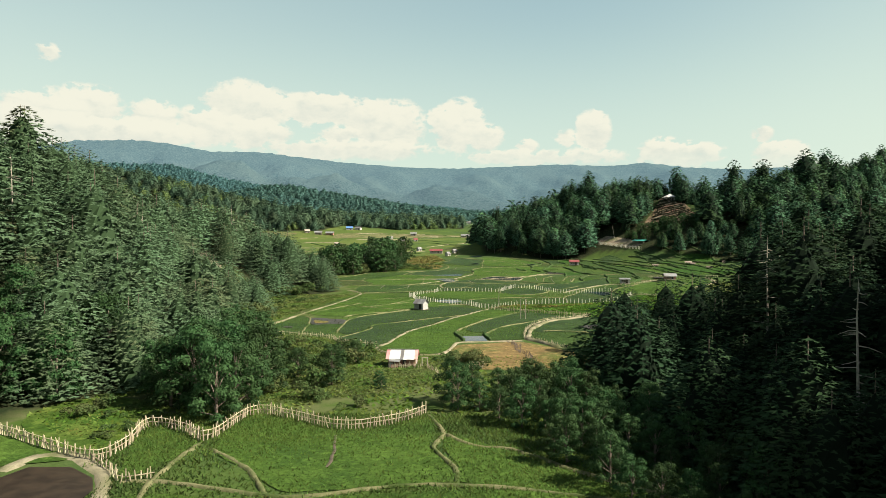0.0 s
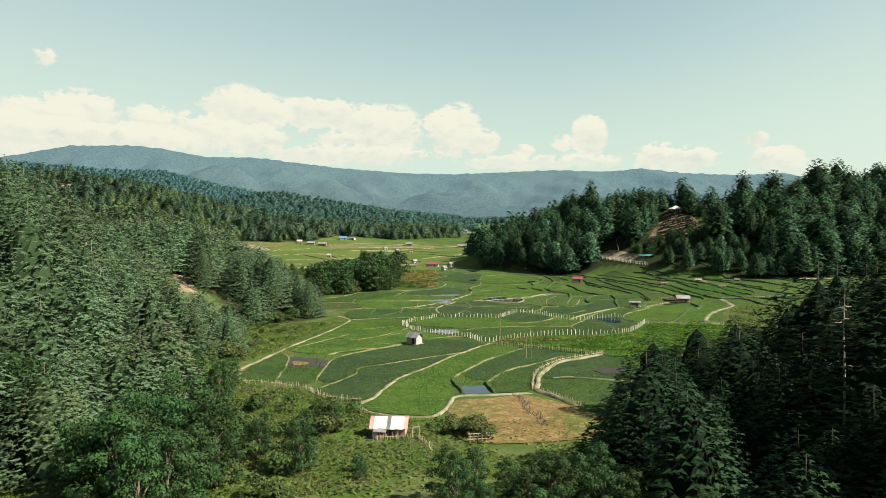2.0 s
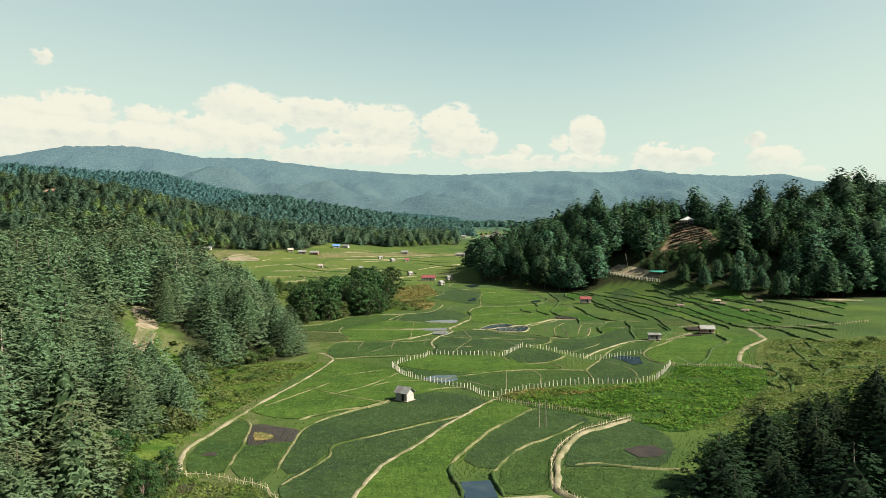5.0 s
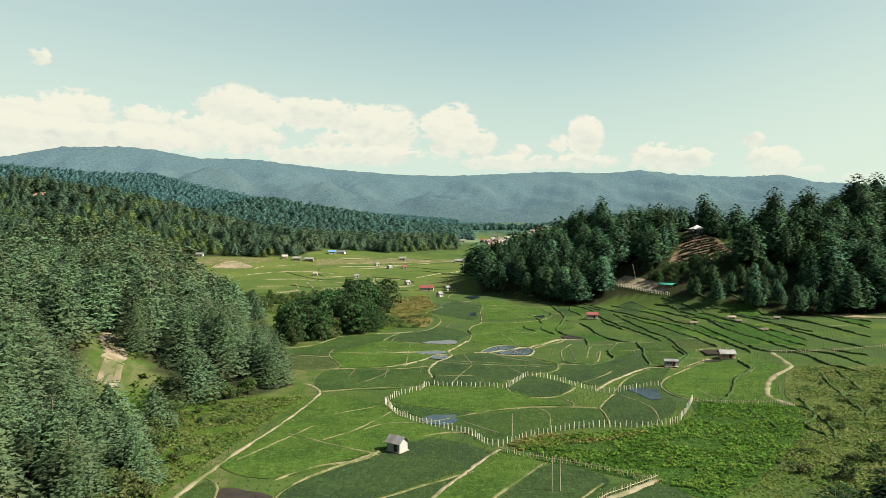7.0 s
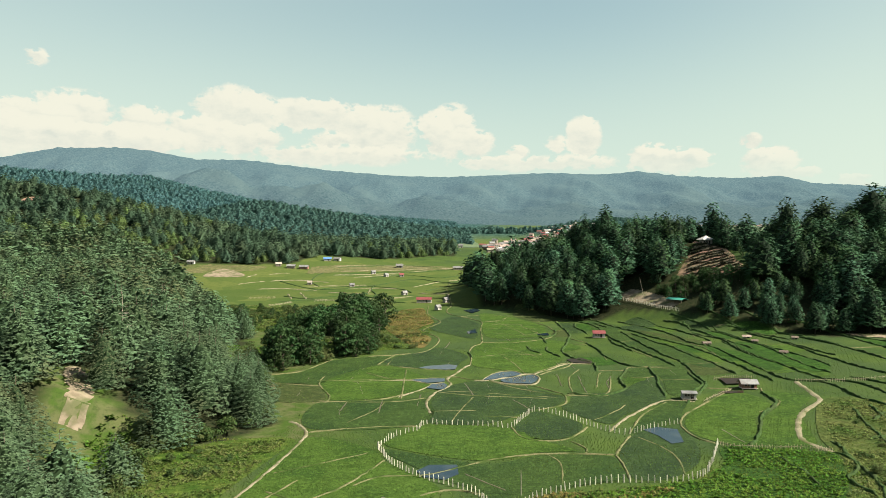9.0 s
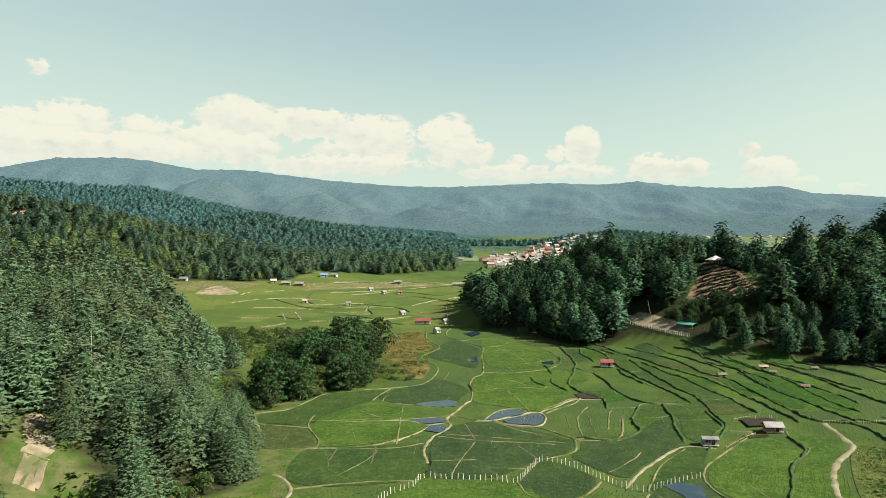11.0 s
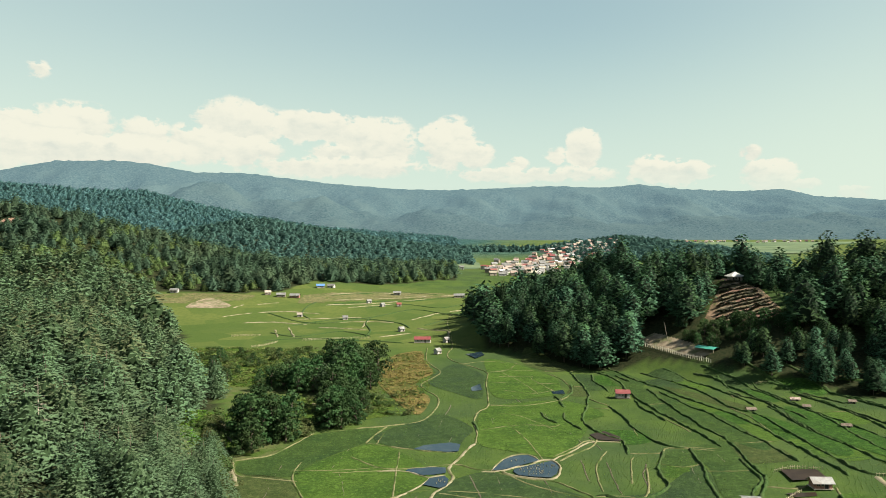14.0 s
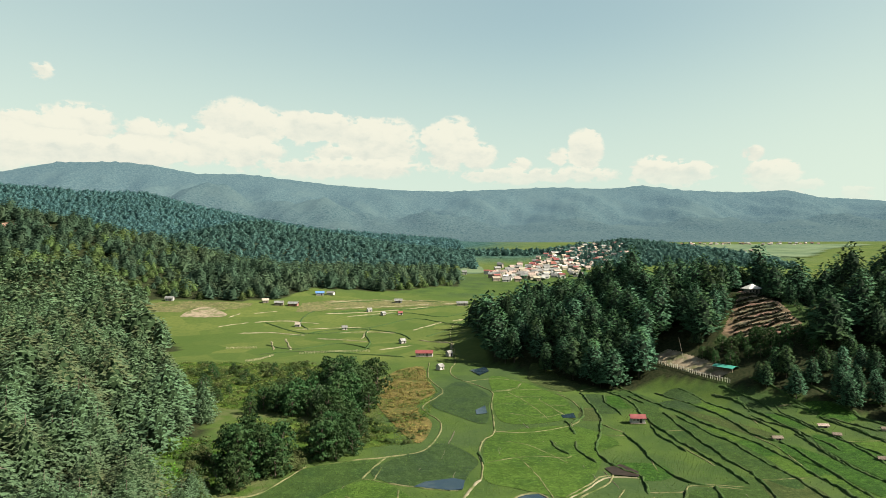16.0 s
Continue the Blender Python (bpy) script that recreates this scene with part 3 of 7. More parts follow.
def pine_crown(h, radius, bare, tiers, pads, blades, size, seed, bulge=0.5, core=(5, 7), solid=(0.60, 0.74), layer=0.14, slim=0.42, lumps=0.06, gather=False, flat=0.32):
    """A dense rounded cone of needle tufts in overhanging layers."""
    r = np.random.default_rng(seed)
    V, N = [], []
    p1, p2, p3 = r.uniform(0, 6.28, 3)
    up = np.array([0, 0, 1.0])

    def reach(f, a):
        k = radius * max(1.0 - f, 0.0) ** bulge * (0.80 + 0.20 * min(1.0, f / 0.16))
        step = (f * tiers + 0.28 * math.sin(a * 2 + p2) + 0.18 * math.sin(a * 5 + p3)) % 1.0
        k *= 1 + layer * (0.5 - step)
        return k * (1 + lumps * (1.2 * math.sin(2 * a + p1 + 3 * f) + math.sin(3 * a + p2 - 6 * f) + 0.8 * math.sin(5 * a + p3 + 11 * f)))

    def tri(a, b, c, round_, flat=0.5):
        n = np.cross(b - a, c - a)
        n = n / (np.linalg.norm(n) + 1e-6)
        if n @ round_ < 0:
            n, b, c = -n, c, b
        n = n * flat + round_ * (1 - flat)
        V.extend((a, b, c))
        N.extend([n / np.linalg.norm(n)] * 3)

    def round_at(f, a):
        n = np.array([math.cos(a), math.sin(a), 0.0]) * (1.0 - 0.45 * f) + up * (0.40 + 0.8 * f * f)
        return n / np.linalg.norm(n)

    for k in range(pads):
        f = 1 - ((k + r.uniform(0.1, 0.9)) / pads) ** (1 / (1 + bulge))
        a = k * 2.39996 + r.uniform(-0.25, 0.25)
        if gather:
            # branches gather in whorls
            wave = 0.28 * math.sin(a * 2 + p2) + 0.18 * math.sin(a * 5 + p3)
            step = f * tiers + wave
            f = min(max((math.floor(step) + (step % 1.0) ** 2 * 0.75 - wave) / tiers, 0.0), 0.995)
        out = np.array([math.cos(a), math.sin(a), 0.0])
        side = np.array([-out[1], out[0], 0.0])
        rn = round_at(f, a)
        q = size * r.uniform(0.7, 1.25) * (0.70 + 0.30 * (1 - f))
        base = out * (reach(f, a) * (r.uniform(0.84, 1.0) if k % 4 else r.uniform(0.58, 0.78)) - q * 0.45) + up * (h * (bare + (1 - bare) * f) + r.uniform(-0.2, 0.2))
        for b in range(blades):
            e = ((b + 0.5) / blades * 2 - 1) + r.uniform(-0.25, 0.25)
            d = out * (0.75 - 0.3 * abs(e)) + side * e * 1.2 + up * (r.uniform(-0.40, 0.15) if gather else r.uniform(-0.55, 0.40))
            d /= np.linalg.norm(d)
            w = np.cross(d, rn * 0.8 + up * 0.45 + r.normal(0, 0.38 if gather else 0.60, 3))
            w /= np.linalg.norm(w) + 1e-6
            tri(base - w * q * slim - d * q * 0.3, base + w * q * slim - d * q * 0.3, base + d * q * r.uniform(0.9, 1.4), rn, flat)
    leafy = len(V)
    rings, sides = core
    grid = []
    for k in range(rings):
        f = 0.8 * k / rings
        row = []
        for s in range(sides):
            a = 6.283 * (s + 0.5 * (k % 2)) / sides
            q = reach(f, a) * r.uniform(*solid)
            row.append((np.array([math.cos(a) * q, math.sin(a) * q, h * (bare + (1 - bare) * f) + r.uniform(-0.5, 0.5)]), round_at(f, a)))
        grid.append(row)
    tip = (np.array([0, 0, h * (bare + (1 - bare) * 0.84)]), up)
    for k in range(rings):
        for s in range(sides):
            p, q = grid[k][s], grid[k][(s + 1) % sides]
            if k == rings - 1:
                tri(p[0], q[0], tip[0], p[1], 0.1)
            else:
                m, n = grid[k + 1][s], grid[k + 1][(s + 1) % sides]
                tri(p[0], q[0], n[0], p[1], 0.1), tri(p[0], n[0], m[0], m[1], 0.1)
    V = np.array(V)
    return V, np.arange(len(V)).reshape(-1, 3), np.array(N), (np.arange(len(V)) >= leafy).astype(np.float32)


def crown_mesh(template, mat, scale=(1, 1, 1), lift=0.0):
    v, f, m, inner = template
    me = tri_mesh("crown", v * np.array(scale) + (0, 0, lift), f, mat, False, m)
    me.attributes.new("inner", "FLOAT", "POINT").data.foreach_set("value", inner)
    return me


PINE_H = 20.0


def pine_trunk(h, r0=0.26):
    return tube([(0, 0, -0.6), (0.05, 0.03, h * 0.3), (-0.03, 0.05, h * 0.65), (0, 0, h * 0.97)], [r0 * 1.25, r0, r0 * 0.6, 0.04], 6)


def kinds_of(first, specs, bare, tiers, pads, blades, size, core, solid=(0.30, 0.44), layer=0.16, slim=0.42, lumps=0.06, gather=False, flat=0.32):
    return [pine_crown(PINE_H, rad, bare, tiers, pads, blades, size, first + s, bulge, core, solid, layer, slim, lumps, gather, flat) for s, (rad, bulge) in enumerate(specs)]


CONES = [(9.5, 0.74), (8.9, 0.80), (10.2, 0.70), (9.6, 0.66), (9.0, 0.84)]
DOMES = [(7.0, 0.42), (6.2, 0.36), (7.6, 0.48), (5.6, 0.38), (6.4, 0.54)]
FINE = kinds_of(0, CONES, 0.03, 11, 1500, 3, 0.68, (6, 9), (0.40, 0.52), layer=0.42, slim=0.32, gather=True)
MEDIUM = kinds_of(20, CONES, 0.05, 10, 700, 2, 1.05, (5, 8), (0.40, 0.52), layer=0.40, slim=0.38, gather=True)
ROUND = kinds_of(60, DOMES, 0.18, 6, 230, 3, 1.35, (5, 8), (0.42, 0.58), 0.28, 0.36, 0.10)
LIGHT = kinds_of(80, CONES, 0.06, 8, 230, 2, 1.55, (4, 7), (0.40, 0.52), layer=0.36, slim=0.38, gather=True)
BLUNT = [(7.4, 0.46), (6.8, 0.40), (8.0, 0.54), (6.4, 0.36)]
COARSE = kinds_of(40, BLUNT, 0.06, 3, 44, 2, 2.6, (3, 6), (0.50, 0.72), 0.2, flat=0.30)
DISTANT = kinds_of(50, BLUNT, 0.02, 3, 12, 2, 4.6, (2, 6), (0.62, 0.92), 0.2, flat=0.15)


def scatter(x0, x1, y0, y1, step, keep, jitter=0.42):
    gx, gy = np.meshgrid(np.arange(x0, x1, step), np.arange(y0, y1, step))
    gx = gx + (np.arange(gx.shape[0]) % 2)[:, None] * step * 0.5
    x = gx.ravel() + rng.uniform(-jitter, jitter, gx.size) * step
    y = gy.ravel() + rng.uniform(-jitter, jitter, gx.size) * step
    k = keep(x, y)
    return x[k], y[k]


def planted(name, label, x, y, z, h, templates, mat, group="", broad=1.0):
    """A whole wood as one mesh, each tree with a shade of its own."""
    V, F, N, T, I, n = [], [], [], [], [], 0
    pick = rng.integers(0, len(templates), len(x))
    turn, wide, tone = rng.uniform(0, 6.28, len(x)), broad * rng.uniform(0.85, 1.2, len(x)), rng.random(len(x))
    lean = rng.normal(0, 0.02, (len(x), 2))
    for i in range(len(x)):
        v, f, m, inner = templates[pick[i]]
        c, s, k = math.cos(turn[i]), math.sin(turn[i]), h[i] / PINE_H
        w = k * wide[i]
        spin = np.array([[c, s, 0], [-s, c, 0], [0, 0, 1.0]])
        out = (v @ spin) * np.array([w, w, k])
        out[:, :2] += lean[i] * out[:, 2:3]
        V.append(out + np.array([x[i], y[i], z[i]])), F.append(f + n), N.append(m @ spin)
        T.append(np.full(len(v), tone[i], np.float32)), I.append(inner)
        n += len(v)
    me = tri_mesh(name, np.concatenate(V), np.concatenate(F), mat, False, np.concatenate(N))
    me.attributes.new("tone", "FLOAT", "POINT").data.foreach_set("value", np.concatenate(T))
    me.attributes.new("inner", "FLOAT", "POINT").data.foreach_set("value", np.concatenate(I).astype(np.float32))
    return tagged(new(name, me), label, "woods", group, "stuff")


KNOLL = [(-40, 376), (-29, 382), (-24, 400), (-34, 424), (-46, 410)]


def near_wood(x, y):
    ok = wood_mask(x, y) | in_poly(x, y, KNOLL)
    ok &= ~((np.hypot(x - 147, y - 460) < 7)) & ~in_poly(x, y, LOW_WOOD) & ~in_poly(x, y, YARD)
    # the last term keeps unseen trees on the mound for their shadows
    return ok & ((np.abs(x) < 0.68 * y + 22) | ((x > 0) & (x < 150) & (y < 140)))


def plant_pines():
    x, y = scatter(20, 330, -30, 330, 8.8, near_wood)
    wx, wy = scatter(-330, 20, -30, 690, 9.9, near_wood)
    hx, hy = scatter(20, 330, 330, 690, 7.4, lambda a, b: near_wood(a, b) & (a > 20) & (b > 330))
    x, y = np.concatenate([x, wx, hx]), np.concatenate([y, wy, hy])
    h = 17.0 + 2.4 * np.sin(x * 0.11 + 1.7 * np.sin(y * 0.06)) + rng.normal(0, 1.5, len(x))
    h = np.where((x > 20) & (y > 330), 17.5 + rng.normal(0, 3.4, len(x)), h)
    inner = np.clip((x - lerp(y, [30, 60, 85, 110, 140, 180], [24, 28, 31, 36, 50, 90])) / 14, 0, 1)
    h = np.where((x > 20) & (y < 200), (18 + rng.normal(0, 2.8, len(x))) * (0.66 + 0.34 * inner), h)
    edge = np.clip((lerp(y, WEST_Y, WEST_X) - x) / 14, 0, 1)
    h = np.where((x < 0) & (y < 690), h * (0.60 + 0.40 * edge), h)
    h = np.where(in_poly(x, y, SHORT_WOOD), h * 0.62, h)
    h = np.where((x > 150) & (x < 172) & (y > 410) & (y < 450), h * 0.55, h)
    h = np.where((x > 149) & (x < 186) & (y > 456) & (y < 492), h * 1.25, h)
    h = np.where(in_poly(x, y, KNOLL), rng.uniform(11, 16, len(x)), h)
    h = np.where((x < -62) & (y < 210), h * 1.06, h)
    gap = rng.random(len(x)) > np.where((x < -62) & (y < 210), 0.10, 0.05)
    x, y, h = x[gap], y[gap], h[gap]
    z = land(x, y) - 0.2
    order = np.argsort(np.minimum(np.hypot(x, y - 60) * 1.35, np.hypot(x, (y - 190) * 0.7)))
    near, rest = order[:290], order[290:]
    # the nearest stand as trees of their own
    trunk_me = tri_mesh("trunk", *pine_trunk(PINE_H), BARK, True)
    ranked = {int(i): n for n, i in enumerate(near)}
    for mat, label, group, mine in ((PINE, "tall grey-green pine tree with layered drooping branches", "pines beside the fields", near[x[near] < 10]), (PINE_SHADED, "pine tree with dense layered branches, needles darkened as shade", "firs of the shaded grove", near[x[near] >= 10])):
        masters = []
        for template in FINE + MEDIUM:
            root = new("pine_tree")
            part("trunk", trunk_me, root)
            part("crown", crown_mesh(template, mat), root)
            masters.append(tagged(root, label, "tree", group))
        for n, i in enumerate(mine):
            k = n % len(masters) if n < len(masters) else n % 5 + (5 if ranked[int(i)] > 150 else 0)
            s = h[i] / PINE_H
            place = Matrix.LocRotScale((x[i], y[i], z[i]), Euler((0, 0, rng.uniform(0, 6.28))), None)
            ob = masters[k] if n < len(masters) else copy_thing(masters[k], place)
            if n < len(masters):
                ob.matrix_basis = place
            ob.scale = (s * rng.uniform(0.9, 1.15), s * rng.uniform(0.9, 1.15), s)
    root = new("pine_tree")
    part("trunk", trunk_me, root)
    part("crown", crown_mesh(FINE[4], PINE_SHADED, (0.55, 0.55, 0.80), 4.0), root)
    root.location, root.scale = (30, 503, z_at(30, 503) - 0.2), (1.25, 1.25, 1.25)
    tagged(root, "tall pine standing clear of the hill wood, needles darkened as shade", "tree")
    for tx, ty in ((36, 508), (38.5, 506), (40, 510)):
        twin = copy_thing(root, pose(tx, ty, z_at(tx, ty) - 0.2, 0, 0, 70 * tx))
        twin.scale = (0.9, 0.9, 1.3)
    rim = rest[(np.abs(lerp(y[rest], WEST_Y, WEST_X) - x[rest]) < 14) | ((x[rest] > 20) & (y[rest] < lerp(x[rest], EAST_FOOT_X, EAST_FOOT_Y) + 22))]
    stems = [(*tube([(0, 0, -0.6), (0.1, 0, 8.0), (0, 0, 16.0)], [0.3, 0.24, 0.1], 4), None)]
    stems = [(v[f].reshape(-1, 3), np.arange(f.size).reshape(-1, 3), np.repeat(np.array([[0, 0, 1.0]]), f.size, 0), np.zeros(f.size)) for v, f, _ in stems]
    planted("pine_trunks", "bare pine trunks showing along the edge of the woods", x[rim], y[rim], z[rim], h[rim], stems, BARK)
    deep = lerp(y, WEST_Y, WEST_X) - x > 75
    west = rest[(x[rest] < 20) & (y[rest] < 330) & ~deep[rest]]
    west_mid = rest[(x[rest] < 20) & (y[rest] < 520) & ((y[rest] >= 330) | deep[rest])]
    west_far = rest[(x[rest] < 20) & (y[rest] >= 520)]
    east_near = rest[(x[rest] >= 20) & (y[rest] < 330)]
    east = rest[(x[rest] >= 20) & (y[rest] >= 330)]
    planted("pine_wood", "dense grey-green pine wood on the western slope", x[west], y[west], z[west], h[west], MEDIUM, PINE)
    planted("pine_wood", "pine wood climbing the western slope", x[west_mid], y[west_mid], z[west_mid], h[west_mid], LIGHT, PINE)
    planted("pine_wood", "dense pine wood beyond the western clearing", x[west_far], y[west_far], z[west_far], h[west_far], COARSE, PINE, broad=1.3)
    planted("pine_wood", "pine wood on the eastern bank, needles darkened as shade", x[east_near], y[east_near], z[east_near], h[east_near], LIGHT, PINE_SHADED)
    front = east[(land(x[east], y[east]) > 0) & (y[east] < 520)]
    back = east[y[east] >= 520]
    planted("pine_wood", "shade-darkened pine wood with rounded crowns on the hill", x[front], y[front], z[front], h[front], ROUND, PINE_HILL, broad=1.0)
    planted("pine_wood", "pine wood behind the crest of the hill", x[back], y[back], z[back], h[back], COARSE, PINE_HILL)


def plant_far():
    x, y = scatter(-760, 30, 640, 1060, 9.4, lambda a, b: wood_mask(a, b) & ((b > 690) | (a < -330)))
    scars = (np.hypot(x + 440, y - 864) < 15) | (np.hypot(x + 398, y - 857) < 9) | (np.hypot(x + 377, y - 858) < 9)
    x, y = x[~scars], y[~scars]
    h = np.clip(11.5 + rng.normal(0, 3.4, len(x)), 5, 19)
    patch = np.sin(x * 0.021 + 1.0) + np.sin(y * 0.033 + x * 0.012) + rng.normal(0, 0.7, len(x))
    leafy = patch > np.where(x < -300, 0.1, 1.0)
    z = land(x, y) - 0.3
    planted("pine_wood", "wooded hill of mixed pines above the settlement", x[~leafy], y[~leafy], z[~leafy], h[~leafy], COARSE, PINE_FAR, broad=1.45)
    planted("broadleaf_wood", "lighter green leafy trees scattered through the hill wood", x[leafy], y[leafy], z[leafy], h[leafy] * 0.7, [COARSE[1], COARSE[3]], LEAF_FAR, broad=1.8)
    ridge = lambda a, b: (crest(a, b, MID_RIDGE, 330, 1.2) > 2.0) & ~((a > -60) & (b < 1130)) & ~((a > 60) & (a < 210) & (b < 1330))
    x, y = scatter(-900, 520, 1060, 1400, 10.5, ridge)
    h = 8.5 + rng.normal(0, 1.7, len(x))
    planted("pine_wood", "wooded ridge tinted bluish-green as haze", x, y, land(x, y) - 0.5, h, DISTANT, PINE_RIDGE, broad=2.2)
    teal = lambda a, b: (crest(a, b, TEAL_RIDGE, 700, 1.2) > 4.0)
    x, y = scatter(-1600, 60, 1600, 2230, 14.5, teal)
    h = 11 + rng.normal(0, 2.2, len(x))
    planted("pine_wood", "wooded ridge tinted teal as haze", x, y, land(x, y) - 1.0, h, [DISTANT[1], DISTANT[2]], PINE_HAZE, broad=2.3)


def leaf_blobs(centres, per, size, seed):
    """Leaf sprays spread over the surface of many small clumps."""
    r = np.random.default_rng(seed)
    V = []
    for cx, cy, cz, cr in centres:
        for _ in range(per):
            d = r.normal(0, 1, 3)
            d /= np.linalg.norm(d)
            d[2] = d[2] if d[2] > -0.3 else -d[2]
            p = np.array([cx, cy, cz]) + d * cr * r.uniform(0.6, 1.08) * np.array([1, 1, 0.8])
            t = np.cross(d, r.normal(0, 1, 3))
            t /= np.linalg.norm(t) + 1e-6
            b = np.cross(d, t) + d * r.uniform(-0.3, 0.5)
            s = size * r.uniform(0.6, 1.4)
            V += [p - t * s, p + t * s, p + b * s * 1.5 + d * 0.2 * s]
    V = np.array(V)
    return V, np.arange(len(V)).reshape(-1, 3)


def broadleaf(seed, h=10.0, spread_=3.6, blobs=22, per=64, size=0.28):
    r = np.random.default_rng(seed)
    centres, limbs = [], [tube([(0, 0, -0.4), (0.1, 0.05, h * 0.25), (-0.1, 0.1, h * 0.55), (0, 0, h * 0.85)], [0.24, 0.18, 0.12, 0.04], 6)]
    for k in range(blobs):
        f = (k + 0.5) / blobs
        a = k * 2.4 + r.uniform(-0.3, 0.3)
        z = h * (0.07 + 0.85 * f)
        q = spread_ * (0.35 + 0.65 * math.sin(math.pi * min(0.25 + 0.72 * f, 1))) * r.uniform(0.45, 0.9)
        c = (math.cos(a) * q, math.sin(a) * q, z, r.uniform(0.9, 1.45) * h / 10)
        centres.append(c)
        if k % 2 == 0:
            limbs.append(tube([(0, 0, z * 0.6), (c[0] * 0.5, c[1] * 0.5, z * 0.85), (c[0] * 0.9, c[1] * 0.9, z)], [0.09, 0.06, 0.025], 5))
    return merge(limbs), leaf_blobs(centres, per, size, seed + 100)


def plant_broadleaf():
    def kinds_with(per, size):
        kinds = []
        for s in range(4):
            wood, leaves = broadleaf(s, 10.0, 3.4 + 0.3 * s, 24, per, size)
            root = new("broadleaf_tree")
            part("trunk", tri_mesh("trunk", *wood, BARK, True), root)
            part("crown", tri_mesh("crown", *leaves, LEAF), root)
            kinds.append(tagged(root, "leafy dark-green broadleaf tree with a rounded uneven crown", "tree", "broadleaf trees"))
        return kinds

    fine, coarse = kinds_with(170, 0.155), kinds_with(46, 0.31)

    def grove(poly, step, lo, hi):
        xs, ys = [p[0] for p in poly], [p[1] for p in poly]
        px, py = scatter(min(xs), max(xs), min(ys), max(ys), step, lambda a, b: in_poly(a, b, poly), 0.46)
        kinds = fine if max(ys) < 165 else coarse
        placed = used[max(ys) < 165]
        for x, y in zip(px, py):
            k = len(placed) % 4
            s = rng.uniform(lo, hi) / 10
            place = Matrix.LocRotScale((x, y, z_at(x, y) - 0.15), Euler((0, 0, rng.uniform(0, 6.28))), None)
            ob = kinds[k] if len(placed) < 4 else copy_thing(kinds[k], place)
            if len(placed) < 4:
                ob.matrix_basis = place
            ob.scale = (s * rng.uniform(0.9, 1.15), s * rng.uniform(0.9, 1.15), s)
            placed.append(ob)

    used = {True: [], False: []}
    grove([(-33, 82), (-28, 80.5), (-24.5, 78), (-22.5, 87), (-22, 94), (-27, 106), (-38, 108), (-38, 92)], 4.6, 8.0, 11.0)
    grove([(-70, 86), (-58, 78), (-50, 84), (-46, 96), (-46, 110), (-68, 112)], 5.0, 8.0, 11.5)
    grove([(-1, 88), (5, 79), (12, 75), (20, 68), (25, 78), (24, 92), (12, 96), (2, 96)], 3.7, 3.8, 6.2)
    grove([(-17.5, 96), (-13.5, 95.5), (-13, 101), (-17, 102)], 4.0, 6.0, 7.6)
    grove([(-10, 97), (-7, 97), (-7, 100.5), (-10, 101)], 3.2, 2.0, 2.8)
    grove([(-33, 127), (-28, 127), (-32, 138), (-38, 150), (-46, 150), (-42, 134)], 6.0, 5.0, 8.0)
    grove([(-20, 116), (-13, 115), (-12.5, 123), (-19, 125)], 3.4, 3.0, 4.6)
    grove([(-28, 104), (-21, 103), (-22, 112), (-28, 113)], 4.2, 3.0, 5.0)
    grove([(-52, 309), (-46, 310), (-40, 318), (-41, 332), (-48, 342), (-56, 334), (-55, 320)], 5.0, 7.0, 14.0)
    grove([(-36, 333), (-22, 335), (-21, 342), (-34, 345)], 4.8, 5.0, 12.0)
    grove([(-68, 383), (-56, 379), (-42, 375), (-38, 392), (-52, 402), (-66, 398)], 5.6, 6.0, 14.0)
    grove([(-36, 374), (-27, 380), (-21, 392), (-20, 420), (-34, 440), (-46, 430), (-38, 400)], 5.4, 7.0, 15.0)
    grove([(-80, 400), (-60, 408), (-50, 440), (-70, 470), (-104, 466), (-96, 430)], 12.0, 3.5, 6.0)
    grove([(-60, 346), (-48, 350), (-44, 360), (-56, 362)], 7.0, 4.0, 6.0)
    grove([(42, 140), (60, 150), (80, 152), (76, 160), (62, 164), (48, 158)], 5.5, 4.5, 7.0)
    grove([(34, 128), (42, 135), (46, 150), (41, 152), (36, 138)], 5.5, 6.0, 9.0)
    # two bush patches added to darken ground that only lies in shade
    grove([(9.5, 71), (11, 60), (18, 53), (26, 42), (36, 40), (34, 62), (29, 78), (20, 82)], 3.7, 3.0, 5.4)
    grove([(18, 99), (25, 97), (31, 121), (25, 122)], 3.8, 4.0, 6.5)
    grove([(66, 172), (80, 172), (96, 186), (84, 196), (68, 186)], 8.0, 3.0, 4.5)
    grove([(106, 422), (118, 408), (150, 400), (158, 408), (146, 414), (122, 427)], 4.4, 4.0, 7.0)
    grove([(-36, 345), (-22, 347), (-20, 372), (-34, 372)], 5.0, 6.0, 10.0)
    grove([(153, 424), (160, 418), (161, 432), (154, 446)], 4.6, 2.0, 3.6)


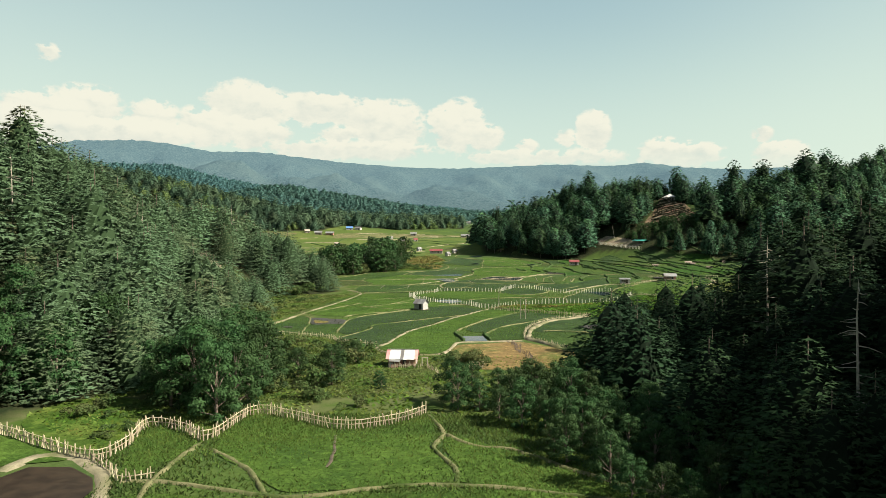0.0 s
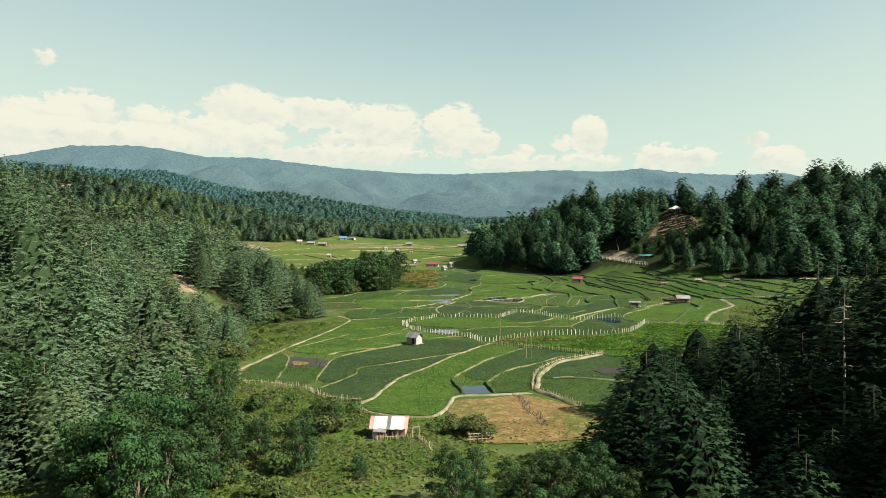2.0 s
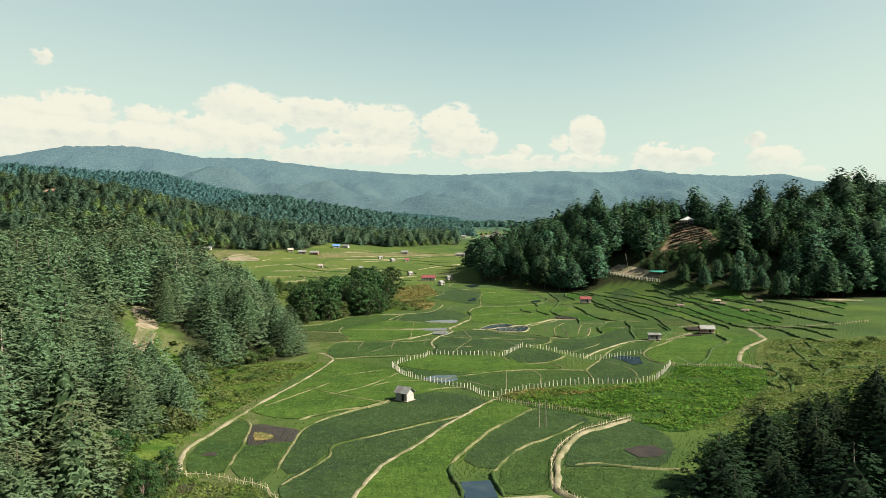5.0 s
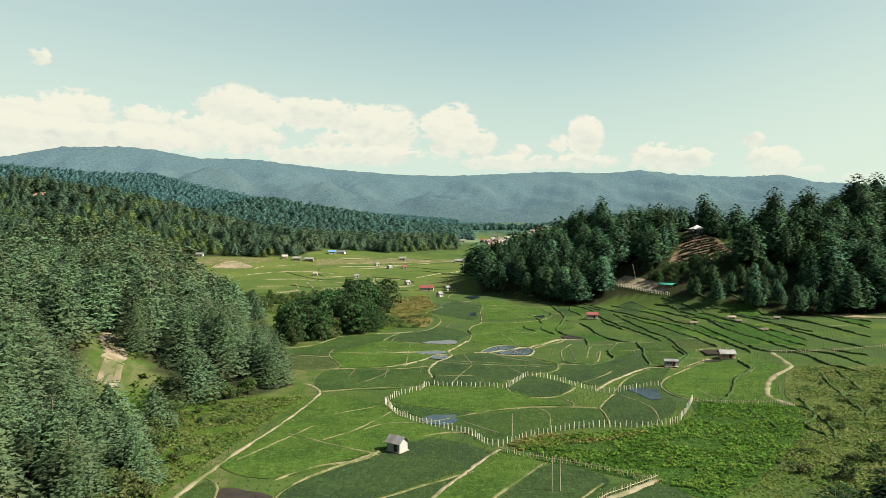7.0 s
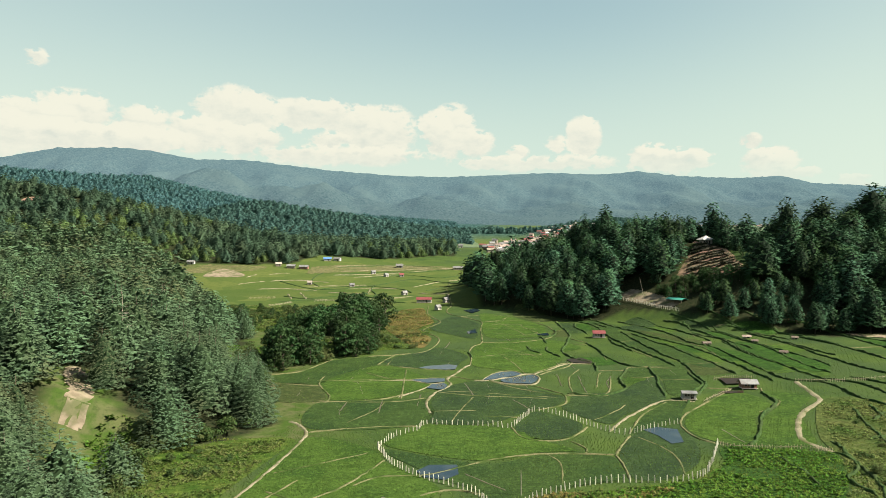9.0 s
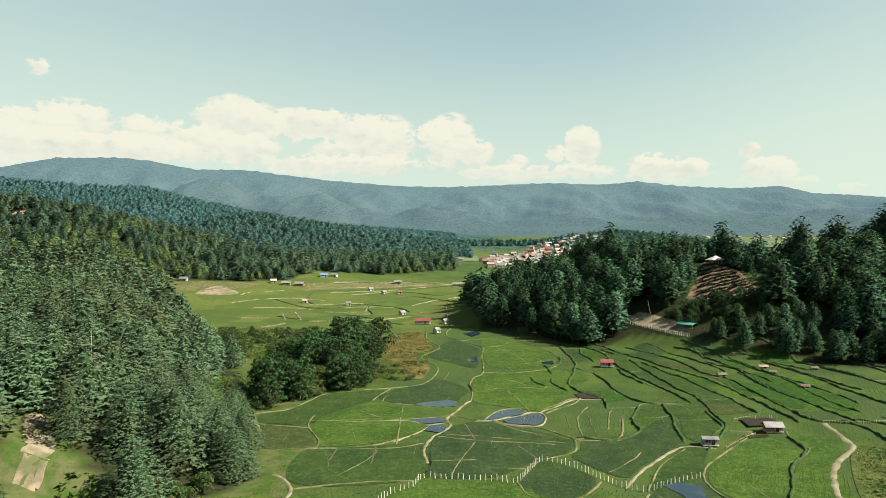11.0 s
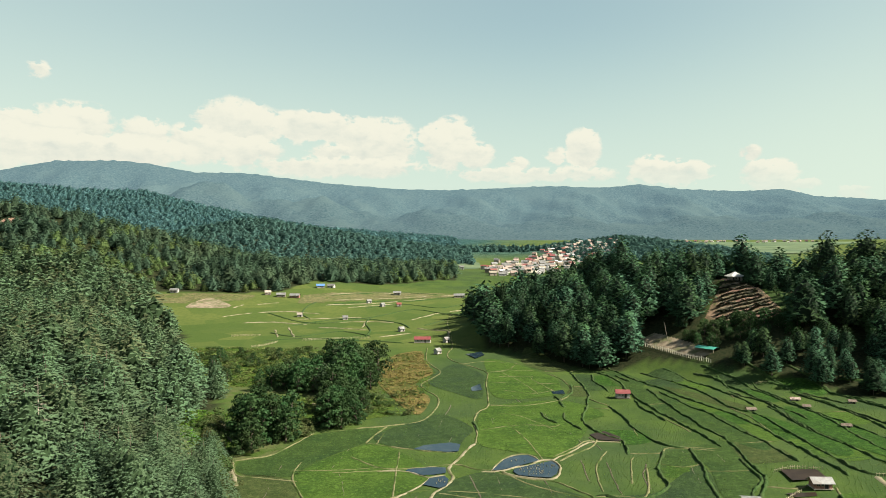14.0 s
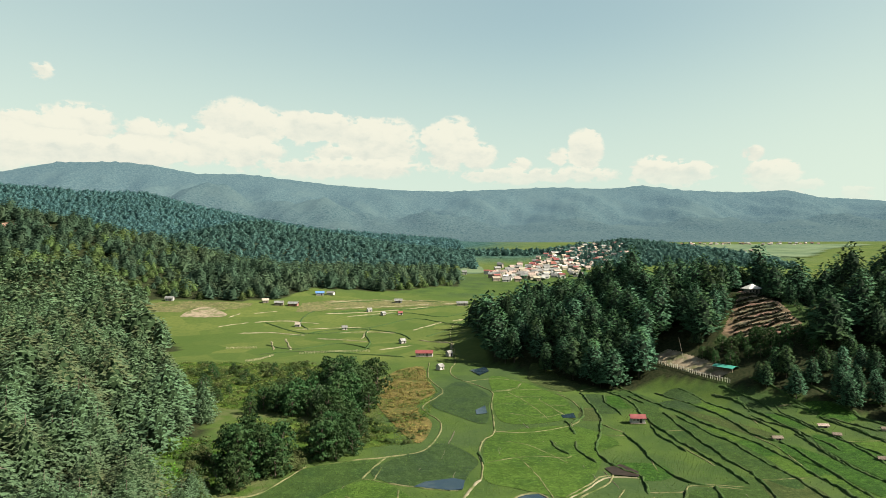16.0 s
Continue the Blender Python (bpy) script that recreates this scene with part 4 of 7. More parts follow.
def plant_shrubs():
    meshes = []
    for s in range(3):
        r = np.random.default_rng(300 + s)
        centres = [(r.normal(0, 0.55), r.normal(0, 0.55), r.uniform(0.35, 1.0), r.uniform(0.35, 0.6)) for _ in range(9)]
        meshes.append(tri_mesh("shrub", *leaf_blobs(centres, 74, 0.085, 310 + s), SHRUB))

    def scrub(poly, count, lo, hi):
        xs, ys = [p[0] for p in poly], [p[1] for p in poly]
        made = 0
        while made < count:
            x, y = rng.uniform(min(xs), max(xs)), rng.uniform(min(ys), max(ys))
            if not in_poly(np.array(x), np.array(y), poly) or (-13 < x < -2 and 97 < y < 114):
                continue
            ob = new("shrub", meshes[made % 3])
            s = rng.uniform(lo, hi)
            ob.matrix_basis = Matrix.LocRotScale((x, y, z_at(x, y) - 0.1), Euler((0, 0, rng.uniform(0, 6.28))), (s * 1.15, s * 1.15, s * 0.95))
            tagged(ob, "low olive-green shrub in rough grass", "shrub", "shrubs")
            made += 1

    for k in range(90):
        y = rng.uniform(112, 345)
        x = float(lerp(y, WEST_Y, WEST_X)) + rng.uniform(-5.5, 0.5)
        ob = new("shrub", meshes[k % 3])
        s = rng.uniform(1.4, 3.0)
        ob.matrix_basis = Matrix.LocRotScale((x, y, z_at(x, y) - 0.2), Euler((0, 0, rng.uniform(0, 6.28))), (s * 1.1, s * 1.1, s))
        tagged(ob, "dense green bush at the edge of the pine wood", "shrub", "bushes along the wood")
    scrub([(-30, 92), (-8, 86), (-4, 104), (-14, 124), (-26, 140), (-36, 130)], 30, 0.8, 2.4)
    scrub([(-58, 160), (-42, 160), (-46, 200), (-58, 228), (-50, 232), (-38, 225), (-42, 190)], 16, 0.6, 1.4)
    scrub([(62, 160), (60, 190), (77, 204), (84, 222), (92, 240), (108, 258), (140, 255), (140, 215), (95, 150)], 44, 0.7, 1.7)
    scrub([(-14, 350), (-6, 345), (0, 365), (-4, 385), (-14, 380)], 16, 0.7, 1.4)
    scrub([(-84, 396), (-50, 404), (-40, 440), (-60, 480), (-120, 484), (-108, 450)], 60, 0.9, 2.4)
    scrub([(-100, 440), (-50, 430), (-40, 470), (-110, 480)], 30, 1.0, 2.2)
    scrub([(-46, 82), (-36, 74), (-34, 84), (-42, 92)], 8, 0.7, 1.5)
    scrub([(-41, 321), (-36, 327), (-38, 332), (-43, 328)], 12, 1.6, 2.8)
    scrub([(-66, 362), (-44, 358), (-40, 372), (-64, 376)], 14, 1.0, 2.2)
    scrub([(-30, 346), (-18, 348), (-14, 372), (-24, 380)], 16, 0.8, 2.0)
    scrub([(0, 118), (4, 112), (8, 112), (4, 122)], 6, 1.2, 2.0)


plant_pines()
plant_far()
plant_broadleaf()
plant_shrubs()


# ---- fields ----
def curve_through(pts, step=1.3, closed=False):
    """Smooth points through the given ones."""
    p = np.array(pts, float)
    n = len(p)
    get = (lambda i: p[i % n]) if closed else (lambda i: p[min(max(i, 0), n - 1)])
    out = []
    for i in range(n if closed else n - 1):
        a, b, c, d = get(i - 1), get(i), get(i + 1), get(i + 2)
        k = max(2, int(np.linalg.norm(c - b) / step))
        for t in np.arange(k) / k:
            out.append(0.5 * ((2 * b) + (c - a) * t + (2 * a - 5 * b + 4 * c - d) * t * t + (3 * b - a - 3 * c + d) * t ** 3))
    if not closed:
        out.append(p[-1])
    return np.array(out)


def bund(pts, width=0.42, height=0.22, mat=None, label="narrow grassy mud bund between rice fields", name="bund", step=1.3, wave=0.05, rough=0.25):
    line = curve_through(pts, step)
    n = len(line)
    tan = np.gradient(line, axis=0)
    nor = np.stack([-tan[:, 1], tan[:, 0]], -1) / (np.linalg.norm(tan, axis=1, keepdims=True) + 1e-9)
    run = np.arange(n) * step
    sway = np.sin(run * 0.9 + rng.uniform(0, 6.28)) * 0.5 + np.sin(run * 0.37 + rng.uniform(0, 6.28))
    line = line + nor * (rng.normal(0, 0.06, n) + sway * wave)[:, None]
    w = width * (1 + rough * rng.uniform(-1, 1, n))
    ends = np.minimum(np.arange(n), np.arange(n)[::-1])
    hh = height * (1 + rough * rng.uniform(-1, 0.9, n)) * np.clip(0.15 + ends * step / 1.8, 0, 1)
    w = w * np.clip(0.5 + ends * step / 2.5, 0, 1)
    V = []
    for off, up in ((-1.0, -0.15), (-0.55, 0.9), (0.0, 1.0), (0.55, 0.9), (1.0, -0.15)):
        xy = line + nor * (off * w)[:, None] * 0.75
        V.append(np.column_stack([xy, land(*xy.T) + up * hh]))
    V = np.stack(V, 1).reshape(-1, 3)
    F = [(i * 5 + k, (i + 1) * 5 + k, (i + 1) * 5 + k + 1, i * 5 + k + 1) for i in range(n - 1) for k in range(4)]
    ob = new(name, tri_mesh(name, V, F, mat or BUND, True))
    return tagged(ob, label, "bund" if name == "bund" else "path", kind="structure")


def sheet(name, pts, lift, mat, label, level=False, category="field"):
    ring = np.array(pts, float) if level else curve_through(pts, 2.0, True)
    bm = bmesh.new()
    zs = land(*ring.T)
    vs = [bm.verts.new((x, y, (float(zs.max()) if level else float(z)) + lift)) for (x, y), z in zip(ring, zs)]
    f = bm.faces.new(vs)
    if f.normal.z < 0:
        f.normal_flip()
    bmesh.ops.triangulate(bm, faces=[f])
    me = bpy.data.meshes.new(name)
    bm.to_mesh(me)
    bm.free()
    me.materials.append(mat)
    return tagged(new(name, me), label, category, kind="structure")


LOOK = {"mid": "green rice field", "bright": "bright yellow-green rice field", "dark": "dark blue-green flooded rice field", "lush": "lush green weedy meadow", "dry": "dry straw-coloured fallow field", "fallow": "olive-brown fallow field with weeds", "brown": "brownish harvested field"}


def field(tone, *pts, lift=0.1):
    return sheet("rice_field", list(pts), lift, RICE[tone], LOOK[tone])


def pond(*pts, lift=0.13):
    return sheet("pond", list(pts), lift, WATER, "still pond reflecting the sky between the fields", True, "water")


# near fields inside the bamboo fence
field("bright", (-23, 84), (-18, 82), (-11, 77.5), (-5, 80), (-2, 83), (-1, 77), (-1.5, 72), (0.5, 66), (0, 61.5), (-11, 60), (-14, 60), (-18, 65), (-23.5, 72))
field("bright", (1, 76), (7, 70), (12, 64), (20, 56), (12, 58), (1.5, 62), (1.5, 66), (0, 72))
field("bright", (-28, 58), (-15, 58), (3, 60), (12, 58), (22, 54), (25, 38), (-28, 38))
field("bright", (-32, 72), (-33, 79), (-29, 77), (-26, 73), (-27, 66), (-29, 63))
field("bright", (-48, 76), (-42, 72), (-36, 69), (-40, 67), (-48, 66))
# middle fields
field("bright", (12.5, 194), (8, 186), (2, 174), (-3, 162), (-7, 154), (-9, 147), (-10, 141), (-11, 136), (-11.5, 131), (-9, 127.5), (-1, 126), (1.5, 134), (2.5, 139), (2.5, 153), (6, 162), (11, 173), (19, 187))
field("dark", (-21, 145), (-18, 137), (-13, 135), (-11, 139), (-8, 152), (1, 173), (7, 183), (-2, 175), (-9, 169), (-15.5, 163), (-17, 155))
field("dark", (-22.5, 152), (-19, 150), (-16.5, 160), (-15.5, 164.5), (-1, 177.5), (8, 186), (11, 193), (0, 202), (-9, 192), (-20, 179), (-23, 171))
field("bright", (-36, 186), (-25, 180), (-9, 195), (2, 206), (-9, 222), (-12, 230), (-28, 238), (-34, 196))
field("mid", (-36, 178), (-33, 174), (-31, 160), (-30, 150), (-35, 149), (-38, 160))
field("mid", (10, 149), (12.5, 156), (28, 176), (35, 175), (30, 172), (22, 162), (18.5, 154), (16.5, 143), (10, 141))
field("dark", (9, 151), (5, 155), (7, 162), (12, 173), (21, 186), (29, 178), (21, 169), (15, 162))
field("mid", (-31, 160), (-29, 150), (-24, 146), (-23, 163), (-24, 170))
field("dark", (24, 152), (20, 152), (22, 160), (26, 168), (31, 172), (37, 176), (40, 165), (34, 152))
field("mid", (19, 150), (24, 151), (34, 149), (40, 140), (33, 132), (24, 131), (20, 138), (18, 144))
# inside the white posts
field("mid", (-10, 230), (3, 211), (8, 206), (12, 199), (20, 205), (36, 211), (37, 218), (37, 224), (23, 225), (10, 220))
field("bright", (-9, 232), (10, 222), (23, 227), (31, 228), (26, 234), (18, 245), (-1, 248), (-7, 239))
field("dark", (20, 246), (24, 254), (27, 259), (36, 248), (31, 238), (26, 236), (21, 238))
field("dark", (39, 225), (46, 239), (57, 245), (58, 236), (54, 221), (45, 211), (38, 211))
field("lush", (14, 193), (20, 201), (40, 207), (51, 210), (58, 219), (63, 230), (82, 224), (82, 221), (75, 206), (60, 186), (44, 170), (37, 175), (27, 183), lift=0.09)
field("dark", (0, 258), (1.5, 279), (6.5, 289), (17, 293), (36, 275.5), (32, 264), (26, 261), (14, 249), (0, 250))
field("bright", (64, 231), (68, 231), (74, 240), (79, 251), (88, 262), (84, 276), (72, 264), (64, 255), (60, 246), (60, 238))
field("bright", (69, 230), (81, 228), (91, 254), (101, 268), (92, 275), (90, 262), (81, 251), (75, 240))
field("mid", (62, 269), (46, 241), (58, 247), (63, 257), (68, 268))
field("dark", (48, 255), (57, 264), (64, 272), (69, 297), (56, 284), (52, 279), (40, 276), (37, 268), (34, 262), (42, 248))
field("mid", (-30, 269), (-28, 246), (-2, 249), (-1, 272), (-14, 272))
field("bright", (-33, 290), (-28, 277), (-26, 272), (-14, 274), (-5, 281), (1, 292), (-8, 311), (-17, 318), (-30, 300))
field("mid", (-49, 303), (-42, 308), (-37, 320), (-33, 328), (-16, 334), (-18, 320), (-30, 302), (-33, 292), (-46, 294))
field("brown", (-46, 292), (-34, 290), (-29, 277), (-30, 271), (-42, 272))
field("dark", (-16, 326), (-12, 317), (0, 312), (7, 312), (10, 322), (13, 334), (4, 350), (-3, 342), (-8, 338))
field("bright", (14, 318), (15, 340), (17, 353), (21, 361), (46, 368), (57, 350), (49, 340), (47, 330), (36, 306), (30, 306), (20, 312))
field("mid", (57, 292), (64, 308), (70, 310), (82, 317), (81, 302), (79, 288), (70, 272), (66, 276), (70, 298))
field("dry", (3, 135), (8, 136), (15, 138), (22, 129), (26, 118), (19, 113), (4, 112), (1.5, 126), lift=0.12)
field("fallow", (-5, 476), (-3, 447), (1, 420), (-5, 404), (-5, 388), (0, 372), (-4, 350), (-13, 372), (-22, 406), (-24, 434), (-17, 466), lift=0.15)
field("dark", (10, 380), (18, 372), (21, 398), (22, 415), (12, 440), (4, 426), (-1, 400))
field("bright", (24, 374), (45, 376), (50, 390), (50, 410), (38, 440), (26, 452), (24, 420))
field("brown", (42, 440), (52, 420), (62, 430), (56, 450), (46, 466))
field("mid", (84, 318), (92, 308), (92, 342), (82, 376), (80, 360))
field("mid", (76, 344), (82, 336), (80, 380), (84, 400), (76, 420), (72, 402), (74, 376))
field("lush", (106, 300), (112, 305), (110, 326), (104, 342), (100, 334), (104, 318), lift=0.2)
field("lush", (118, 296), (126, 304), (124, 330), (118, 350), (113, 340), (113, 316), lift=0.2)
field("brown", (97, 372), (106, 352), (101, 348), (93, 366), (88, 386))

# ponds
sheet("pond", [(-40, 63), (-39, 66), (-35, 66), (-31.5, 63), (-30, 60), (-30, 57), (-33, 55), (-38, 57)], 0.13, MUDDY, "muddy brown pond inside an earth rim", True, "water")
pond((4, 145.5), (8.2, 146), (8.8, 139.5), (4.4, 139))
sheet("mud_plot", [(-32.4, 175), (-27.9, 173.9), (-23.7, 171.8), (-23.4, 165), (-26.9, 164.2), (-30.2, 162.8)], 0.12, MUDDY, "wet dark mud in an unplanted plot", False, "mud")
sheet("mud_plot", [(-31, 170), (-28, 169), (-27, 166.5), (-29.6, 165)], 0.16, RICE["dry"], "dry yellowish weeds on a muddy plot", False, "weeds")
sheet("mud_plot", [(-35.9, 156.3), (-35.3, 158.4), (-33.7, 157.9), (-33.4, 156.3)], 0.13, MUDDY, "small dark puddle in a rice plot", True, "mud")
sheet("mud_plot", [(-34.7, 144), (-32.2, 144.3), (-32.2, 141.9), (-33.6, 140.6)], 0.13, MUDDY, "dark wet earth beside a bamboo fence", False, "mud")
pond((-2.5, 216), (0, 219.5), (5.5, 219.5), (5.6, 214), (3, 211), (-1, 212.5))
pond((15.9, 294.6), (17.6, 298.8), (19.6, 303.1), (21.3, 305.2), (23.2, 306.6), (26.3, 307.1), (28.8, 302.3), (22.6, 297.8), (18.5, 295))
pond((31.8, 302), (32.7, 299.2), (32.8, 296.5), (31.3, 291.4), (29.5, 289), (25.7, 289.7), (22, 291), (21, 293.4), (21.4, 295.6), (25.1, 298.3))
pond((-5.8, 295.1), (-4.5, 297.6), (0, 297.9), (4.3, 297.5), (4.3, 293.2), (1.2, 292), (-1.1, 291.5))
pond((0.3, 289.8), (3.9, 291.5), (4.9, 288.7), (4.2, 284), (2.7, 282.8), (-1.2, 285.1))
pond((-1.5, 316.3), (5.9, 318.9), (8.8, 317.1), (8.0, 310.3), (4.7, 309.8), (-4.3, 312.6))
sheet("pond", [(46.9, 325.7), (52.2, 329.3), (55.2, 322.7), (54.1, 318.3), (47.9, 320.3)], 0.13, MUDDY, "dark muddy pool between the fields", True, "water")
pond((15.5, 390), (19.5, 397), (19.5, 385), (15.5, 383))
pond((17, 466), (25, 474), (26, 463), (21, 453))
pond((45, 382), (50, 385), (49.5, 378), (45, 378))
pond((49, 243), (53, 245), (57, 243), (55, 233), (52, 232), (51, 238))
sheet("pond", [(30.5, 159.5), (33, 161.2), (36, 161.6), (37, 158), (35, 155.8), (31.8, 155.6)], 0.2, MUDDY, "muddy brown pool between the rice plots", True, "water")
# a pond lying in shade, stood in for by a dark field sheet
field("dark", (25, 136), (33, 140), (37, 132), (30, 126), lift=0.12)

# trodden paths
def path(*pts, width=0.6, height=0.22):
    return bund(list(pts), width, height, PATH_MAT, "pale trodden path along a raised bund", "path")


path((13, 195), (8, 186), (2, 174), (-3, 162), (-7, 154), (-9, 147), (-10, 141), (-11, 136), (-12.5, 134), (-12, 130), (-10, 127), (-6, 125), (-1, 125), (1, 129), (2, 134), (3, 138), (9, 139), (16, 140))
path((-36, 147), (-39, 159), (-38, 170), (-37, 180), (-35, 194), (-31, 215), (-28, 240), (-31, 249), (-34, 252))
path((0, 258), (-1, 269), (1, 279), (4, 284), (6, 290), (5, 297), (8, 305), (11, 314), (13, 318), width=0.6)
path((106, 285), (103, 269), (101, 263), (92, 254), (85, 243), (81, 233), (83, 225), width=1.1)
path((41, 242), (48, 253), (57, 264), (63, 269), (70, 267))
path((-66, 303), (-60.3, 312.2), (-58.6, 318.7), (-57.2, 321.6), (-58.9, 329.3), (-61.9, 335.5), (-65.7, 342.2), (-72, 352), width=1.3, height=0.1)
path((-53, 303.8), (-49.1, 295.7), (-44.7, 285.2), width=0.9, height=0.25)
path((-25.8, 353), (-22.6, 356.7), (-21.1, 361.9), width=1.0, height=0.3)
path((-41, 65), (-40, 69), (-37, 69.5), (-33, 66.5), (-30, 62), (-28.5, 57), width=1.3)
path((37, 178), (31, 173), (26, 169), (22, 162), (19, 154), (18, 147), (17, 142), (19, 138), (22, 131), width=0.8, height=0.4)

def seedlings(x0, x1, y0, y1, count, seed):
    """Pale bundles of seedlings standing in a pond."""
    r = np.random.default_rng(seed)
    bm = bmesh.new()
    for k in range(count):
        x, y, q = r.uniform(x0, x1), r.uniform(y0, y1), r.uniform(0.10, 0.19)
        place = Matrix.LocRotScale((x, y, z_at(x, y) + 0.28), Euler((r.uniform(-0.3, 0.3), 0, r.uniform(0, 6))), (1, 0.8, 1.0))
        bmesh.ops.create_cone(bm, cap_ends=True, segments=6, radius1=q, radius2=q * 0.4, depth=0.4, matrix=place)
    me = bpy.data.meshes.new("seedlings")
    bm.to_mesh(me)
    bm.free()
    me.materials.append(PATH_MAT)
    tagged(new("seedlings", me), "pale bundles of rice seedlings in a pond", "seedlings", kind="stuff")


seedlings(22.5, 30, 291.2, 296, 46, 1)
seedlings(25, 32, 296, 300, 22, 2)
seedlings(21, 25, 301, 304, 4, 3)
seedlings(1.5, 4, 285, 288.5, 10, 4)
# trodden earth rims round the ponds
path((13, 294.2), (15.5, 294.1), (18.5, 294.9), (22.6, 297.7), (25.1, 298.5), (29, 302.2), (32, 302.6), (33.1, 299.2), (33.2, 296.5), (31.7, 291.2), (29.6, 288.4), (25.7, 289.2), (21.8, 290.5), (19, 293), (18.5, 294.9), width=0.42, height=0.3)
path((15.5, 294.1), (17.2, 299), (19.3, 303.5), (21.1, 305.6), (23.1, 307.1), (26.5, 307.6), (29, 302.2), width=0.34, height=0.26)
path((32, 302.6), (38, 309), (45.8, 318.4), (54.4, 317.8), width=0.34, height=0.26)
path((-13, 294.6), (-6.2, 295), (-1.2, 291), (0.3, 290.4), (4.4, 292.2), width=0.4, height=0.28)
path((0.3, 290.4), (-1.7, 285), (-5, 280), (-9, 275), width=0.36, height=0.26)


def ridge(*pts):
    return bund(list(pts))


ridge((-2, 85), (0, 77), (-1, 72), (1, 66), (1, 61))
ridge((0, 77), (3, 72.5), (7, 71), (12, 65), (20, 57))
ridge((-29, 62), (-26, 62.5), (-15, 59), (-11, 59), (-4, 61), (3, 61), (10, 59), (22, 54))
ridge((-25.5, 74), (-26, 67), (-26, 63), (-25, 55))
ridge((-24, 72), (-18, 65), (-15, 59))
ridge((-37, 180), (-33, 175), (-31, 161), (-30, 149))
ridge((-24, 212), (-30, 198), (-34, 189))
ridge((-29, 206), (-17, 197), (-9, 192))
ridge((-21, 144), (-19, 149), (-16, 157), (-16, 163), (-9, 169), (-1, 176), (8, 183))
ridge((-23, 151), (-23, 163), (-23, 172), (-20, 180), (-14, 188), (-9, 194))
ridge((3, 154), (6, 162), (11, 173), (20, 187))
ridge((9, 150), (12, 157), (15, 162), (21, 168), (28, 177))
ridge((21, 152.5), (25, 153), (31, 151), (38, 150))
ridge((-21, 201), (-16, 207), (-12, 215), (-9, 223))
ridge((-25, 179), (-19, 186), (-12, 189), (-9, 195))
ridge((-2, 203), (4, 206), (10, 203))
ridge((-28, 243), (-21, 245), (-11, 247), (-2, 247))
ridge((19, 246), (21, 237), (26, 235), (31, 237), (37, 246))
ridge((-14, 208), (-9, 213), (0, 214), (10, 221), (16, 224), (23, 226), (30, 226), (38, 225))
ridge((38, 225), (38, 218), (37, 210))
ridge((38, 225), (41, 231), (45, 239))
ridge((31, 235), (33, 229), (32, 226))
ridge((17, 296), (23, 286), (31, 279), (36, 276), (45, 275), (50, 279), (55, 297))
ridge((-21, 307), (-11, 297), (0, 298), (7, 300), (12, 296), (17, 296))
ridge((-31, 272), (-24, 270), (-9, 270), (-1, 274))
ridge((13, 318), (14, 326), (14, 341), (16, 353), (20, 362), (22, 399), (24, 418), (20, 430), (10, 449), (8, 467), (11, 490), (11, 533), (10, 577), (15, 638), (32, 672))
ridge((-2, 487), (-2, 450), (4, 423), (2, 412), (-3, 399), (-3, 390), (2, 377), (3, 368), (2, 358), (-2, 343), (-7, 339))
ridge((-51, 304), (-47, 306), (-42, 309), (-37, 321), (-34, 329), (-28, 331), (-22, 334), (-15, 336), (-7, 339))
ridge((-51, 304), (-47, 293), (-41, 291), (-31, 288))
ridge((-33, 303), (-33, 291), (-28, 277), (-28, 270))
ridge((-37, 270), (-28, 270), (-20, 271), (-13, 273), (-5, 280), (0, 282))
ridge((-18, 319), (-12, 316), (0, 311), (7, 310))
ridge((-18, 319), (-16, 327), (-13, 336))
ridge((-8, 273), (-8, 290), (-8, 311))
ridge((2, 280), (12, 276), (22, 274), (32, 272))
ridge((17, 293), (23, 289), (30, 287), (35, 280), (37, 277), (36, 268), (33, 264), (27, 261))
ridge((34, 302), (38, 307), (45, 314), (49, 324))
ridge((20, 362), (32, 361), (47, 370), (53, 386), (53, 404), (49, 417))
ridge((45, 240), (53, 256), (63, 268))
ridge((62, 232), (59, 237), (59, 246), (63, 255), (72, 265), (84, 278))
ridge((78, 281), (84, 279), (88, 281))
ridge((93, 279), (90, 270), (91, 264), (86, 258), (81, 255))
# taller grassy terrace banks of the eastern fields
BANK_LINES = []


def bank(*pts, width=0.58, height=0.52):
    BANK_LINES.append(list(pts))
    return bund(list(pts), width, height, BANK, "overgrown grassy terrace bank", wave=0.22, rough=0.55)


bank((59, 417), (59, 397), (58, 378), (52, 354), (48, 340), (51, 325), (55, 319), (53, 307))
bank((61, 360), (62, 343), (62, 328), (64, 318), (66, 314), (70, 311))
bank((69, 419), (74, 401), (73, 376), (74, 358), (76, 342), (78, 329), (80, 311))
bank((81, 382), (81, 357), (82, 334), (84, 317))
bank((84, 378), (87, 356), (90, 343), (91, 327), (93, 317), (93, 308), (94, 297))
bank((76, 428), (81, 400), (86, 384), (90, 365), (95, 349), (98, 334), (99, 316), (100, 301), (100, 286))
bank((84, 317), (82, 301), (80, 286), (76, 278), (70, 270))
bank((63, 309), (57, 293), (56, 283), (52, 278), (46, 275), (38, 278))
bank((71, 311), (69, 297), (67, 288), (64, 273))
bank((87, 412), (95, 391), (99, 371), (99, 354), (103, 345))
bank((96, 410), (104, 383), (108, 362), (108, 353))
bank((108, 401), (117, 379), (121, 350), (125, 326), (127, 303))
bank((119, 399), (127, 377), (132, 349), (137, 319))
bank((130, 393), (139, 374), (144, 354), (148, 336))
bank((112, 352), (111, 324), (113, 305), (115, 284))
